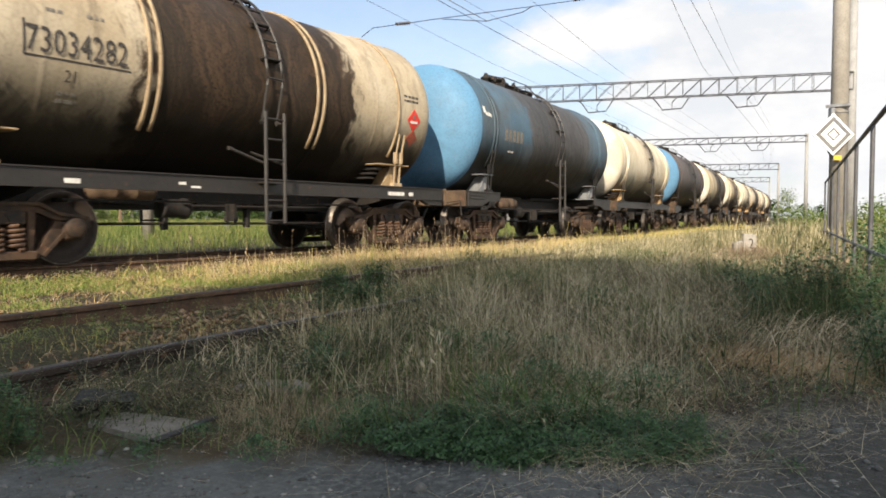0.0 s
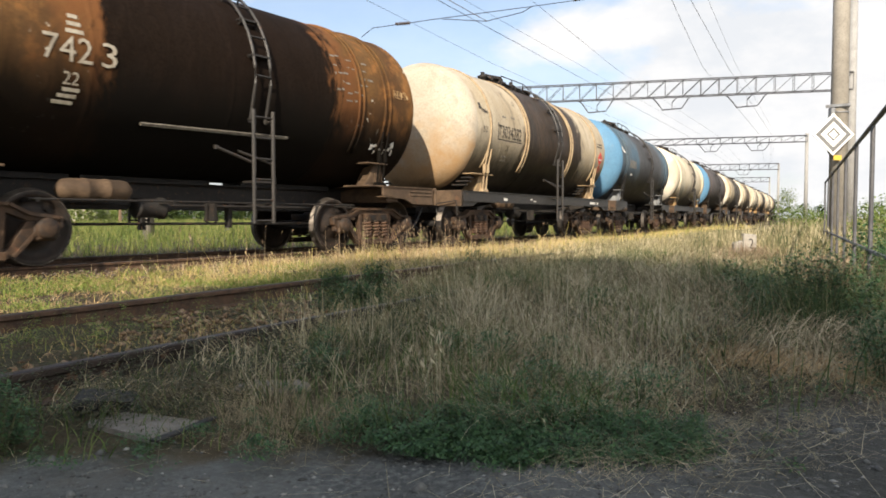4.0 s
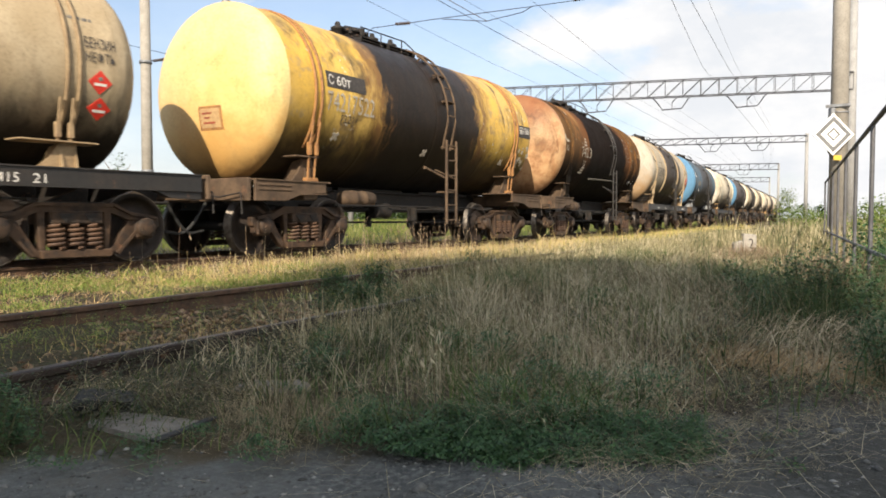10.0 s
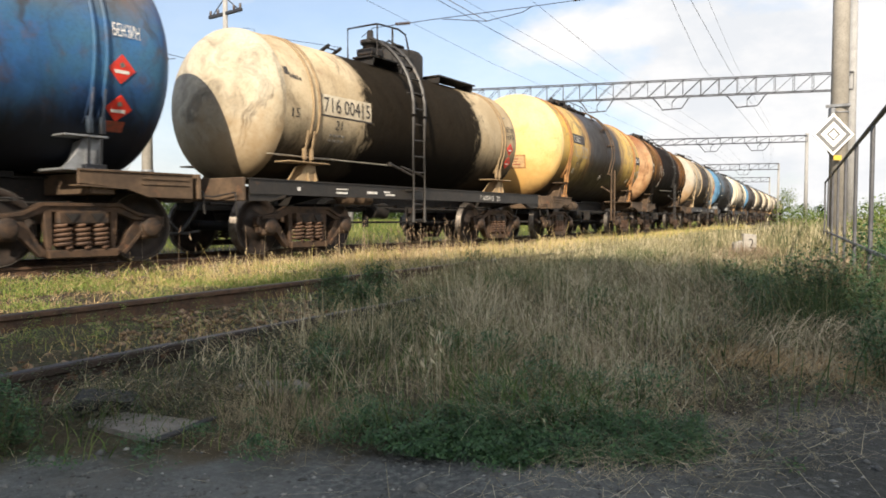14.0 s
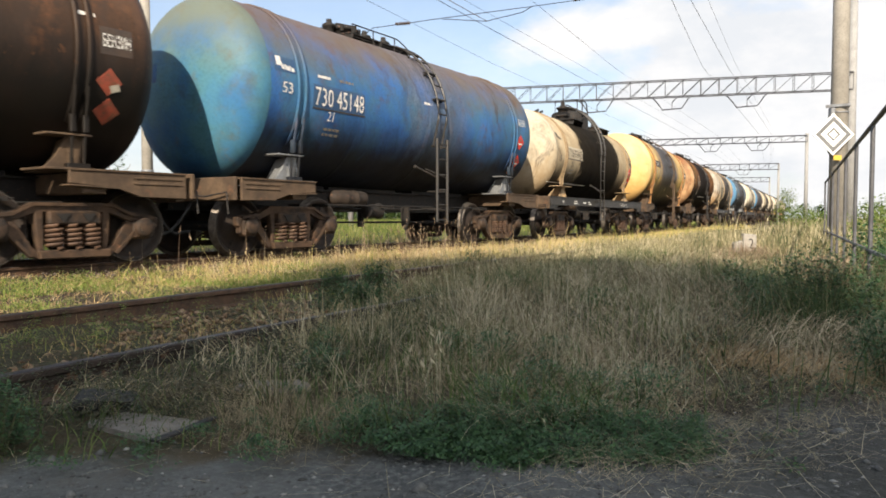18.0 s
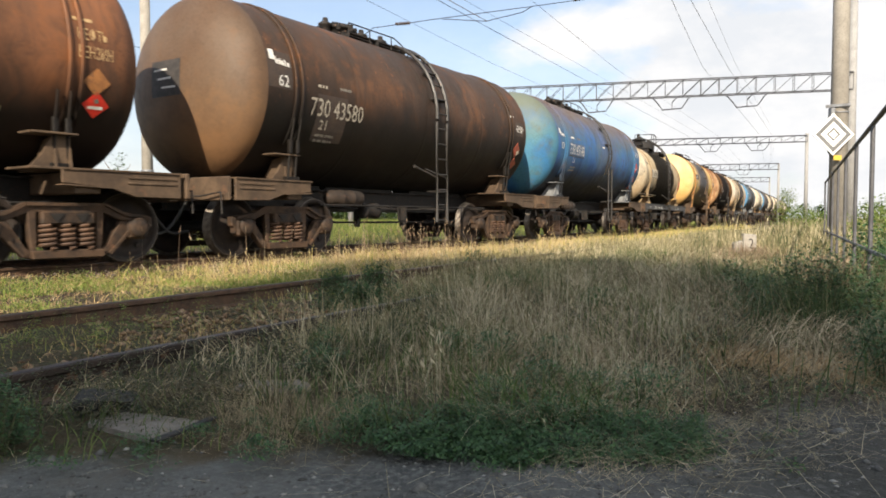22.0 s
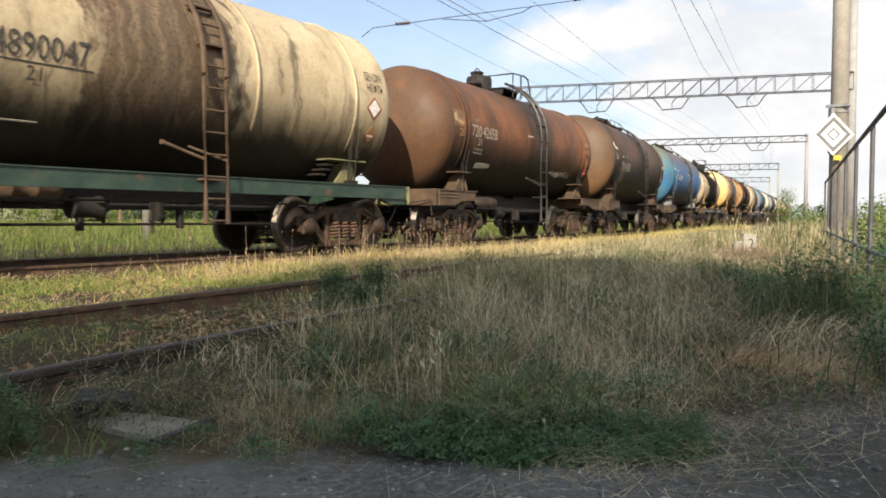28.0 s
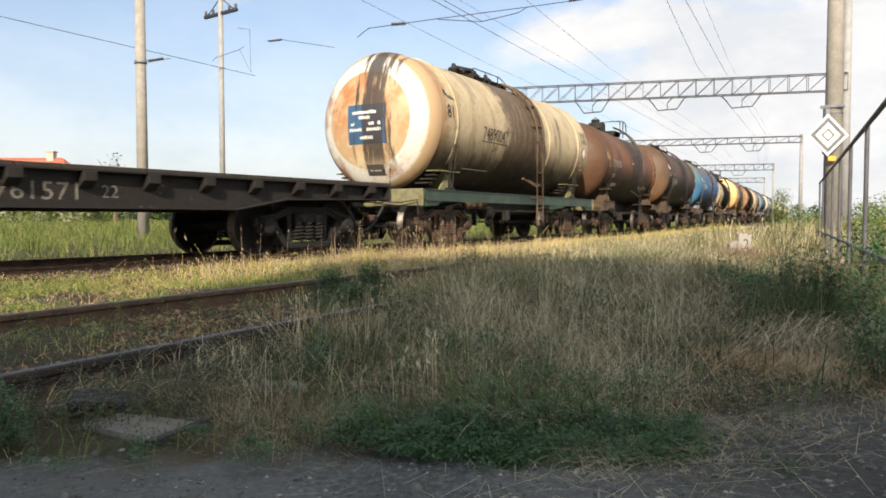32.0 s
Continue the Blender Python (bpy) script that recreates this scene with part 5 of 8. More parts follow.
# notice panels on other ends
head_patch("notice_panel", W["F"], -0.42, 0.28, 2.5, 3.06, 0.004, M_INK, "black notice panel with white lettering")
for k in range(3):
    head_patch("notice_bar", W["F"], -0.34 + 0.1 * k, -0.02 + 0.1 * k, 2.9 - 0.14 * k, 2.93 - 0.14 * k, 0.01, M_WHITE)
head_patch("notice_panel", W["E"], -0.95, -0.35, 2.75, 3.05, 0.004, P_E, "darker blue painted-over notice panel")
head_patch("notice_panel", W["C"], 0.10, 0.58, 2.0, 2.38, 0.005, M_RUSTHOOP, "faded orange notice plate in a dark frame")
head_patch("panel_face", W["C"], 0.14, 0.54, 2.04, 2.34, 0.009, M_OCHRE)
for a, b, z in ((0.18, 0.38, 2.25), (0.22, 0.34, 2.18), (0.20, 0.44, 2.10)):
    head_patch("notice_bar", W["C"], a, b, z, z + 0.03, 0.013, M_REDDIRT)


def sill_bars(w, spots):
    """Small white markings on a side sill."""
    for y, z, a, b in spots:
        part("sill_mark", lambda bm: bm_box(bm, (1.4155, y, z), (1.4175, y + a, z + b)), M_WHITE, w)


sill_bars(W["A"], ((-3.0, 1.02, 0.2, 0.06), (-1.4, 1.06, 0.12, 0.04), (-1.2, 1.02, 0.16, 0.03), (3.2, 1.03, 0.5, 0.07), (3.85, 1.03, 0.14, 0.07)))
sill_bars(W["D"], ((-4.0, 1.04, 0.07, 0.06), (-3.05, 1.02, 0.3, 0.03), (-3.05, 1.09, 0.3, 0.02), (-2.2, 1.04, 0.3, 0.045), (-1.7, 1.07, 0.2, 0.03), (-1.65, 1.02, 0.3, 0.03)))
for digits, y, wide in (("7", 1.95, 0.06), ("600415", 2.09, 0.50), ("21", 2.74, 0.15)):
    co, faces = text_mesh(digits, 0.11, wide)
    me = bpy.data.meshes.new("sill_number")
    me.from_pydata([(1.418, y + a, 1.01 + b) for a, b, _ in co.tolist()], [], faces)
    child("sill_number", me, M_WHITE, W["D"])


# ---- flat wagon at the end of what is seen ----
def flat_wagon(s0):
    w = thing("flat_wagon", "empty black flat wagon with stake pockets and fish-belly sills", "flat wagon", "wagons of the goods train")
    L, P, low = 6.7, 4.95, 0.055
    for side in (1, -1):
        o = [(-L, 1.26), (-L, 1.0), (-4.2, 0.95), (-3.2, 0.78), (3.2, 0.78), (4.2, 0.95), (L, 1.0), (L, 1.26)]

        def sill(bm):
            bm_prism(bm, o, side * 1.30, side * 1.32)
            for i in range(len(o) - 1):
                (y0, z0), (y1, z1) = o[i], o[i + 1]
                if i not in (0, 6):
                    bm_prism(bm, [(y0, z0), (y1, z1), (y1, z1 + 0.02), (y0, z0 + 0.02)], side * 1.20, side * 1.42)
            bm_prism(bm, [(-L, 1.24), (L, 1.24), (L, 1.26), (-L, 1.26)], side * 1.2, side * 1.45)
        part("side_sill", sill, M_FRAME_BLACK, w)

        def pocket(bm):
            bm_prism(bm, [(1.32, 1.24), (1.47, 1.24), (1.47, 1.12), (1.32, 1.02)] if side > 0 else [(-1.47, 1.24), (-1.32, 1.24), (-1.32, 1.02), (-1.47, 1.12)], -0.09, 0.09, "y", 0.006)
        me = shape("pocket%d" % side, pocket)
        for k in range(15):
            child("stake_pocket", me, M_FRAME_BLACK, w, "", (0, -6.2 + k * 0.886, 0))
    for k in range(24):
        y = -L + 0.02 + k * (2 * L / 24)
        child("deck_board", shape("deck_board", lambda bm: bm_box(bm, (-1.42, 0, 1.26), (1.42, 2 * L / 24 - 0.015, 1.315), 0.005)), M_DECK, w, "", (0, y, 0))
    for q in (-1, 1):
        part("end_beam", lambda bm: bm_box(bm, (-1.45, min(q * L, q * (L + 0.06)), 0.98), (1.45, max(q * L, q * (L + 0.06)), 1.30), 0.01), M_FRAME_BLACK, w)
        part("coupler", lambda bm: (bm_box(bm, (-0.09, min(q * 6.7, q * 7.3), 0.94), (0.09, max(q * 6.7, q * 7.3), 1.1), 0.01), bm_box(bm, (-0.2, min(q * 7.05, q * 7.32), 0.88), (0.2, max(q * 7.05, q * 7.32), 1.16), 0.02)), M_BLACK, w)
        part("brake_hose", lambda bm: bm_tube(bm, [(0.4, q * 6.7, 0.9), (0.4, q * 6.9, 0.55), (0.36, q * 7.1, 0.36), (0.3, q * 7.4, 0.33)], 0.025, 7), M_RUBBER, w)
        part("release_rod", lambda bm: bm_tube(bm, [(0.2, q * 6.8, 1.0), (1.2, q * 6.8, 0.95), (1.4, q * 6.78, 1.3), (1.4, q * 6.78, 1.6)], 0.014, 6), M_BLACK, w)
    part("centre_sill", lambda bm: bm_box(bm, (-0.2, -L, 0.75), (0.2, L, 1.2)), M_BLACK, w)
    for k in range(7):
        part("cross_beam", lambda bm: bm_box(bm, (-1.3, -4 + k * 1.33 - 0.05, 0.85), (1.3, -4 + k * 1.33 + 0.05, 1.24)), M_BLACK, w)
    co, faces = text_mesh("761571", 0.22, 0.97)
    me = bpy.data.meshes.new("wagon_number")
    me.from_pydata([(1.326, a - 0.17, 0.88 + b) for a, b, _ in co.tolist()], [], faces)
    child("wagon_number", me, M_DIMINK, w)
    co, faces = text_mesh("22", 0.16, 0.22)
    me = bpy.data.meshes.new("load_mark")
    me.from_pydata([(1.326, a + 1.11, 0.92 + b) for a, b, _ in co.tolist()], [], faces)
    child("load_mark", me, M_DIMINK, w)
    for ob in w.children:
        ob.location.z -= low
    running_gear(w, P, M_OILBLACK)
    WAGONS.append((w, s0))


flat_wagon(-90.82)


# bars and strips low on some tanks
panel("weld_strip", wb, (-1.48, 1.13, 1.86, 1.90), M_DIMINK, "thin pale bar along the tank", 0.03, 1.0)
panel("weld_strip", wd, (-4.25, -0.85, 1.64, 1.66), M_GREYINK, "thin pale strip along the tank", 0.02)
panel("weld_strip", wh, (-3.08, -1.84, 1.73, 1.75), M_GREYINK, "thin pale strip along the tank", 0.01)


# ---- ground ----
def ground_material():
    s = Shader("ground_soil", 0.95, 0.0, 0.2)
    co = s.coord()
    x, y, z = s.xyz(co)
    a = s.noise(co, 0.35, 5, 0.6)
    b = s.noise(co, 4.0, 6, 0.65)
    c = s.noise(co, 38.0, 4, 0.7)
    soil = s.mix(s.step(b, 0.35, 0.65), (0.058, 0.042, 0.028), (0.02, 0.015, 0.011))
    soil = s.mix(s.step(c, 0.5, 0.68), soil, (0.17, 0.14, 0.10))
    green = s.mix(s.step(b, 0.4, 0.6), (0.032, 0.038, 0.017), (0.07, 0.056, 0.032))
    green = s.mix(s.step(c, 0.45, 0.65), green, (0.085, 0.07, 0.045))
    col = s.mix(s.step(a, 0.4, 0.6), soil, green)
    # trodden grit by the camera: a strip along the line x - y = const
    d = s.math("ADD", s.math("MULTIPLY", x, -0.73), s.math("MULTIPLY", y, 0.68))
    d = s.math("ADD", d, s.math("MULTIPLY", s.math("SUBTRACT", b, 0.5), 0.7))
    grit = s.mix(s.step(c, 0.4, 0.7), (0.064, 0.069, 0.066), (0.16, 0.168, 0.158))
    grit = s.mix(s.math("MULTIPLY", s.step(b, 0.45, 0.6), 0.6), grit, (0.088, 0.091, 0.083))
    grit = s.mix(s.math("MULTIPLY", s.step(s.noise(co, 1.3, 4, 0.6), 0.45, 0.62), 0.6), grit, (0.138, 0.143, 0.134))
    # darker earth where the path runs out to one side
    grit = s.mix(s.math("MULTIPLY", s.step(s.math("ADD", x, s.math("MULTIPLY", b, 0.5)), -0.85, 0.25), 0.75), grit, (0.042, 0.041, 0.034))
    col = s.mix(s.step(d, 2.66, 2.34), col, grit)
    s.bump(s.math("ADD", s.math("MULTIPLY", b, 0.5), s.math("MULTIPLY", c, 0.5)), 1.0, 0.05)
    return s.done(col)


M_GROUND = ground_material()


def height_at(x, y):
    """Gentle unevenness of the ground (arrays)."""
    h = 0.022 * np.sin(x * 1.3 + 0.7 * y) + 0.018 * np.sin(2.1 * y - 0.6 * x + 1.0) + 0.012 * np.sin(3.7 * x + 2.9 * y)
    r = np.hypot(x, y)
    return h * np.clip((60 - r) / 40, 0, 1)


def ground():
    rings = np.concatenate([np.linspace(0.0005, 12, 90), np.geomspace(12.4, 4000, 60)])
    ang = np.linspace(0, 2 * np.pi, 161)[:-1]
    R, A = np.meshgrid(rings, ang, indexing="ij")
    X, Y = R * np.cos(A), R * np.sin(A)
    v = np.stack([X, Y, height_at(X, Y)], -1).reshape(-1, 3)
    n = len(ang)
    i, j = np.meshgrid(np.arange(len(rings) - 1), np.arange(n), indexing="ij")
    a, b = i * n + j, i * n + (j + 1) % n
    f = np.stack([a, a + n, b + n, b], -1).reshape(-1, 4)
    v[:, :2] += (0.9, -0.7)
    v[:, 2] = height_at(v[:, 0], v[:, 1])
    ob = np_mesh("ground", v, f, M_GROUND, True)
    return tagged(ob, "flat ground of dry soil, grit and grass roots", "ground", kind="structure")


ground()


# ---- tracks ----
def siding_lat(s):
    """How far the near siding's middle lies to the right of the train's track."""
    return 5.211 + 1.62 * math.exp(-max(s, -6.0) / 9.5)


RAIL_PROFILE = [(-0.066, -0.15), (0.066, -0.15), (0.066, -0.138), (0.014, -0.122), (0.010, -0.045), (0.036, -0.032), (0.037, -0.006), (0.030, 0.0), (-0.030, 0.0), (-0.037, -0.006), (-0.036, -0.032), (-0.010, -0.045), (-0.014, -0.122), (-0.066, -0.138)]


def rail(name, label, lat, s_list, drop=0.0, steel=None, top=None):
    """One rail, swept along the track; its head is a part of its own."""
    def sweep(bm, prof):
        rows = []
        for s in s_list:
            x, y, h = track(s, lat(s))
            rows.append([bm.verts.new((x + a * math.cos(h), y - a * math.sin(h), RAIL_Z - drop + b)) for a, b in prof])
        k = len(prof)
        for p, q in zip(rows, rows[1:]):
            for i in range(k):
                bm.faces.new((p[i], p[(i + 1) % k], q[(i + 1) % k], q[i]))
    t = thing(name, label, "rail", "rails of the tracks")
    part("rail_body", lambda bm: sweep(bm, RAIL_PROFILE), steel or M_RAIL, t)
    part("running_surface", lambda bm: sweep(bm, [(-0.027, 0.0005), (0.027, 0.0005), (0.020, 0.003), (-0.020, 0.003)]), top or M_RAILTOP, t, "worn steel running surface")


S_FINE = [-25 + i * 0.75 for i in range(120)] + [66 + i * 6 for i in range(40)]
for off in (0.825, -0.825):
    rail("rail", "rusty steel rail under the goods train", lambda s: off, S_FINE)
for off in (0.797, -0.797):
    rail("rail", "rusty rail of the overgrown siding", lambda s: siding_lat(s) + off, S_FINE, 0.028 if off > 0 else -0.011, M_SHADED_RAIL if off > 0 else M_RAIL, M_SIDINGTOP)


def sleepers(lat, s0, n, group, label):
    me = shape("sleeper", lambda bm: bm_box(bm, (-1.35, -0.12, -0.13), (1.35, 0.12, 0.03), 0.012))
    plate = shape("tie_plate", lambda bm: bm_box(bm, (-0.17, -0.08, 0.03), (0.17, 0.08, 0.044)))
    for i in range(n):
        s = s0 + i * 0.58
        x, y, h = track(s, lat(s))
        ob = child("sleeper", me, M_SLEEPER, None, "", pose(x, y, RAIL_Z - 0.196, 0, 0, math.degrees(-h)))
        tagged(ob, label, "sleeper", group)
        for q in (-0.797, 0.797):
            child("tie_plate", plate, M_RAIL, ob, "", (q, 0, 0))


sleepers(lambda s: 0.0, -8.0, 60, "sleepers of the main track", "dark wooden sleeper bedded in ballast")
sleepers(siding_lat, -6.0, 28, "sleepers of the siding", "weathered wooden sleeper sunk in weeds")

rng = np.random.default_rng(7)


def stones(name, label, x, y, z, size, material, category="gravel"):
    """Many small angular stones as one mesh."""
    n = len(x)
    base = np.array([[1, 0, 0], [-1, 0, 0], [0, 1, 0], [0, -1, 0], [0, 0, 1], [0, 0, -1]], float)
    tri = np.array([[0, 2, 4], [2, 1, 4], [1, 3, 4], [3, 0, 4], [2, 0, 5], [1, 2, 5], [3, 1, 5], [0, 3, 5]])
    v = base[None] * rng.uniform(0.5, 1.0, (n, 6, 3)) * np.asarray(size)[:, None, None]
    v[..., 2] *= 0.65
    a = rng.uniform(0, 6.28, n)
    c, s = np.cos(a)[:, None], np.sin(a)[:, None]
    vx, vy = v[..., 0] * c - v[..., 1] * s, v[..., 0] * s + v[..., 1] * c
    v = np.stack([vx + x[:, None], vy + y[:, None], v[..., 2] + z[:, None]], -1)
    f = tri[None] + (np.arange(n) * 6)[:, None, None]
    ob = np_mesh(name, v.reshape(-1, 3), f.reshape(-1, 3), material)
    return tagged(ob, label, category, kind="stuff")


def islands(name, stops, rough=0.8, scale=25.0, spec=0.3, trans=0.0, patch_size=0.0):
    """A colour for each loose piece, by chance, with fine grain."""
    s = Shader(name, rough, 0.0, spec)
    r = s.node("NewGeometry").outputs["Random Per Island"]
    if patch_size:
        p = s.noise(s.coord(), 1.0 / patch_size, 3, 0.6)
        r = s.math("ADD", s.math("MULTIPLY", r, 0.55), s.math("MULTIPLY", s.step(p, 0.34, 0.66), 0.45))
    col = s.ramp(r, stops)
    g = s.noise(s.coord(), scale, 3, 0.6)
    col = s.mix(s.math("MULTIPLY", s.step(g, 0.4, 0.75), 0.4), col, (0.03, 0.025, 0.015), "MULTIPLY")
    if trans:
        s.set("Base Color", col)
        t = s.node("BsdfTranslucent", Color=col)
        m = s.node("MixShader", _0=trans, _1=s.b.outputs[0], _2=t.outputs[0])
        s.t.links.new(m.outputs[0], s.t.nodes["Material Output"].inputs["Surface"])
        return s.m
    return s.done(col)


M_BALLAST = islands("ballast_stone", [(0.0, (0.09, 0.07, 0.055)), (0.4, (0.13, 0.1, 0.078)), (0.75, (0.10, 0.075, 0.06)), (1.0, (0.17, 0.135, 0.105))], 0.9)
M_CLOD = islands("brown_clod", [(0.0, (0.15, 0.095, 0.055)), (0.5, (0.24, 0.155, 0.09)), (1.0, (0.32, 0.23, 0.15))], 0.95)
M_GRIT = islands("grit_stone", [(0.0, (0.10, 0.103, 0.098)), (0.5, (0.165, 0.168, 0.157)), (0.85, (0.07, 0.071, 0.066)), (1.0, (0.34, 0.34, 0.315))], 0.9)


def track_xy(s, lat):
    out = np.array([track(a, b)[:2] for a, b in zip(s, lat)])
    return out[:, 0], out[:, 1]


n = 15000
s_ = rng.uniform(-8, 34, n)
l_ = rng.normal(0, 1.25, n)
x_, y_ = track_xy(s_, l_)
stones("ballast", "brown crushed stone ballast under the main track", x_, y_, rng.uniform(-0.01, 0.055, n) * np.clip(1.9 - abs(l_) * 0.7, 0.3, 1), rng.uniform(0.018, 0.05, n), M_BALLAST, "ballast")
n = 9000
s_ = rng.uniform(-4, 16, n)
l_ = np.array([siding_lat(a) for a in s_]) + rng.uniform(-0.72, 0.72, n)
x_, y_ = track_xy(s_, l_)
stones("siding_ballast", "sparse dirty stones between the siding rails", x_, y_, rng.uniform(-0.01, 0.035, n), 0.01 + 0.04 * rng.uniform(0, 1, n) ** 2, M_CLOD, "ballast")
n = 9000
a_ = radians(90 + YAW) + rng.uniform(-0.75, 0.75, n)
r_ = 0.9 + 2.6 * rng.uniform(0, 1, n) ** 0.8
x_, y_ = r_ * np.cos(a_), r_ * np.sin(a_)
keep = -0.73 * x_ + 0.68 * y_ < 2.4 + rng.normal(0, 0.12, n)
x_, y_ = x_[keep], y_[keep]
stones("path_gravel", "small grey stones trodden into the path", x_, y_, height_at(x_, y_) + 0.001, rng.uniform(0.003, 0.012, len(x_)) * (1 + 2.2 * (rng.uniform(0, 1, len(x_)) > 0.97)), M_GRIT)


# ---- the edge of the trodden path ----
def path_side(x, y):
    """Metres past the path's edge, plus 2.4, towards the tracks; the edge swings with the direction seen from the path."""
    a = YAW + 90 - np.degrees(np.arctan2(y, x))
    edge = np.interp(a, (-31, -20, -8, 0, 9, 16, 20, 24, 31), (2.58, 2.55, 2.50, 2.28, 2.13, 2.10, 2.12, 2.22, 2.46))
    return -0.73 * x + 0.68 * y - edge + 2.4


# ---- grass ----
def blades(x, y, z, h, w, lean, turn=None, bend=1.8):
    """Bent grass blades, three quads each. Arrays of one length."""
    n = len(x)
    a = rng.uniform(0, 2 * np.pi, n) if turn is None else turn
    b = rng.uniform(0, 2 * np.pi, n)
    dx, dy = np.cos(a) * lean, np.sin(a) * lean
    wx, wy = np.cos(b) * w, np.sin(b) * w
    rows = []
    for t, ww in ((0.0, 1.0), (0.4, 0.85), (0.75, 0.55), (1.0, 0.12)):
        px, py = x + dx * h * t ** bend, y + dy * h * t ** bend
        pz = z + h * t * (1 - 0.35 * np.minimum(lean, 1.6) * t ** (bend - 0.8))
        rows.append(np.stack([px - wx * ww, py - wy * ww, pz], -1))
        rows.append(np.stack([px + wx * ww, py + wy * ww, pz], -1))
    v = np.stack(rows, 1)
    q = np.array([[0, 1, 3, 2], [2, 3, 5, 4], [4, 5, 7, 6]])
    f = q[None] + (np.arange(n) * 8)[:, None, None]
    return v.reshape(-1, 3), f.reshape(-1, 4)


def heads(x, y, z, h, lean, turn, size):
    """Feathery seed heads at the tips: crossed slim diamonds."""
    n = len(x)
    tx, ty, tz = x + np.cos(turn) * lean * h, y + np.sin(turn) * lean * h, z + h * (1 - 0.35 * np.minimum(lean, 1.6))
    vs = []
    for k in range(3):
        b = rng.uniform(0, 2 * np.pi, n)
        ox, oy = np.cos(b) * size * 0.14, np.sin(b) * size * 0.14
        j = size * (k - 1) * 0.3
        lx, ly = np.cos(turn) * size * 0.5, np.sin(turn) * size * 0.5
        vs += [np.stack([tx - lx, ty - ly, tz - size * 0.5 + j], -1), np.stack([tx + ox, ty + oy, tz + j], -1), np.stack([tx + lx * 0.7, ty + ly * 0.7, tz + size * 0.55 + j], -1), np.stack([tx - ox, ty - oy, tz + j], -1)]
    v = np.stack(vs, 1)
    q = np.array([[0, 1, 2, 3], [4, 5, 6, 7], [8, 9, 10, 11]])
    f = q[None] + (np.arange(n) * 12)[:, None, None]
    return v.reshape(-1, 3), f.reshape(-1, 4)


def join(name, label, pieces, material, category="grass"):
    vs, fs, k = [], [], 0
    for v, f in pieces:
        vs.append(v)
        fs.append(f + k)
        k += len(v)
    ob = np_mesh(name, np.concatenate(vs), np.concatenate(fs), material)
    return tagged(ob, label, category, kind="stuff")


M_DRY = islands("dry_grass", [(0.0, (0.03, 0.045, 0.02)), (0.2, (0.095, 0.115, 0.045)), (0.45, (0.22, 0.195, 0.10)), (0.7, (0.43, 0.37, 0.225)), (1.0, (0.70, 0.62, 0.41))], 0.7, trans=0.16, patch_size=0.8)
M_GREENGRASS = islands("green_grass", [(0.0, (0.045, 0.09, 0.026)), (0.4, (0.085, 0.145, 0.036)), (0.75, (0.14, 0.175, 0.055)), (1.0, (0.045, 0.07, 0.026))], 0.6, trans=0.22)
# verge grass: the sunlight on it is put into these lighter colours
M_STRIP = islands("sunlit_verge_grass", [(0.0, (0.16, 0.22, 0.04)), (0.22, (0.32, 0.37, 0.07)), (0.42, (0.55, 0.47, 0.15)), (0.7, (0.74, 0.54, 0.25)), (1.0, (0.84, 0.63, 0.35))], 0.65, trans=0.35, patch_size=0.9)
M_FIELD = islands("field_grass", [(0.0, (0.045, 0.075, 0.018)), (0.3, (0.11, 0.16, 0.035)), (0.6, (0.21, 0.24, 0.06)), (0.85, (0.33, 0.31, 0.11)), (1.0, (0.42, 0.37, 0.17))], 0.65, trans=0.35, patch_size=1.6)
M_LITTER = islands("brown_litter", [(0.0, (0.32, 0.21, 0.1)), (0.5, (0.5, 0.36, 0.19)), (1.0, (0.22, 0.13, 0.065))], 0.85)
# straw and fresh green of the verge, likewise lightened in colour for sunlight
M_VERGESTRAW = islands("sunlit_verge_straw", [(0.0, (0.36, 0.26, 0.13)), (0.5, (0.56, 0.44, 0.24)), (1.0, (0.72, 0.60, 0.38))], 0.8, trans=0.2)
M_FRESH = islands("sunlit_fresh_grass", [(0.0, (0.10, 0.16, 0.03)), (0.45, (0.19, 0.28, 0.05)), (0.8, (0.29, 0.34, 0.08)), (1.0, (0.45, 0.4, 0.16))], 0.6, trans=0.35)
# leaf colours lightened so that these plants look sunlit
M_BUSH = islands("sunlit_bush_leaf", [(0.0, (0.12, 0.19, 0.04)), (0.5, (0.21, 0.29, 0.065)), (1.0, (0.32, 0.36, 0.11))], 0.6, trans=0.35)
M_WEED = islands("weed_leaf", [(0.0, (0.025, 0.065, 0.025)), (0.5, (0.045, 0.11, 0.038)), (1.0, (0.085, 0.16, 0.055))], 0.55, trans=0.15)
M_REDSTEM = islands("red_brown_stalk", [(0.0, (0.13, 0.085, 0.058)), (0.5, (0.20, 0.14, 0.09)), (1.0, (0.30, 0.24, 0.16))], 0.8)


def lat_of(x, y):
    """Rough distance to the right of the train's track, and metres along it (arrays)."""
    s = y.copy()
    h = BEND * np.clip(s, 0, BEND_END)
    cx = np.where(s > 0, (1 - np.cos(h)) / BEND + np.sin(h) * np.clip(s - BEND_END, 0, None), 0.0)
    return (x - cx) * np.cos(h) - TRACK_X, s


def scatter(n, r0, r1, half=0.80, power=1.0, mid=YAW):
    """Points around the camera's side of the tracks, denser near it."""
    a = radians(90 + mid) + rng.uniform(-half, half, n)
    r = r0 + (r1 - r0) * rng.uniform(0, 1, n) ** power
    return r * np.cos(a), r * np.sin(a), r


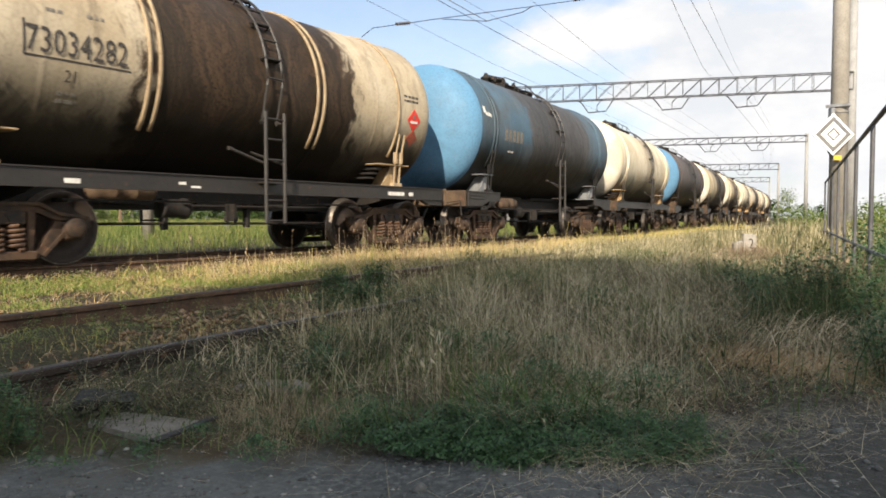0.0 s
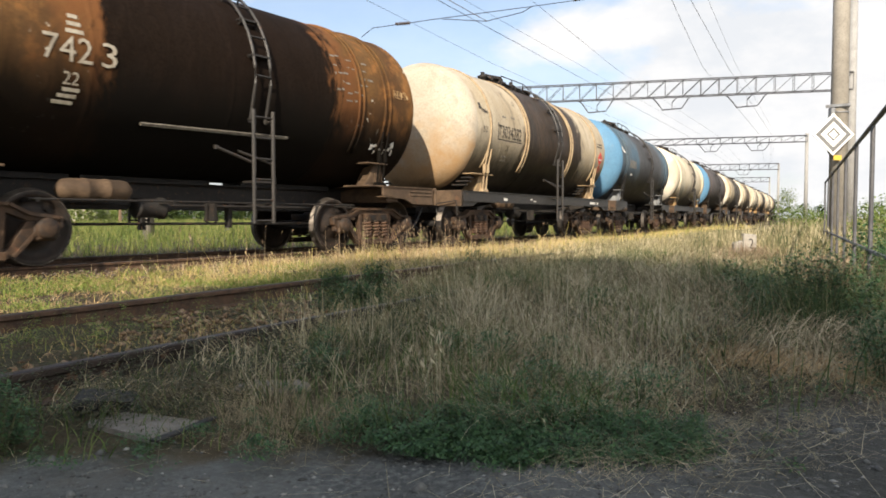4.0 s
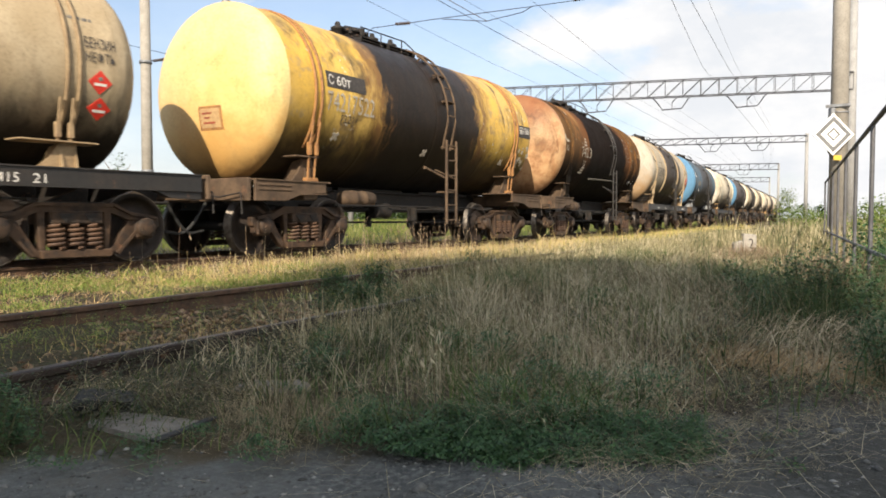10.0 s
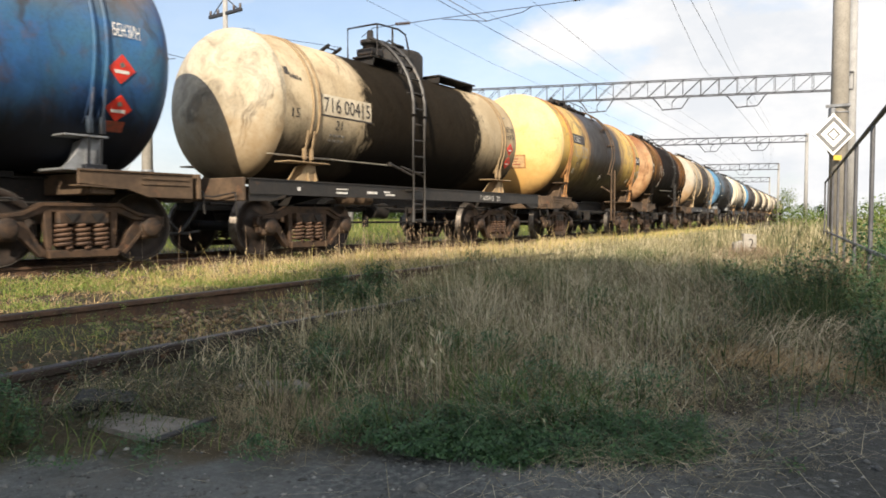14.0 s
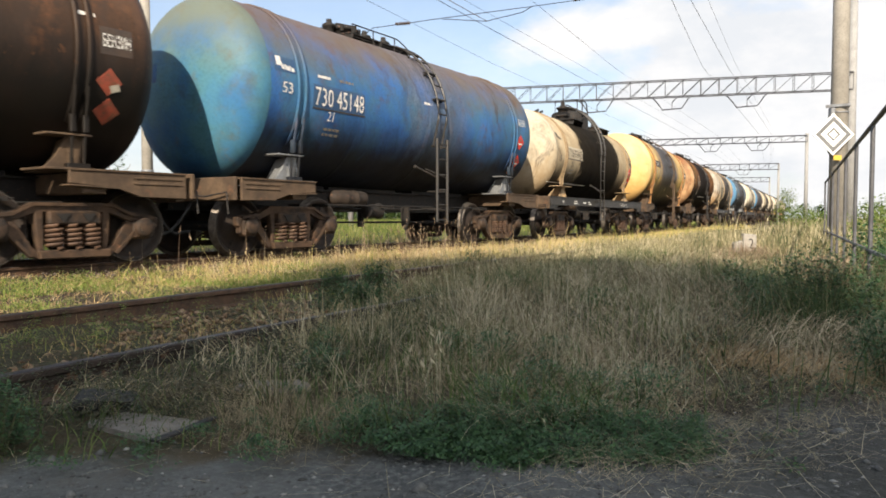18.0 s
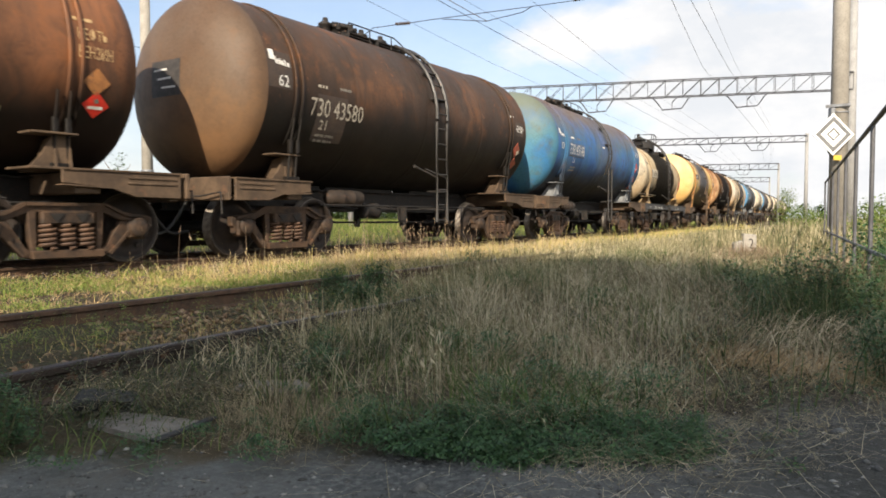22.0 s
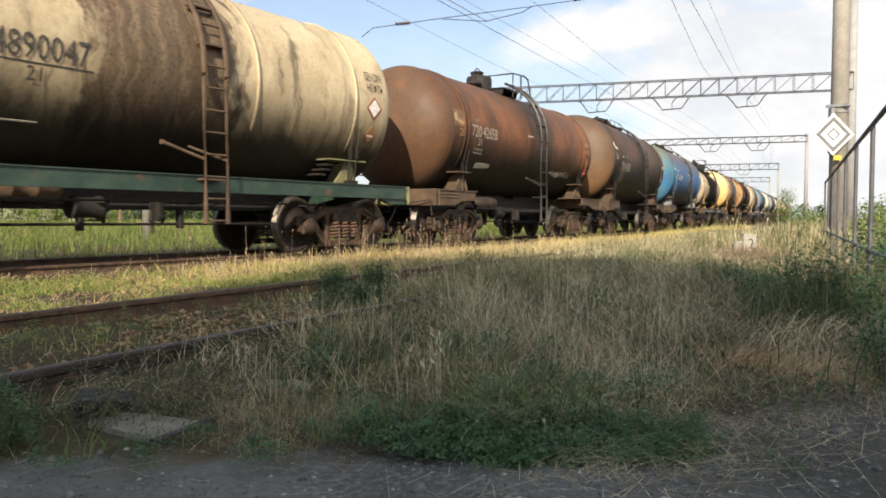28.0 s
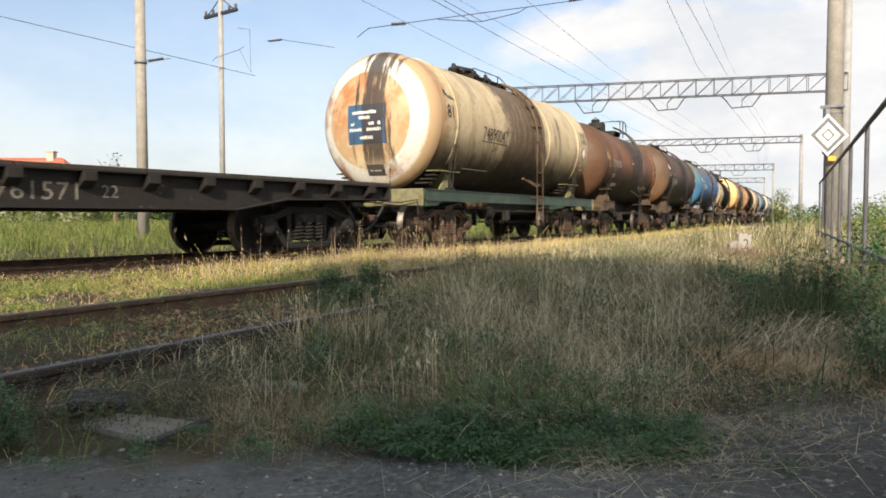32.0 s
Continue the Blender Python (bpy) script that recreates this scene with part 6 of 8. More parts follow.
def clump(x, y, f=1.0, seed=0.0):
    """Patchiness from 0 to 1."""
    q = np.sin(x * 1.9 * f + seed) * np.cos(y * 1.6 * f - seed * 2) + 0.6 * np.sin(x * 4.3 * f - y * 3.1 * f + seed) + 0.4 * np.cos(y * 7.1 * f + x * 2.2 * f)
    return np.clip(0.5 + q / 3.2, 0, 1)


def side_fade(x, y):
    """Barer and lower towards the slab and the near rail on one side."""
    a = np.degrees(np.arctan2(y, x)) - 90 - YAW
    return 0.42 + 0.58 * np.clip((5.5 - a) / 8.0, 0, 1)


def grass():
    sid = np.vectorize(siding_lat)
    # foreground dry grass
    x, y, r = scatter(150000, 1.9, 30, 0.80, 1.4)
    lat, s = lat_of(x, y)
    path = path_side(x, y)
    near = lat - sid(s)
    k = (path > 2.38 + 0.55 * clump(x, y, 1.7, 3)) & ((near > 1.0) | ((s > 5.0 + 1.5 * clump(x, y, 1.5, 8.0)) & (near > -0.95 + 0.8 * clump(x, y, 1.2, 2.0)))) & (rng.uniform(0, 1, len(x)) < (0.06 + 1.0 * clump(x, y, 1.15) ** 1.8) * side_fade(x, y))
    x, y, r = x[k], y[k], r[k]
    hgt = (0.07 + 0.40 * rng.uniform(0, 1, len(x)) ** 1.7) * (0.5 + 0.9 * clump(x, y, 0.8, 1.0)) * np.clip((r - 1.9) / 3.4, 0.28, 1.15) * side_fade(x, y)
    beaten = np.clip((np.degrees(np.arctan2(y, x)) - 90 - YAW + 2.0) / -6.0, 0, 1) * np.clip((8.5 - r) / 2.0, 0, 1)
    hgt = hgt * (1 - 0.45 * beaten)
    mat = np.clip(clump(x, y, 0.9, 6.0) + 0.45 * beaten, 0, 1)
    lean = np.abs(rng.normal(1.0, 0.75, len(x))) + 2.6 * mat ** 1.6 * rng.uniform(0, 1, len(x))
    turn = rng.normal(2.5 * np.sin(x * 1.9 + y * 1.3), 1.5, len(x))
    z = height_at(x, y)
    wid = 0.0006 + 0.00024 * r
    pieces = [blades(x, y, z, hgt, wid, lean, turn, 1.35)]
    t = rng.uniform(0, 1, len(x)) < 0.10
    pieces.append(heads(x[t], y[t], z[t], hgt[t], lean[t], turn[t], rng.uniform(0.015, 0.04, t.sum()) + 0.0015 * r[t]))
    join("dry_grass", "tall dry straw-coloured grass beside the siding", pieces, M_DRY)
    # green undergrowth in the foreground
    x, y, r = scatter(60000, 1.9, 26, 0.80, 1.4)
    lat, s = lat_of(x, y)
    path = path_side(x, y)
    near = lat - sid(s)
    k = (path > 2.25 + 0.3 * clump(x, y, 1.7, 3)) & (near > 0.95) & (r > 2.6) & (rng.uniform(0, 1, len(x)) < (clump(x, y, 1.3, 5.0) ** 1.1 + 0.15) * np.clip(1.0 - (YAW + 90 - np.degrees(np.arctan2(y, x)) - 13.0) / 6.0 * np.clip((6.5 - r) / 2.0, 0, 1), 0.12, 1))
    x, y, r = x[k], y[k], r[k]
    hgt = rng.uniform(0.04, 0.26, len(x)) * (0.45 + 1.0 * clump(x, y, 1.3, 5.0)) * (0.4 + 0.6 * side_fade(x, y))
    join("green_grass", "low green grass under the dry stalks", [blades(x, y, height_at(x, y), hgt, 0.0017 + 0.0004 * r, np.abs(rng.normal(0.5, 0.4, len(x))))], M_GREENGRASS)
    # between the rails of the siding
    x, y, r = scatter(60000, 2.2, 30, 0.85, 1.2)
    lat, s = lat_of(x, y)
    near = lat - sid(s)
    k = (np.abs(near) < 0.98) & (np.abs(np.abs(near) - 0.797) > 0.05) & (rng.uniform(0, 1, len(x)) < 0.3 + 0.8 * clump(x, y, 1.1, 9.0))
    x, y, r = x[k], y[k], r[k]
    join("siding_grass", "short weeds growing between the siding rails", [blades(x, y, height_at(x, y), rng.uniform(0.02, 0.13, len(x)) * (0.4 + clump(x, y, 1.1, 9.0)), 0.0006 + 0.00018 * r, np.abs(rng.normal(0.7, 0.5, len(x))))], M_STRIP)
    # verge between siding and train
    n = 62000
    s = -3.5 + 62 * rng.uniform(0, 1, n) ** 1.7
    lat = 1.0 + (sid(s) - 1.9) * rng.uniform(0, 1, n)
    x, y = track_xy(s, lat)
    r = np.hypot(x, y)
    bare = np.clip((s - 3.0) / 2.2, 0.12, 1.0)
    k = rng.uniform(0, 1, n) < (0.25 + 1.0 * clump(x, y, 1.3, 2.0) ** 1.4) * bare
    x, y, r, lat = x[k], y[k], r[k], lat[k]
    hgt = rng.uniform(0.05, 0.24, len(x)) * (0.25 + 1.5 * clump(x, y, 1.2, 4.0) ** 1.4) * np.where(rng.uniform(0, 1, len(x)) < 0.06, 2.2, 1.0) * np.clip((lat - 0.7) * 0.9, 0.35, 1.0) * np.clip(0.6 + (y - 3.0) * 0.08, 0.6, 1.25) * (0.5 + 0.5 * bare[k])
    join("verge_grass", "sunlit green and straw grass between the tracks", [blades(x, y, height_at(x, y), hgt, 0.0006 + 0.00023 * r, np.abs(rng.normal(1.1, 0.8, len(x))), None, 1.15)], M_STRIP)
    # fresh green patches in the verge, towards the siding
    n = 42000
    s = rng.uniform(1.0, 13.0, n)
    q = rng.uniform(0, 1, n) ** 0.75
    lat = 1.1 + (sid(s) - 1.98) * q
    x, y = track_xy(s, lat)
    r = np.hypot(x, y)
    k = (clump(x, y, 1.0, 1.5) + 0.22 * q + rng.normal(0, 0.08, n)) > 0.56 + 0.07 * np.abs(s - 5.5)
    x, y, r = x[k], y[k], r[k]
    hgt = rng.uniform(0.03, 0.13, len(x)) * (0.3 + 1.2 * clump(x, y, 2.1, 4.0))
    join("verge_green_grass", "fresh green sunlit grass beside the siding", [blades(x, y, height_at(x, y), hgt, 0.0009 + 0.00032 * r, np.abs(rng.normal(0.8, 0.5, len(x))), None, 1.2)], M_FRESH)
    # straw lying in the verge
    n = 15000
    s = -3.5 + 22 * rng.uniform(0, 1, n) ** 1.3
    lat = 0.95 + (sid(s) - 1.85) * rng.uniform(0, 1, n)
    x, y = track_xy(s, lat)
    r = np.hypot(x, y)
    t = 13000
    s = 4.5 + 17 * rng.uniform(0, 1, t) ** 1.1
    q = rng.uniform(0, 1, t)
    xs, ys = track_xy(s, 1.3 + (sid(s) - 2.1) * q)
    keep = rng.uniform(0, 1, t) < np.clip((s - 5.0) / 3.0, 0.04, 1) * clump(xs, ys, 1.5, 7.0) ** 1.2
    xs, ys = xs[keep], ys[keep]
    t = len(xs)
    hs, ts, ls = rng.uniform(0.08, 0.32, t), rng.uniform(0, 6.28, t), np.abs(rng.normal(0.6, 0.5, t))
    hd = rng.uniform(0, 1, t) < 0.25
    join("verge_straw", "tall ripe straw grass, coloured as sunlit, standing between the tracks", [blades(xs, ys, height_at(xs, ys), hs, 0.0006 + 0.00024 * np.hypot(xs, ys), ls, ts, 1.1), heads(xs[hd], ys[hd], height_at(xs[hd], ys[hd]), hs[hd], ls[hd], ts[hd], rng.uniform(0.015, 0.035, hd.sum()))], M_VERGESTRAW)
    join("verge_litter", "bleached straw lying between the tracks", [blades(x, y, height_at(x, y) + rng.uniform(0.005, 0.05, n), rng.uniform(0.04, 0.12, n), 0.0008 + 0.00025 * r, rng.uniform(1.2, 2.8, n))], M_LITTER)
    # field beyond the train
    x, y, r = scatter(120000, 10.0, 160, 0.95, 1.6, YAW + 10)
    lat, s = lat_of(x, y)
    k = lat < -1.9
    x, y, r = x[k], y[k], r[k]
    far = np.clip((-lat_of(x, y)[0] - 3.0) / 12.0, 0, 1)
    hgt = rng.uniform(0.1, 0.42, len(x)) * (0.3 + 1.0 * clump(x, y, 0.35, 4.0)) + far * rng.uniform(0.1, 0.6, len(x))
    join("field_grass", "tall green and yellow grass of the field beyond", [blades(x, y, height_at(x, y), hgt, 0.0009 + 0.00036 * r, np.abs(rng.normal(0.7, 0.5, len(x))))], M_FIELD)
    # grass that has swallowed the siding farther on
    n = 52000
    s = 2.8 + 34 * rng.uniform(0, 1, n) ** 1.6
    near = rng.uniform(-1.5, 1.5, n)
    x, y = track_xy(s, sid(s) + near)
    k = rng.uniform(0, 1, n) < np.clip((s - 4.6 + near * 1.9) / 1.6, 0, 1) * (0.45 + 0.7 * clump(x, y, 1.1, 2.5))
    x, y, s = x[k], y[k], s[k]
    r = np.hypot(x, y)
    hgt = rng.uniform(0.12, 0.42, len(x)) * (0.6 + 0.6 * clump(x, y, 0.9, 8.0))
    turn, lean = rng.uniform(0, 6.28, len(x)), np.abs(rng.normal(0.65, 0.5, len(x)))
    t = rng.uniform(0, 1, len(x)) < 0.12
    join("siding_overgrowth", "straw and green grass grown over the siding", [blades(x, y, height_at(x, y), hgt, 0.0007 + 0.00025 * r, lean, turn, 1.2), heads(x[t], y[t], height_at(x[t], y[t]), hgt[t], lean[t], turn[t], rng.uniform(0.02, 0.045, t.sum()))], M_DRY)
    # dry litter lying on the soil
    x, y, r = scatter(26000, 1.9, 12, 0.82, 1.2)
    lat, s = lat_of(x, y)
    near = lat - sid(s)
    k = (path_side(x, y) > 2.5 + 0.3 * clump(x, y, 1.7, 3)) & (lat > 1.0) & (np.abs(np.abs(near) - 0.797) > 0.07) & (rng.uniform(0, 1, len(x)) < side_fade(x, y))
    x, y, r = x[k], y[k], r[k]
    join("dry_litter", "dry grass litter lying on the soil", [blades(x, y, height_at(x, y) + 0.004, rng.uniform(0.02, 0.07, len(x)), 0.0012 + 0.0003 * r, rng.uniform(1.2, 2.6, len(x)))], M_DRY)
    # far foreground side, to the right, along the track
    x, y, r = scatter(70000, 14.0, 110, 0.45, 1.3, YAW - 24)
    lat, s = lat_of(x, y)
    near = lat - sid(s)
    k = (near > 1.0) & (lat < 18)
    x, y, r = x[k], y[k], r[k]
    hgt = rng.uniform(0.25, 0.75, len(x)) * (0.5 + 0.8 * clump(x, y, 0.5, 7.0))
    turn = rng.uniform(0, 6.28, len(x))
    lean = np.abs(rng.normal(0.3, 0.3, len(x)))
    t = rng.uniform(0, 1, len(x)) < 0.2
    join("far_dry_grass", "tall sunlit straw grass along the line", [blades(x, y, height_at(x, y), hgt, 0.002 + 0.0005 * r, lean, turn), heads(x[t], y[t], height_at(x[t], y[t]), hgt[t], lean[t], turn[t], rng.uniform(0.03, 0.075, t.sum()))], M_DRY)


grass()


def stalks():
    """Tall thin stalks standing by the main track."""
    n = 130
    s = np.concatenate([rng.uniform(9.8, 13.2, 95), rng.uniform(5, 22, 35)])
    l = rng.uniform(1.3, 2.6, n)
    x, y = track_xy(s, l)
    h = rng.uniform(0.35, 0.75, n)
    turn = rng.uniform(0, 6.28, n)
    lean = np.abs(rng.normal(0.08, 0.1, n))
    z = height_at(x, y)
    pieces = [blades(x, y, z, h, np.full(n, 0.0042), lean, turn), heads(x, y, z, h, lean, turn, rng.uniform(0.02, 0.07, n))]
    join("dry_stalks", "thin red-brown dry stalks beside the main track", pieces, M_REDSTEM, "weeds")


stalks()


# ---- leafy weeds and bushes ----
def leaf_mesh(cx, cy, n, radius, height, leaf, squash=1.0):
    """Leaves on short stems around a plant's middle: arrays of quads."""
    a = rng.uniform(0, 2 * np.pi, n)
    u = rng.uniform(0, 1, n)
    r = radius * np.sqrt(rng.uniform(0, 1, n)) * (1 - 0.55 * u ** 2) * (0.75 + 0.25 * np.sin(a * 3 + cx * 7))
    x, y, z = cx + r * np.cos(a), cy + r * np.sin(a), height * u * (0.85 + 0.3 * rng.uniform(0, 1, n))
    t = rng.uniform(0, 2 * np.pi, n)
    tilt = rng.uniform(-0.5, 0.9, n)
    L = leaf * rng.uniform(0.6, 1.3, n)
    dx, dy, dz = np.cos(t) * np.cos(tilt), np.sin(t) * np.cos(tilt), np.sin(tilt)
    sx, sy = -np.sin(t), np.cos(t)
    w = L * 0.28
    p0 = np.stack([x, y, z], -1)
    p1 = np.stack([x + dx * L * 0.5 + sx * w, y + dy * L * 0.5 + sy * w, z + dz * L * 0.5 - 0.1 * L], -1)
    p2 = np.stack([x + dx * L, y + dy * L, z + dz * L - 0.25 * L], -1)
    p3 = np.stack([x + dx * L * 0.5 - sx * w, y + dy * L * 0.5 - sy * w, z + dz * L * 0.5 - 0.1 * L], -1)
    v = np.stack([p0, p1, p2, p3], 1).reshape(-1, 3)
    v[:, 2] = np.maximum(v[:, 2], 0.0)
    f = np.arange(4 * n).reshape(-1, 4)
    return v, f


def weed(name, label, cx, cy, n, radius, height, leaf, material=None, category="weed", group="weeds"):
    """A leafy plant: stems and leaves. Its empty stands at its base."""
    t = thing(name, label, category, group, at=(cx, cy, float(height_at(np.array([cx]), np.array([cy]))[0])))
    v, f = leaf_mesh(0.0, 0.0, n, radius, height, leaf)
    lv = np_mesh("leaves", v, f, material or M_WEED)
    lv.parent = t

    for k in range(6):
        a = rng.uniform(0, 6.28)
        d = radius * rng.uniform(0.2, 0.8)
        part("stem", lambda bm: bm_tube(bm, [(0.02 * math.cos(a), 0.02 * math.sin(a), -0.02), (d * 0.5 * math.cos(a), d * 0.5 * math.sin(a), height * 0.5), (d * math.cos(a), d * math.sin(a), height * rng.uniform(0.7, 1.0))], [0.003 + height * 0.003, 0.003, 0.0015], 5), M_GREENSTEM, t)
    return t


def spot(px_turn, dist):
    """A place dist metres away, px_turn degrees to the right of the camera's way."""
    a = radians(90 + YAW - px_turn)
    return dist * math.cos(a), dist * math.sin(a)


for ang, d, n, rad, hh, lf in ((-8.4, 6.1, 4200, 0.27, 0.33, 0.021), (-5.2, 6.0, 5200, 0.28, 0.40, 0.021), (-6.8, 5.8, 4200, 0.32, 0.27, 0.021), (-31.4, 2.9, 1100, 0.15, 0.25, 0.018), (-30.2, 3.0, 300, 0.1, 0.14, 0.018), (4.0, 3.55, 900, 0.2, 0.2, 0.018), (21.5, 7.2, 500, 0.3, 0.34, 0.04), (12.3, 6.2, 500, 0.3, 0.16, 0.024), (7.5, 3.1, 900, 0.2, 0.14, 0.016), (-9.5, 3.6, 350, 0.16, 0.16, 0.028),
                               (2.5, 10.5, 900, 0.4, 0.34, 0.04), (4.2, 2.85, 900, 0.25, 0.13, 0.016), (11.5, 3.05, 700, 0.2, 0.12, 0.016), (15.6, 2.95, 900, 0.24, 0.17, 0.017),
                               (8.5, 3.6, 500, 0.2, 0.18, 0.018), (0.5, 3.7, 500, 0.16, 0.2, 0.02), (-9.0, 3.9, 420, 0.16, 0.2, 0.02)):
    weed("weed", "leafy dark green weed among the grass", *spot(ang, d), n, rad, hh, lf)
for ang, d, n, rad, hh, lf in ((31.2, 3.8, 2400, 0.26, 0.30, 0.02), (30.4, 4.9, 2600, 0.34, 0.42, 0.022), (31.6, 5.6, 3000, 0.42, 0.60, 0.025), (30.4, 7.0, 2400, 0.45, 0.60, 0.028), (33.0, 4.4, 1800, 0.4, 0.5, 0.025), (30.0, 9.0, 1300, 0.5, 0.66, 0.05), (28.7, 5.4, 2400, 0.32, 0.46, 0.022), (27.6, 5.3, 2400, 0.30, 0.50, 0.022), (26.4, 5.1, 2800, 0.32, 0.54, 0.022), (25.0, 5.2, 2400, 0.30, 0.48, 0.022), (23.6, 5.6, 1600, 0.28, 0.38, 0.022), (22.4, 6.2, 1100, 0.28, 0.32, 0.022)):
    weed("bush", "dense green bush of nettles and weeds by the fence", *spot(ang, d), n, rad, hh, lf, None, "bush", "bushes by the fence")
for ang, d, n, rad, hh, lf in ((24.9, 36.0, 2400, 0.9, 1.9, 0.10), (25.9, 30.0, 1500, 1.0, 1.1, 0.09), (27.0, 36.0, 1800, 1.2, 1.0, 0.10), (31.3, 17.0, 2600, 1.2, 1.15, 0.075), (30.2, 22.0, 1800, 1.2, 1.1, 0.085), (31.0, 12.0, 1800, 0.7, 0.8, 0.055)):
    weed("bush", "sunlit green bush beside the line", *spot(ang, d), n, rad, hh, lf, M_BUSH, "bush", "bushes by the line")


def tufts():
    """Thick tufts of tall grass by the fence, dead brown weeds, and pale seed heads near the path."""
    green, brown = [], []
    for ang, d, m, rad, hh in ((26.4, 5.0, 420, 0.26, 0.46), (27.6, 5.6, 420, 0.34, 0.5), (25.0, 6.4, 300, 0.3, 0.38), (23.2, 7.0, 300, 0.3, 0.4), (21.0, 7.5, 600, 0.35, 0.45), (6.0, 6.5, 400, 0.25, 0.4)):
        cx, cy = spot(ang, d)
        q = rng.normal(0, rad * 0.5, (2, m))
        x, y = cx + q[0], cy + q[1]
        green.append(blades(x, y, height_at(x, y), hh * rng.uniform(0.5, 1.1, m), np.full(m, 0.0026), np.abs(rng.normal(0.4, 0.4, m))))
    for ang, d, m, rad, hh in ((28.6, 6.4, 110, 0.3, 0.46), (28.2, 7.6, 90, 0.36, 0.45), (29.2, 5.8, 90, 0.26, 0.44)):
        cx, cy = spot(ang, d)
        q = rng.normal(0, rad * 0.5, (2, m))
        x, y = cx + q[0], cy + q[1]
        h, turn, lean = hh * rng.uniform(0.5, 1.1, m), rng.uniform(0, 6.28, m), np.abs(rng.normal(0.35, 0.3, m))
        brown += [blades(x, y, height_at(x, y), h, np.full(m, 0.003), lean, turn), heads(x, y, height_at(x, y), h, lean, turn, rng.uniform(0.02, 0.045, m))]
    for ang, d, m in ((21.7, 13.2, 200), (22.3, 13.3, 260), (22.9, 13.2, 200), (23.6, 12.8, 120), (21.0, 12.8, 120)):
        cx, cy = spot(ang, d)
        x, y = cx + rng.normal(0, 0.16, m), cy + rng.normal(0, 0.12, m)
        brown.append(blades(x, y, height_at(x, y), rng.uniform(0.24, 0.44, m), np.full(m, 0.004), np.abs(rng.normal(0.3, 0.3, m))))
    join("grass_tufts", "thick tufts of tall grass by the fence", green, M_TUFT)
    join("dead_weeds", "dead brown weeds beside the fence", brown, M_REDSTEM, "weeds")
    cx, cy = spot(-0.8, 3.15)
    m = 26
    x, y = cx + rng.normal(0, 0.06, m), cy + rng.normal(0, 0.06, m)
    h, turn, lean = rng.uniform(0.14, 0.25, m), rng.uniform(0, 6.28, m), np.abs(rng.normal(0.15, 0.12, m))
    join("pale_seed_heads", "pale seed heads of a grass tuft", [blades(x, y, height_at(x, y), h, np.full(m, 0.0016), lean, turn), heads(x, y, height_at(x, y), h, lean, turn, np.full(m, 0.032))], M_PALE)
    # pale dry straws standing and leaning through the foreground grass
    x, y, r = scatter(21000, 2.1, 14, 0.80, 1.2)
    lat, s = lat_of(x, y)
    k = (path_side(x, y) > 2.5 + 0.6 * clump(x, y, 1.7, 3)) & (lat - np.vectorize(siding_lat)(s) > 0.95) & (rng.uniform(0, 1, len(x)) < clump(x, y, 1.2, 11.0) * side_fade(x, y) ** 2.5 * np.clip((25.0 + np.degrees(np.arctan2(y, x)) - 90 - YAW) / 8.0, 0, 1))
    x, y, r = x[k], y[k], r[k]
    m = len(x)
    h, turn, lean = rng.uniform(0.15, 0.55, m) * np.clip((r - 1.7) / 2.8, 0.35, 1.0) * side_fade(x, y) ** 1.5, rng.uniform(0, 6.28, m), np.abs(rng.normal(0.95, 0.6, m))
    join("pale_straws", "pale dry straws leaning through the grass", [blades(x, y, height_at(x, y), h, 0.0006 + 0.00018 * r, lean, turn, 1.1)], M_PALE)
    # short broken straw strewn over the path's edge
    x, y, r = scatter(30000, 1.75, 5.0, 0.50, 0.8, YAW - 14)
    q = path_side(x, y)
    k = (q > 1.95) & (q < 3.3) & (YAW + 90 - np.degrees(np.arctan2(y, x)) > 3.0 + 8.0 * rng.uniform(0, 1, len(x))) & (rng.uniform(0, 1, len(x)) < np.clip((q - 1.9) * 1.6, 0, 1) * (0.12 + clump(x, y, 2.0, 4.0)))
    x, y = x[k], y[k]
    m = len(x)
    join("path_litter", "broken straw and dead stems strewn on the soil", [blades(x, y, height_at(x, y) + 0.003, rng.uniform(0.02, 0.09, m), np.full(m, 0.0010), rng.uniform(2.0, 3.6, m))], M_MAT, "litter")
    # a heap of bleached straw beside the slab
    m = 1700
    x, y = rng.normal(-2.18, 0.19, m), rng.normal(1.90, 0.17, m)
    join("straw_heap", "heap of bleached straw beside the slab", [blades(x, y, height_at(x, y), rng.uniform(0.05, 0.17, m), np.full(m, 0.0009), np.abs(rng.normal(1.2, 0.8, m)), None, 1.2)], M_MAT)
    # straws lying on the edge of the path
    x, y, r = scatter(4200, 1.6, 4.6, 0.75, 0.9)
    p = path_side(x, y)
    k = (p > 1.9) & (p < 3.4) & (rng.uniform(0, 1, len(x)) < np.clip(0.15 + 0.6 * (x + 1.6), 0.08, 1.0))
    x, y = x[k], y[k]
    m = len(x)
    a = rng.uniform(0, 6.28, m)
    L = rng.uniform(0.03, 0.34, m) * rng.uniform(0.2, 1, m) ** 1.3
    dx, dy, w = np.cos(a) * L, np.sin(a) * L, 0.0007
    z = height_at(x, y) + rng.uniform(0.006, 0.02, m)
    z2 = height_at(x + dx, y + dy) + rng.uniform(0.006, 0.02, m)
    nx, ny = -np.sin(a) * w, np.cos(a) * w
    v = np.stack([np.stack([x - nx, y - ny, z], -1), np.stack([x + dx - nx, y + dy - ny, z2], -1), np.stack([x + dx + nx, y + dy + ny, z2], -1), np.stack([x + nx, y + ny, z], -1)], 1).reshape(-1, 3)
    join("fallen_straw", "loose straws lying on the path", [(v, np.arange(4 * m).reshape(-1, 4))], M_PALE, "straw")


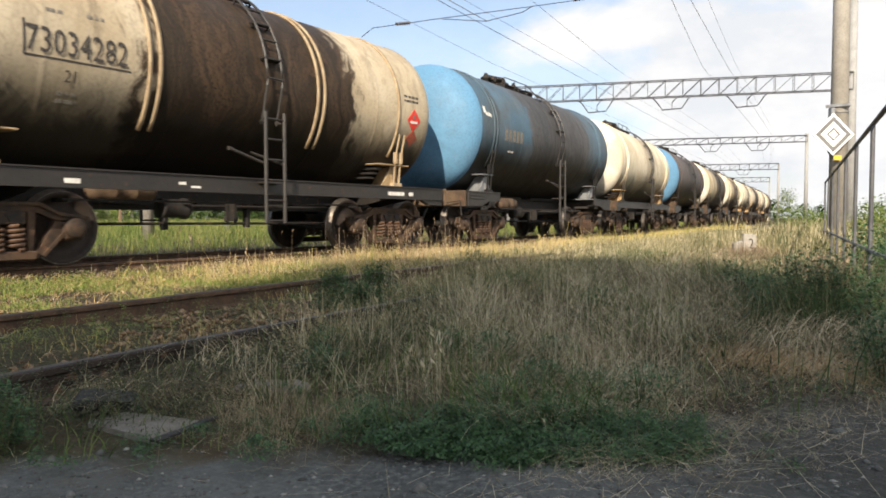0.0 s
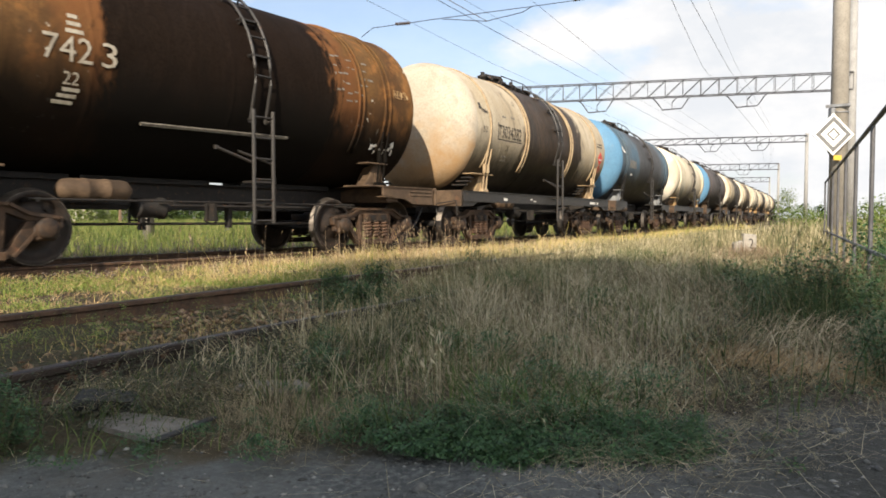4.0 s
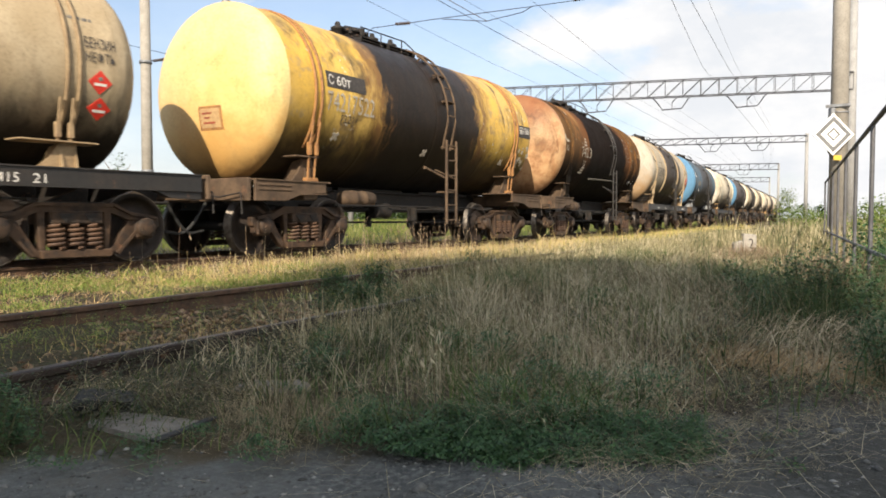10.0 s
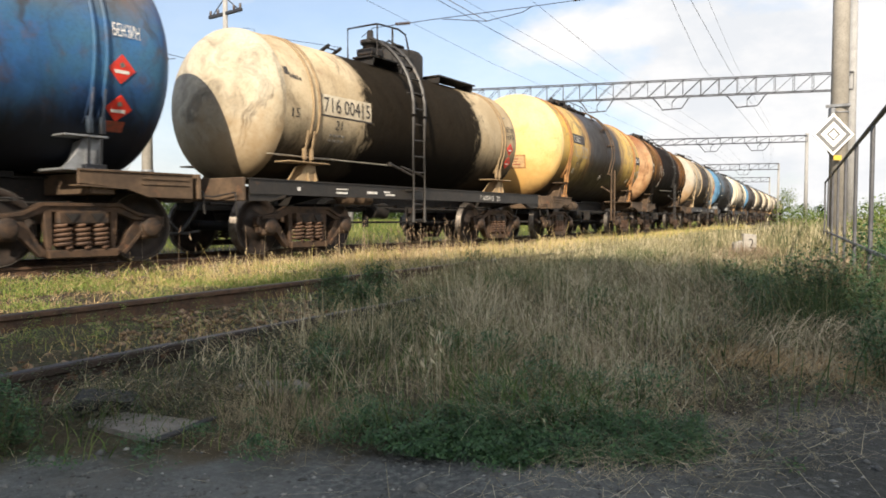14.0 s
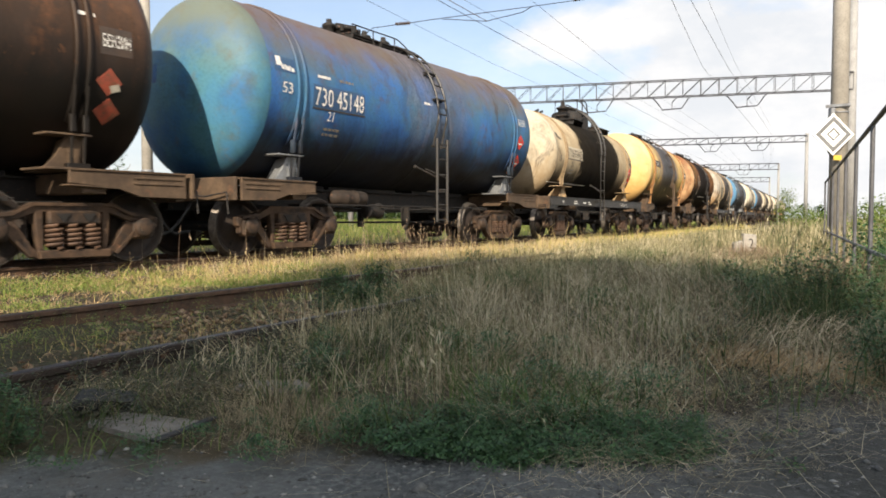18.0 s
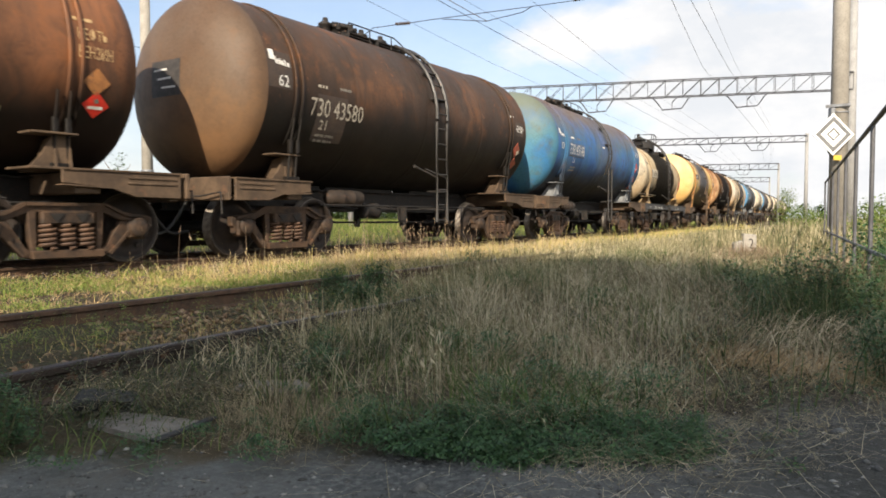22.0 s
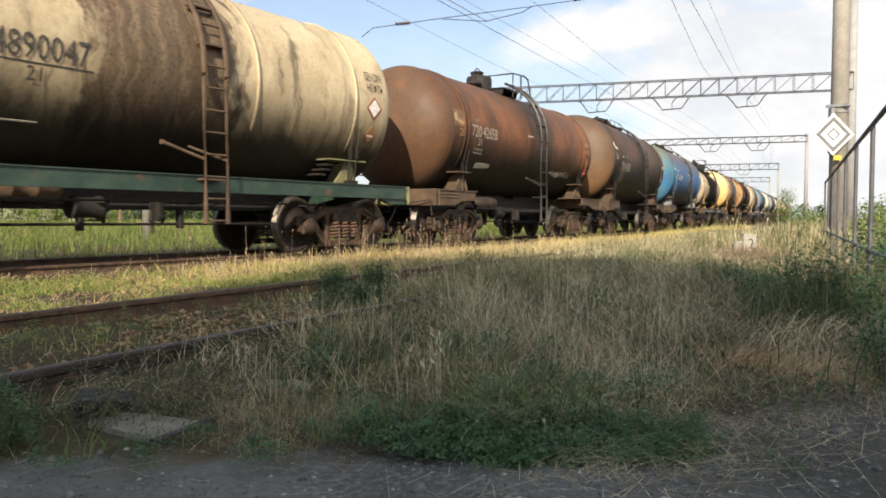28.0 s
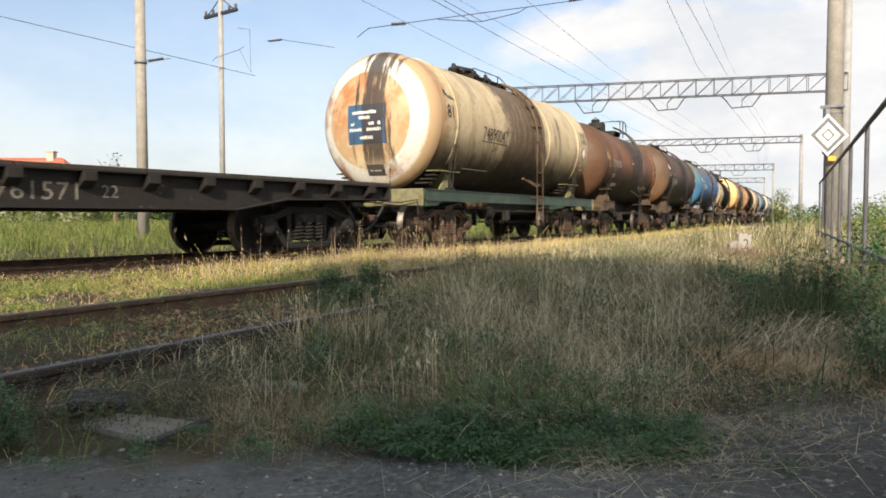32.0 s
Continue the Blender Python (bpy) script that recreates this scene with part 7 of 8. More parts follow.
LITTER = spot(26.3, 4.1)


def undergrowth():
    """Leafy ground weeds along the path, plants along the near siding rail, matted dead grass."""
    sid = np.vectorize(siding_lat)
    pieces = []
    for k in range(820):
        a = rng.uniform(-8.5, 19.5)
        d = rng.uniform(2.2, 3.3)
        x, y = spot(a, d)
        into = float(path_side(x, y)) - 2.4
        if -0.02 < into < 0.55 - 0.02 * abs(a - 5) and rng.uniform() < (0.95 - 0.9 * max(0.0, into - 0.25)) * min(1.0, 0.3 + 1.7 * float(clump(np.array([x]), np.array([y]), 1.6, 1.0)[0])):
            pieces.append(leaf_mesh(x, y, 170, rng.uniform(0.05, 0.14), rng.uniform(0.03, 0.13) * min(1.0, 0.4 + into * 2.5), 0.0125))
    for k in range(45):
        x, y = spot(rng.uniform(-31, -4), rng.uniform(2.35, 3.3))
        if path_side(x, y) > 2.15 and math.hypot(x + 2.6, y - 1.58) > 0.36:
            pieces.append(leaf_mesh(x, y, 90, rng.uniform(0.04, 0.10), rng.uniform(0.02, 0.06), 0.014))
    for k in range(130):
        x, y = spot(rng.uniform(17, 31.5), rng.uniform(3.0, 6.0))
        if path_side(x, y) > 2.35 and math.hypot(x - LITTER[0], y - LITTER[1]) > 0.5:
            pieces.append(leaf_mesh(x, y, 90, rng.uniform(0.05, 0.13), rng.uniform(0.03, 0.13), 0.015))
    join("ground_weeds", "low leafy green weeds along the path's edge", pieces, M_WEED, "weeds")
    flat = []
    for k in range(60):
        x, y = spot(rng.uniform(4, 27), rng.uniform(2.4, 3.6))
        if 2.05 < path_side(x, y) < 2.6:
            flat.append(leaf_mesh(x, y, 60, rng.uniform(0.05, 0.11), rng.uniform(0.02, 0.05), 0.016))
    join("path_weeds", "flat green weeds at the path's edge", flat, M_WEED, "weeds")
    # lit leafy plants in the verge
    lit = []
    for k in range(150):
        s = rng.uniform(-1.5, 13.0)
        x, y = track(s, 1.5 + (siding_lat(s) - 2.6) * rng.uniform(0, 1))[:2]
        if clump(np.array([x]), np.array([y]), 0.8, 3.0)[0] > 0.4:
            lit.append(leaf_mesh(x, y, 110, rng.uniform(0.10, 0.28), rng.uniform(0.06, 0.2), 0.024))
    for k in range(140):
        s = rng.uniform(-2.5, 6.0)
        x, y = track(s, siding_lat(s) + rng.uniform(-0.66, 0.3))[:2]
        lit.append(leaf_mesh(x, y, 90, rng.uniform(0.05, 0.15), rng.uniform(0.06, 0.24), 0.015))
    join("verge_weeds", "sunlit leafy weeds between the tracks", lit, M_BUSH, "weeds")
    # along the near rail of the siding, and in the four-foot
    pieces, bl = [], []
    for k in range(760):
        s = rng.uniform(-2.8, 6.0)
        x, y = track(s, siding_lat(s) + rng.uniform(0.9, 1.75))[:2]
        if path_side(x, y) > 2.4:
            pieces.append(leaf_mesh(x, y, 90, rng.uniform(0.05, 0.15), rng.uniform(0.05, 0.26), 0.0135))
    for k in range(330):
        s = rng.uniform(-2.5, 9.0)
        x, y = track(s, siding_lat(s) + rng.uniform(-0.68, 0.68))[:2]
        pieces.append(leaf_mesh(x, y, 80, rng.uniform(0.05, 0.15), rng.uniform(0.04, 0.2), 0.015))
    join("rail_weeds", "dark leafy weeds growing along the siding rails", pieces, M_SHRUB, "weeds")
    m = 9000
    ss = 3.1 + 9.0 * rng.uniform(0, 1, m) ** 1.3
    x, y = track_xy(ss, sid(ss) + 0.95 + rng.normal(0, 0.2, m))
    join("rail_grass", "rough dark grass hiding the near siding rail", [blades(x, y, height_at(x, y), rng.uniform(0.1, 0.36, m) * np.clip((ss - 2.6) / 2.2, 0.2, 1), 0.0007 + 0.00022 * np.hypot(x, y), np.abs(rng.normal(0.7, 0.5, m)), None, 1.2)], M_TUFT)
    # matted dead grass, lying flat in swirls
    x, y, r = scatter(115000, 2.2, 13, 0.80, 1.15)
    lat, s = lat_of(x, y)
    near = lat - sid(s)
    k = (path_side(x, y) > 2.55 + 0.4 * clump(x, y, 1.7, 3)) & (near > 0.92) & (rng.uniform(0, 1, len(x)) < (clump(x, y, 1.4, 13.0) ** 1.6 + 0.06) * side_fade(x, y))
    x, y, r = x[k], y[k], r[k]
    m = len(x)
    turn = 6.0 * np.sin(x * 1.1 + 0.4) + 4.0 * np.cos(y * 1.3 + 1.0) + rng.normal(0, 0.85, m)
    join("matted_grass", "matted dead grass lying in swirls", [blades(x, y, height_at(x, y) + rng.uniform(0, 0.22, m) * np.clip((r - 2.2) / 3, 0.15, 1) * side_fade(x, y), rng.uniform(0.06, 0.22, m), 0.0009 + 0.00025 * r, rng.uniform(0.9, 2.2, m), turn)], M_MAT)
    # warm litter at the path's end; its colour also stands for a sun patch
    cx, cy = LITTER
    m = 3200
    x, y = cx + rng.normal(0, 0.24, m), cy + rng.normal(0, 0.26, m)
    join("brown_litter", "warm brown dry litter by the fence, coloured as if sunlit", [blades(x, y, height_at(x, y) + 0.004, rng.uniform(0.03, 0.1, m), np.full(m, 0.0022), rng.uniform(1.2, 2.6, m))], M_LITTER, "litter")
    # ragged tall straws in bunches
    bunch = []
    for k in range(120):
        a, d = rng.uniform(-15, 19), 3.0 + 7.0 * rng.uniform() ** 1.3
        cx, cy = spot(a, d)
        la, ss = lat_of(np.array([cx]), np.array([cy]))
        if la[0] - siding_lat(float(ss[0])) < 1.05 or path_side(cx, cy) < 2.9:
            continue
        m = int(rng.integers(8, 34))
        x, y = cx + rng.normal(0, 0.06, m), cy + rng.normal(0, 0.06, m)
        bunch.append(blades(x, y, height_at(x, y), rng.uniform(0.2, 0.5, m) * min(1.0, (d - 1.6) / 2.8), np.full(m, 0.0009 + 0.0002 * d), np.abs(rng.normal(0.5, 0.4, m)), None, 1.2))
        t = rng.uniform(0, 1, m) < 0.3
    join("straw_bunches", "bunches of tall bleached straw in the grass", bunch, M_PALE)
    # a few loose stones on the path
    for px, d, sz in ((-20.4, 1.93, 0.032), (-18.9, 2.0, 0.018), (-3.5, 1.9, 0.016), (-12.0, 1.85, 0.014), (9.0, 1.95, 0.02), (-26.0, 2.05, 0.02), (17.0, 2.05, 0.014)):
        x, y = spot(px, d)
        t = thing("stone", "small pale stone lying on the path", "stone", "loose stones", at=pose(x, y, float(height_at(np.array([x]), np.array([y]))[0]), 0, 0, px * 9))

        def lump(bm):
            bmesh.ops.create_icosphere(bm, subdivisions=2, radius=sz)
            for v in bm.verts:
                k = 1 + 0.25 * math.sin(v.co.x * 90 + px) * math.cos(v.co.y * 110) + 0.12 * math.sin(v.co.z * 200)
                v.co = Vector((v.co.x * k * 1.25, v.co.y * k * 0.9, v.co.z * k * 0.6 + sz * 0.3))
        part("lump", lump, M_CONC, t)


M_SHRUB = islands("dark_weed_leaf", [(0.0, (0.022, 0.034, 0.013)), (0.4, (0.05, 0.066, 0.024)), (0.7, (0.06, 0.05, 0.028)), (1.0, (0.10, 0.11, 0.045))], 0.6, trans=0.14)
M_MAT = islands("matted_straw", [(0.0, (0.055, 0.05, 0.027)), (0.35, (0.18, 0.15, 0.085)), (0.65, (0.38, 0.32, 0.205)), (1.0, (0.66, 0.57, 0.39))], 0.8, trans=0.15, patch_size=0.7)
M_TUFT = islands("tuft_grass", [(0.0, (0.055, 0.09, 0.035)), (0.35, (0.11, 0.16, 0.06)), (0.6, (0.07, 0.11, 0.045)), (0.85, (0.19, 0.19, 0.085)), (1.0, (0.36, 0.31, 0.18))], 0.65, trans=0.18)
M_PALE = islands("pale_straw", [(0.0, (0.28, 0.24, 0.15)), (0.5, (0.46, 0.41, 0.27)), (1.0, (0.62, 0.56, 0.4))], 0.8, trans=0.15)
tufts()
undergrowth()


# ---- poles, portals and wires of the overhead line ----
def seen_at(px, py, depth):
    """A point depth metres ahead along a sight line: px across, py down, on a plane 1568 wide and 882 high."""
    k = math.tan(radians(61.9 / 2)) / 784
    d = Matrix.Rotation(radians(YAW), 3, "Z") @ (Matrix.Rotation(radians(90 + PITCH), 3, "X") @ Vector(((px - 784) * k, (441 - py) * k, -1.0)))
    return Vector((0, 0, CAM_Z)) + d * depth


def pole(name, label, base, height, r0, r1, material, seg=20):
    t = thing(name, label, "pole", "poles of the overhead line", at=(base[0], base[1], 0))
    part("shaft", lambda bm: bm_lathe(bm, [(-0.3, 0), (-0.3, r0), (height, r1), (height, 0)], seg, "z"), material, t)
    return t


def truss(bm, a, b, up, n, wide=0.35, r=0.04):
    """A boxed lattice girder from a to b, up metres deep."""
    a, b = Vector(a), Vector(b)
    d = (b - a).normalized()
    side = d.cross(Vector((0, 0, 1))).normalized() * wide / 2
    for sg in (-1, 1):
        for z in (0, up):
            bm_tube(bm, [a + side * sg + Vector((0, 0, z)), b + side * sg + Vector((0, 0, z))], r, 4)
        for k in range(n + 1):
            p = a.lerp(b, k / n) + side * sg
            bm_tube(bm, [p, p + Vector((0, 0, up))], r * 0.55, 4)
            if k < n:
                q = a.lerp(b, (k + 1) / n) + side * sg
                bm_tube(bm, [p, q + Vector((0, 0, up))], r * 0.55, 4)
    for k in range(n + 1):
        p = a.lerp(b, k / n)
        for z in (0, up):
            bm_tube(bm, [p - side + Vector((0, 0, z)), p + side + Vector((0, 0, z))], r * 0.5, 4)


def hanger(bm, p, w=1.2, drop=0.75):
    """The bent bracket that carries the wires under a girder."""
    d = Vector((1, 0, 0))
    p = Vector(p)
    bm_tube(bm, [p - d * w, p - d * w * 0.8 - Vector((0, 0, 0.25)), p - d * w * 0.5 - Vector((0, 0, drop)), p + d * w * 0.5 - Vector((0, 0, drop)), p + d * w * 0.8 - Vector((0, 0, 0.25)), p + d * w], 0.04, 4)
    bm_tube(bm, [p - Vector((0, 0, drop)), p - Vector((0, 0, drop * 0.45)), p + d * w * 0.3], 0.035, 4)


def portal(depth, right_px, right_py, left_px, left_py, deep, n, r, mast_r=0.19, mast_top=9.0, hangers=()):
    """A girder across the tracks on two masts. py: the lower chord."""
    b = seen_at(right_px, right_py, depth)
    a = seen_at(left_px, left_py, depth + (right_px - left_px) * 0.0085 * depth / 40)
    a.z = b.z
    t = thing("catenary_portal", "grey steel lattice girder over the tracks on a mast", "portal", "portals over the tracks", at=(b.x, b.y, 0))
    o = Vector((b.x, b.y, 0))
    part("girder", lambda bm: truss(bm, a - o, b - o, deep, n, 0.5, r), M_STEEL, t)
    part("mast", lambda bm: bm_lathe(bm, [(-0.3, 0), (-0.3, mast_r), (mast_top, mast_r * 0.8), (mast_top, 0)], 16, "z", (0.0, 0)), M_CONC_G, t)
    part("mast", lambda bm: bm_lathe(bm, [(-0.3, 0), (-0.3, 0.2), (a.z + deep + 0.4, 0.15), (a.z + deep + 0.4, 0)], 16, "z", (a.x - b.x, a.y - b.y)), M_CONC_G, t)
    for f in hangers:
        p = a.lerp(b, f) - o
        part("bracket", lambda bm: hanger(bm, p), M_STEEL, t)
    return a, b


P1 = portal(43.0, 1508, 159, 620, 204, 1.0, 30, 0.033, 0.27, 14.0, hangers=(0.818, 0.68, 0.535))
P2 = portal(72.0, 1428, 251, 900, 272, 0.6, 26, 0.036, hangers=(0.85, 0.7, 0.5))
P3 = portal(112.0, 1378, 300, 1080, 310, 0.9, 18, 0.05, hangers=(0.8, 0.5))
P4 = portal(150.0, 1362, 322, 1150, 330, 0.9, 14, 0.05)

# thick pole with clamps and the diamond sign
pb = seen_at(1481, 400, 17.0)
big = pole("concrete_pole", "tall pale concrete pole with steel clamps", (pb.x, pb.y), 11.0, 0.20, 0.155, M_CONC, 28)
zc = seen_at(1486, 190, 17.0).z
part("clamp", lambda bm: (bm_lathe(bm, [(zc - 0.03, 0.16), (zc - 0.03, 0.205), (zc + 0.02, 0.205), (zc + 0.02, 0.16)], 24, "z"), bm_box(bm, (-0.25, -0.22, zc - 0.04), (0.25, -0.18, zc + 0.03), 0.01)), M_GALV, big)
part("clamp", lambda bm: bm_lathe(bm, [(zc - 0.16, 0.16), (zc - 0.16, 0.2), (zc - 0.13, 0.2), (zc - 0.13, 0.16)], 24, "z"), M_GALV, big)


def sign_board(bm, a, t0, t1):
    bm_prism(bm, [(0, -a), (a, 0), (0, a), (-a, 0)], t0, t1, "y", 0.004)


def sign_ring(bm, a, b, t):
    for k in range(4):
        c0, s0 = math.cos(k * math.pi / 2), math.sin(k * math.pi / 2)
        c1, s1 = math.cos((k + 1) * math.pi / 2), math.sin((k + 1) * math.pi / 2)
        bm_prism(bm, [(a * c0, a * s0), (a * c1, a * s1), (b * c1, b * s1), (b * c0, b * s0)], t, t + 0.004, "y")


sp = seen_at(1475, 238, 16.6)
sg = thing("diamond_sign", "white diamond signal board with dark grey rings", "sign", at=pose(sp.x, sp.y, sp.z, 0, 0, YAW))
part("board", lambda bm: sign_board(bm, 0.475, 0.0, 0.02), M_SIGN, sg)
part("outer_ring", lambda bm: sign_ring(bm, 0.40, 0.29, -0.006), M_SIGNGREY, sg)
part("inner_ring", lambda bm: sign_ring(bm, 0.155, 0.105, -0.006), M_SIGNGREY, sg)
part("bracket", lambda bm: bm_box(bm, (-0.05, 0.02, -0.42), (0.05, 0.16, 0.6), 0.01), M_GALV, sg)
yp = seen_at(1487, 274, 16.75)
part("tag", lambda bm: bm_box(bm, (yp.x - sp.x - 0.09, 0.0, -0.58), (yp.x - sp.x + 0.09, 0.02, -0.47), 0.005), M_YELLOW, sg, "small yellow tag")

# poles beyond the train
lp = seen_at(261, 300, 26.0)
l1 = pole("concrete_pole", "pale concrete pole beyond the tracks", (lp.x, lp.y), 9.2, 0.2, 0.165, M_CONC, 24)
for zz in (9.0, 8.55, 6.2, 2.4):
    part("collar", lambda bm: bm_lathe(bm, [(zz - 0.05, 0.15), (zz - 0.05, 0.215), (zz + 0.05, 0.215), (zz + 0.05, 0.15)], 20, "z"), M_GALV, l1)
lq = seen_at(402, 300, 38.0)
l2 = pole("steel_pole", "slim grey steel pole with a cross arm", (lq.x, lq.y), 12.2, 0.15, 0.12, M_CONC_G, 18)
part("cross_arm", lambda bm: (bm_box(bm, (-1.3, -0.08, 11.1), (1.3, 0.08, 11.25), 0.01), bm_tube(bm, [(-1.1, 0, 11.2), (0, 0, 12.0), (1.1, 0, 11.2)], 0.03, 5)), M_WIRE, l2)
for q in (-1.2, -0.6, 0.7, 1.2):
    part("insulator", lambda bm: bm_lathe(bm, [(11.25, 0.03), (11.3, 0.09), (11.34, 0.04), (11.38, 0.09), (11.42, 0.04), (11.46, 0.08), (11.5, 0.02), (11.52, 0)], 12, "z", (q, 0)), M_INSUL, l2)


def wire(name, label, pts, r=0.012, sag=0.0, group="overhead wires"):
    out = []
    pts = [Vector(p) for p in pts]
    for p, q in zip(pts, pts[1:]):
        for i in range(8):
            t = i / 8
            v = p.lerp(q, t)
            v.z -= sag * 4 * t * (1 - t)
            out.append(v)
    out.append(pts[-1])
    bm = bmesh.new()
    bm_tube(bm, out, r, 5)
    me = bpy.data.meshes.new(name)
    bm.to_mesh(me)
    bm.free()
    me.materials.append(M_WIRE)
    ob = new(name, me)
    return tagged(ob, label, "wire", group)


def view_wire(a, b, r=0.014, sag=0.0, name="overhead_wire", label="thin dark overhead wire above the tracks"):
    return wire(name, label, [seen_at(*a), seen_at(*b)], r, sag)


# contact and carrying wires, from portal to portal (across, up, depth)
FAR = {965: ((1215, 240), (1302, 298)), 870: ((1165, 244), (1276, 300)), 1243: ((1345, 240), (1354, 297)), 1290: ((1366, 240), (1362, 297)), 1300: ((1372, 238), (1364, 296)), 1090: ((1270, 240), (1320, 298)), 1010: ((1238, 238), (1310, 297))}
for near_end, hung, thick in (((752, -12, 21), (965, 104), 0.018), ((640, -4, 24), (870, 112), 0.012), ((1185, -8, 24), (1243, 118), 0.015), ((1218, -8, 24), (1290, 122), 0.015), ((1250, -8, 24), (1300, 110), 0.009),
                             ((930, -8, 24), (1090, 122), 0.011), ((800, -12, 22), (1010, 106), 0.010)):
    (a2, b2), (a3, b3) = FAR[hung[0]]
    wire("overhead_wire", "thin dark overhead wire above the tracks", [seen_at(*near_end), seen_at(*hung, 43.0), seen_at(a2, b2, 72.0), seen_at(a3, b3, 112.0)], thick * 0.6)
view_wire((-40, 18, 30), (460, 134, 39), 0.014)


def steady_arm(pts, insul, depth, label="bracket arm with an insulator on the overhead line"):
    """A bent rod with an insulator string, that holds a wire sideways."""
    p = [seen_at(a, b, depth) for a, b in pts]
    o = p[0]
    t = thing("steady_arm", label, "bracket", "wire brackets", at=tuple(o))
    part("rod", lambda bm: bm_tube(bm, [q - o for q in p], 0.013, 5), M_WIRE, t)
    if insul:
        a, b = seen_at(*insul[0], depth) - o, seen_at(*insul[1], depth) - o

        def string(bm):
            n = 13
            bm_tube(bm, [a.lerp(b, i / n) for i in range(n + 1)], [0.03 if i % 2 else 0.065 for i in range(n + 1)], 10)
        part("insulator", string, M_INSUL, t)
    return t


steady_arm([(640, 66), (660, 50), (780, 33), (940, 12), (1040, -2)], ((700, 43), (726, 41)), 24.0)
steady_arm([(782, 34), (860, 38), (925, 22), (942, 11)], ((1015, 0), (1038, -4)), 23.0)
steady_arm([(862, 38), (790, -2)], None, 22.0)
steady_arm([(480, 73), (505, 70), (600, 84)], ((484, 73), (506, 70)), 36.0)
steady_arm([(385, 108), (390, 102), (432, 88), (440, 82)], None, 37.0)
steady_arm([(262, 108), (310, 104)], ((272, 108), (298, 104)), 26.0)
steady_arm([(430, 50), (450, 52), (452, 128), (432, 88)], None, 38.0)

# ---- railing on the right ----
rail_t = thing("metal_fence", "grey steel pipe fence running along the line", "fence")
f0, f1 = seen_at(1568, 300, 4.93), seen_at(1462, 300, 15.1)
TOPZ = 1.5


def fence_at(t, z):
    return (f0[0] + (f1[0] - f0[0]) * t, f0[1] + (f1[1] - f0[1]) * t, z)


part("top_rail", lambda bm: bm_tube(bm, [fence_at(-0.25, TOPZ), fence_at(1.03, TOPZ)], 0.018, 10), M_STEEL, rail_t)
part("low_rail", lambda bm: bm_tube(bm, [fence_at(-0.25, 0.5), fence_at(1.03, 0.5)], 0.016, 8), M_STEEL, rail_t)
for k in range(8):
    t = -0.065 + 0.155 * k
    part("post", lambda bm: bm_tube(bm, [fence_at(t, -0.2), fence_at(t, TOPZ)], 0.018, 10), M_STEEL, rail_t)

# white marker stone
ws = seen_at(1325, 424, 13.0)
mk = thing("marker_stone", "small white painted marker block in the grass", "marker", at=pose(ws.x, ws.y, 0, 0, 0, 30) @ Matrix.Diagonal((0.8, 0.8, 1.12, 1)))
part("block", lambda bm: bm_prism(bm, [(-0.13, -0.1), (0.15, -0.1), (0.14, 0.42), (-0.14, 0.44)], -0.10, 0.10, "y", 0.015), M_CONC, mk)
part("low_block", lambda bm: bm_prism(bm, [(-0.30, -0.1), (-0.14, -0.1), (-0.14, 0.33), (-0.34, 0.29)], -0.09, 0.09, "y", 0.015), M_CONC, mk)
co, faces = text_mesh("2", 0.16, 0.11)
me = bpy.data.meshes.new("numeral")
me.from_pydata([(-0.03 + a, -0.104, 0.2 + b) for a, b, _ in co.tolist()], [], faces)
child("numeral", me, M_INK, mk)

M_SLAB = plain("dusty_slab_concrete", (0.21, 0.195, 0.17), (0.15, 0.14, 0.12), 0.95, scale=9, bump=0.4)
# concrete slab with a black strip, by the path
sl = thing("concrete_slab", "old grey concrete slab lying on the path's edge", "slab", at=pose(-2.525, 1.50, -0.016, 0, 0, 0))
part("slab", lambda bm: bm_prism(bm, [(-0.175, -0.115), (0.06, -0.10), (0.203, -0.084), (0.185, 0.05), (0.165, 0.156), (-0.03, 0.10), (-0.195, 0.05)], -0.03, 0.018, "z", 0.008), M_SLAB, sl)
st = thing("rubber_strip", "torn black rubber strip beside the slab", "strip", at=pose(-2.30, 1.525, 0.003, 4, 0, 8))
part("strip", lambda bm: bm_prism(bm, [(-0.018, -0.13), (0.016, -0.12), (0.03, 0.02), (0.02, 0.15), (-0.006, 0.13), (0.004, 0.0)], 0.0, 0.012, "z", 0.003), M_RUBBER, st)
st2 = thing("rubber_strip", "flat black rubber scrap on the soil", "strip", at=pose(-2.83, 1.53, 0.012, 12, 8, 60))
part("strip", lambda bm: bm_prism(bm, [(-0.12, -0.07), (0.05, -0.05), (0.13, -0.06), (0.12, 0.05), (0.02, 0.07), (-0.1, 0.06)], 0.0, 0.045, "z", 0.01), M_RUBBER, st2)
for sx, sy, turn, a, b, lab in ((-2.57, 2.17, 40, 0.17, 0.10, "flat pale stone half buried in straw"), (-4.10, 1.90, 35, 0.30, 0.15, "broken pale concrete piece between the siding rails")):
    fl = thing("flat_stone", lab, "stone", "flat stones", at=pose(sx, sy, 0.0, 0, 2, turn))
    part("block", lambda bm: bm_prism(bm, [(-a, -b * 0.8), (a * 0.7, -b), (a, b * 0.2), (a * 0.6, b), (-a * 0.8, b * 0.7)], -0.04, 0.02, "z", 0.012), M_SLAB, fl)

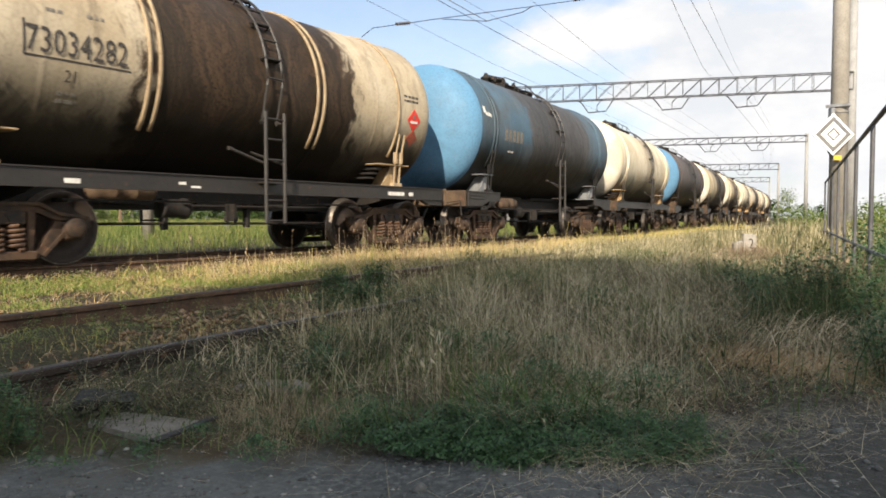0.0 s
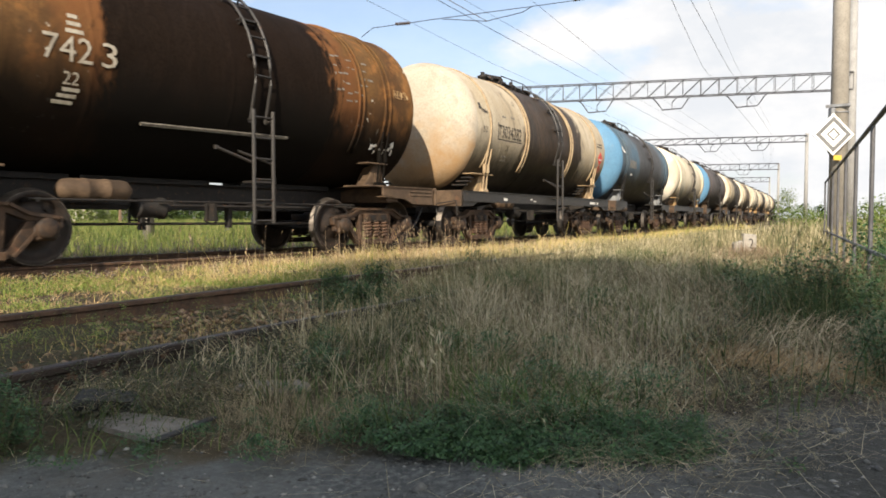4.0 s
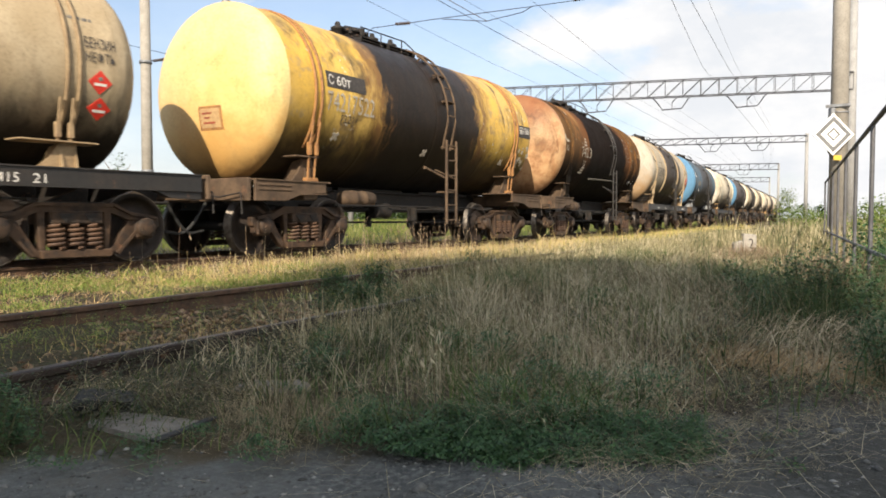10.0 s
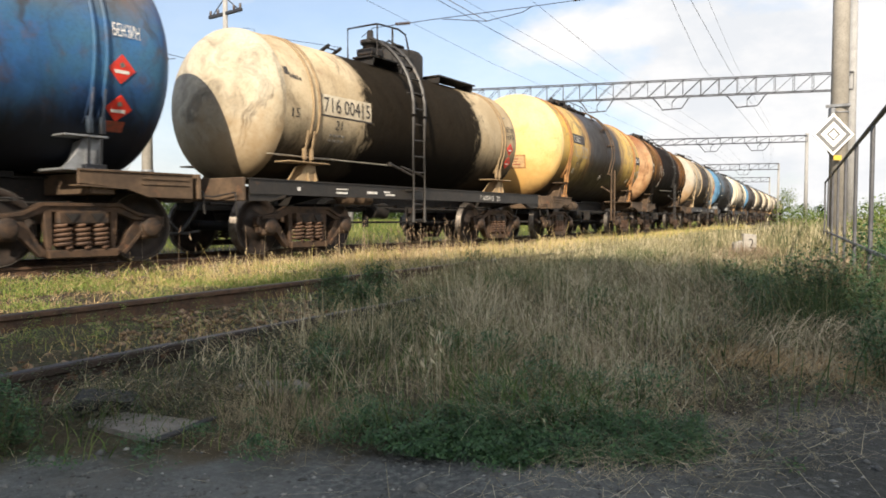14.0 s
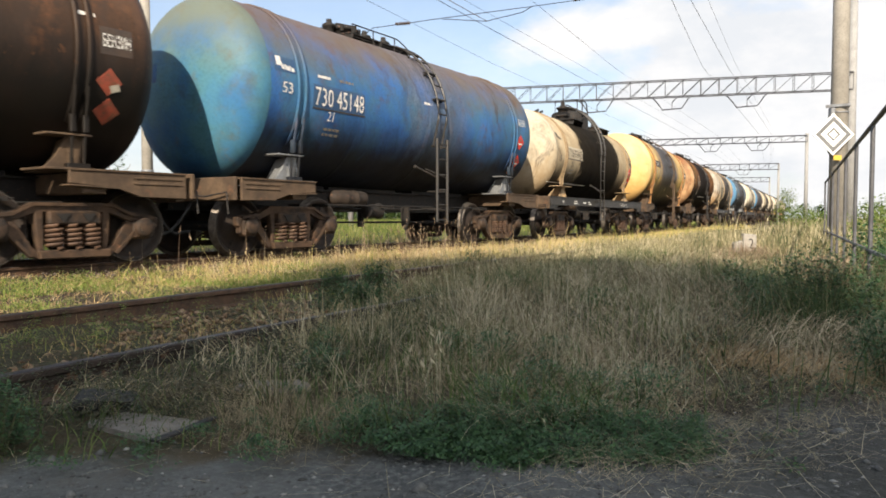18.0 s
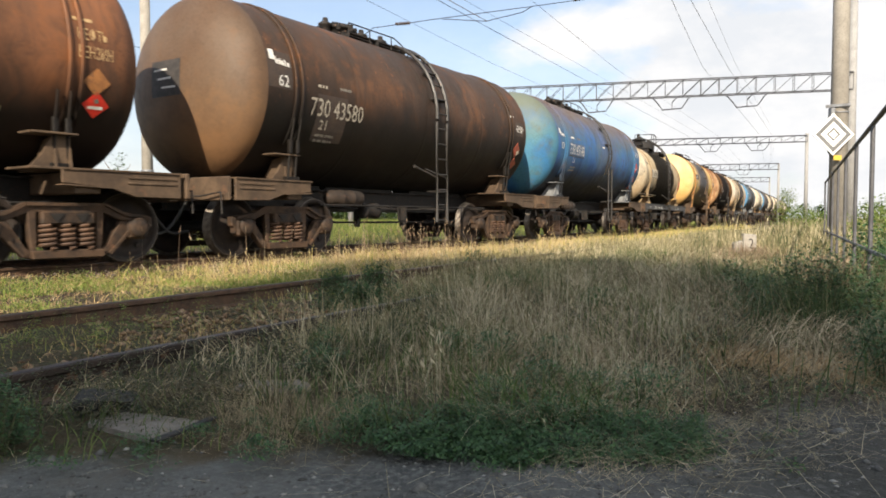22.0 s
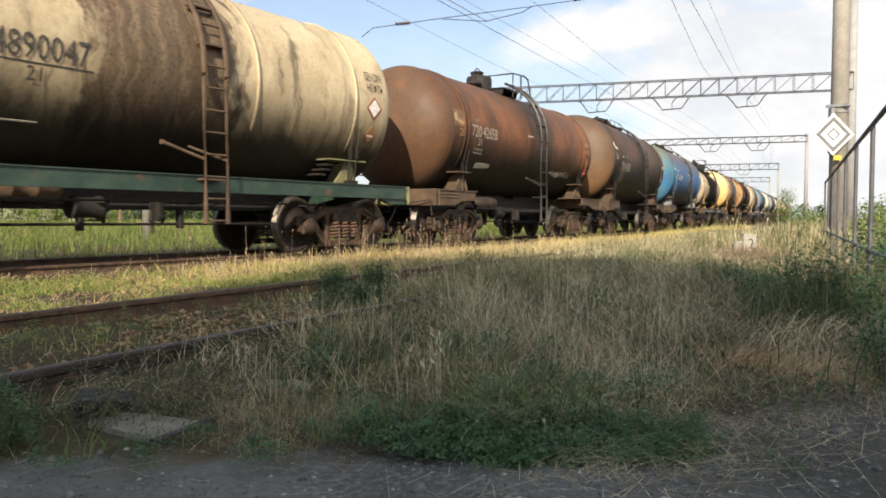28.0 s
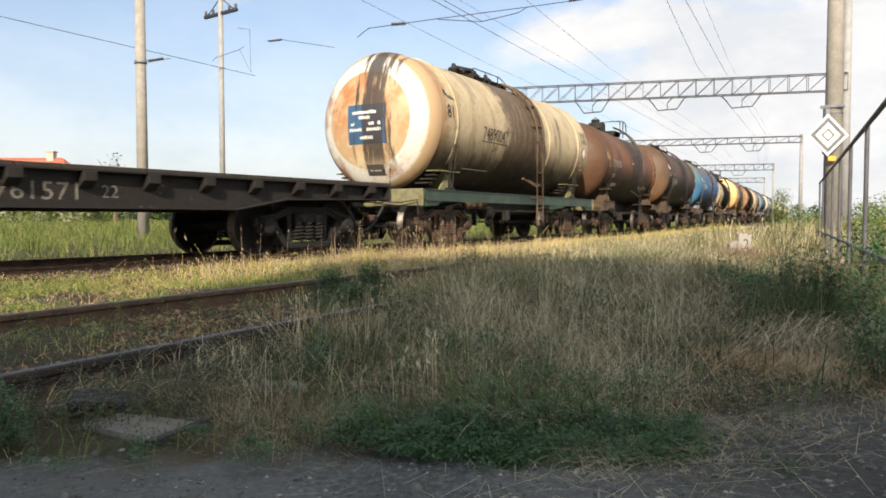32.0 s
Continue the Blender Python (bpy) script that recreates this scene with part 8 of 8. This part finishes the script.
# ---- low house with a red roof, far beyond the train ----
M_TILE = plain("red_roof_tile", (0.42, 0.13, 0.075), (0.33, 0.10, 0.06), 0.8, scale=2)
M_WALL = plain("pale_plaster", (0.42, 0.39, 0.33), (0.36, 0.33, 0.27), 0.9, scale=1.2)
M_DARKGLASS = plain("dark_window_glass", (0.03, 0.035, 0.04), (0.04, 0.045, 0.05), 0.15)


def house():
    c = seen_at(20, 384, 85.0)
    t = thing("house", "low pale house with a red hipped roof", "house", at=pose(c.x, c.y, 0, 0, 0, YAW))
    part("wall", lambda bm: bm_box(bm, (-14, -5, 0), (12, 5, 2.15)), M_WALL, t)

    def roof(bm):
        q = [bm.verts.new(p) for p in ((-14.5, -5.5, 2.1), (12.5, -5.5, 2.1), (12.5, 5.5, 2.1), (-14.5, 5.5, 2.1), (-9.0, 0, 7.7), (6.6, 0, 7.7))]
        for f in ((0, 1, 5, 4), (1, 2, 5), (2, 3, 4, 5), (3, 0, 4), (3, 2, 1, 0)):
            bm.faces.new([q[i] for i in f])
    r = part("roof", roof, M_TILE, t)
    for k in range(14):
        f = (k + 0.5) / 14
        part("tile_row", lambda bm: bm_box(bm, (-14.5 + 5.5 * f, -5.56 + 5.5 * f, 2.1 + 5.6 * f), (12.5 - 5.9 * f, -5.40 + 5.5 * f, 2.2 + 5.6 * f)), M_TILE, r)
    part("chimney", lambda bm: (bm_box(bm, (5.0, -0.4, 6.8), (5.8, 0.4, 8.3), 0.02), bm_box(bm, (4.92, -0.48, 8.3), (5.88, 0.48, 8.45), 0.02)), M_WALL, r)
    for x in (-10, -6):
        w = part("window", lambda bm: bm_box(bm, (x, -5.03, 0.8), (x + 1.2, -4.97, 1.8)), M_DARKGLASS, t)
        part("frame", lambda bm: (bm_box(bm, (x - 0.06, -5.06, 0.74), (x, -4.98, 1.86)), bm_box(bm, (x + 1.2, -5.06, 0.74), (x + 1.26, -4.98, 1.86)), bm_box(bm, (x, -5.06, 1.8), (x + 1.2, -4.98, 1.86)), bm_box(bm, (x, -5.06, 0.74), (x + 1.2, -4.98, 0.8))), M_SIGN, w)


house()


def hedge():
    """Scrub in front of the house."""
    pieces = []
    for k in range(34):
        p = seen_at(-120 + k * 10.5 + rng.uniform(-4, 4), 384, 74.0 + rng.uniform(-2, 3))
        pieces.append(leaf_mesh(p.x, p.y, 420, rng.uniform(0.8, 1.4), rng.uniform(1.7, 2.3), 0.32))
    join("scrub", "row of green scrub in front of the house", pieces, M_BUSH, "scrub")


hedge()


def far_tree(turn, dist, height, n, rad):
    x, y = spot(turn, dist)
    t = thing("tree", "small bare-topped tree far beyond the field", "tree", "far trees", at=(x, y, 0))

    def limbs(bm):
        bm_tube(bm, [(0, 0, -0.2), (0.05, 0, height * 0.35), (0, 0.1, height * 0.75)], [0.14, 0.1, 0.04], 7)
        for k in range(8):
            a = k * 2.4
            z = height * (0.35 + 0.05 * k)
            bm_tube(bm, [(0, 0, z), (rad * 0.6 * math.cos(a), rad * 0.6 * math.sin(a), z + height * 0.15), (rad * math.cos(a), rad * math.sin(a), z + height * 0.28)], [0.05, 0.03, 0.012], 5)
    part("trunk", limbs, M_REDSTEM, t)
    v, f = leaf_mesh(0, 0, n, rad, height * 0.65, 0.28)
    v[:, 2] += height * 0.35
    lv = np_mesh("crown", v, f, M_GREENGRASS)
    lv.parent = t


far_tree(-23.6, 60, 5.2, 260, 1.1)
far_tree(-10.0, 120, 5.0, 900, 2.5)

# distant tree belt along the horizon
def belt():
    pieces = []
    for k in range(135):
        a = -60 + k * 1.0
        d = 420 + 60 * math.sin(k * 1.7)
        x, y = spot(a, d)
        pieces.append(leaf_mesh(x, y, 240, 9 + 3 * math.sin(k * 2.3), 7.5 + 2.5 * math.sin(k * 3.1), 2.0))
    for k in range(170):
        x, y = spot(-42 + k * 0.34, 150 + 14 * math.sin(k * 1.9))
        pieces.append(leaf_mesh(x, y, 620, 1.6 + 0.5 * math.sin(k * 2.3), 4.4 + 0.7 * math.sin(k * 0.37) + 0.5 * math.sin(k * 3.1), 0.6))
    join("tree_belt", "hazy belt of trees on the horizon", pieces, M_GREENGRASS, "trees")


belt()

# unseen building added behind the camera to cast shade over the foreground
M_BRICK = plain("grey_render", (0.5, 0.47, 0.42), (0.42, 0.39, 0.34), 0.9, scale=1.0)
shade = thing("shade_building", "narrow plain rendered building, unseen, added behind the camera for its shade", "building", at=pose(-0.15, -5.9, 0, 0, 0, 0))
part("wall", lambda bm: bm_box(bm, (0, -1.6, -0.2), (5.1, 0, 10.0)), M_BRICK, shade)
part("roof", lambda bm: bm_prism(bm, [(-1.7, 9.95), (0.12, 9.95), (0.1, 10.2), (-1.7, 10.2)], -0.1, 5.2, "x"), M_TILE, shade)


# ---- what moves: the whole train, and each wheelset as it rolls ----
def motions():
    times = [i * 1.0 for i in range(33)]
    for (w, s0), sets in zip(WAGONS, WHEELSETS):
        w.scale = (TRAIN_K,) * 3
        walk(w, [(t, on_track(s0 + SPEED * t)) for t in times])
        for ws_ in sets:
            base = ws_.location.copy()
            n = 160
            walk(ws_, [(32.0 * i / n, Matrix.Translation(base) @ Matrix.Rotation(-SPEED * 32.0 * i / n / (0.475 * TRAIN_K), 4, "X")) for i in range(n + 1)])


motions()
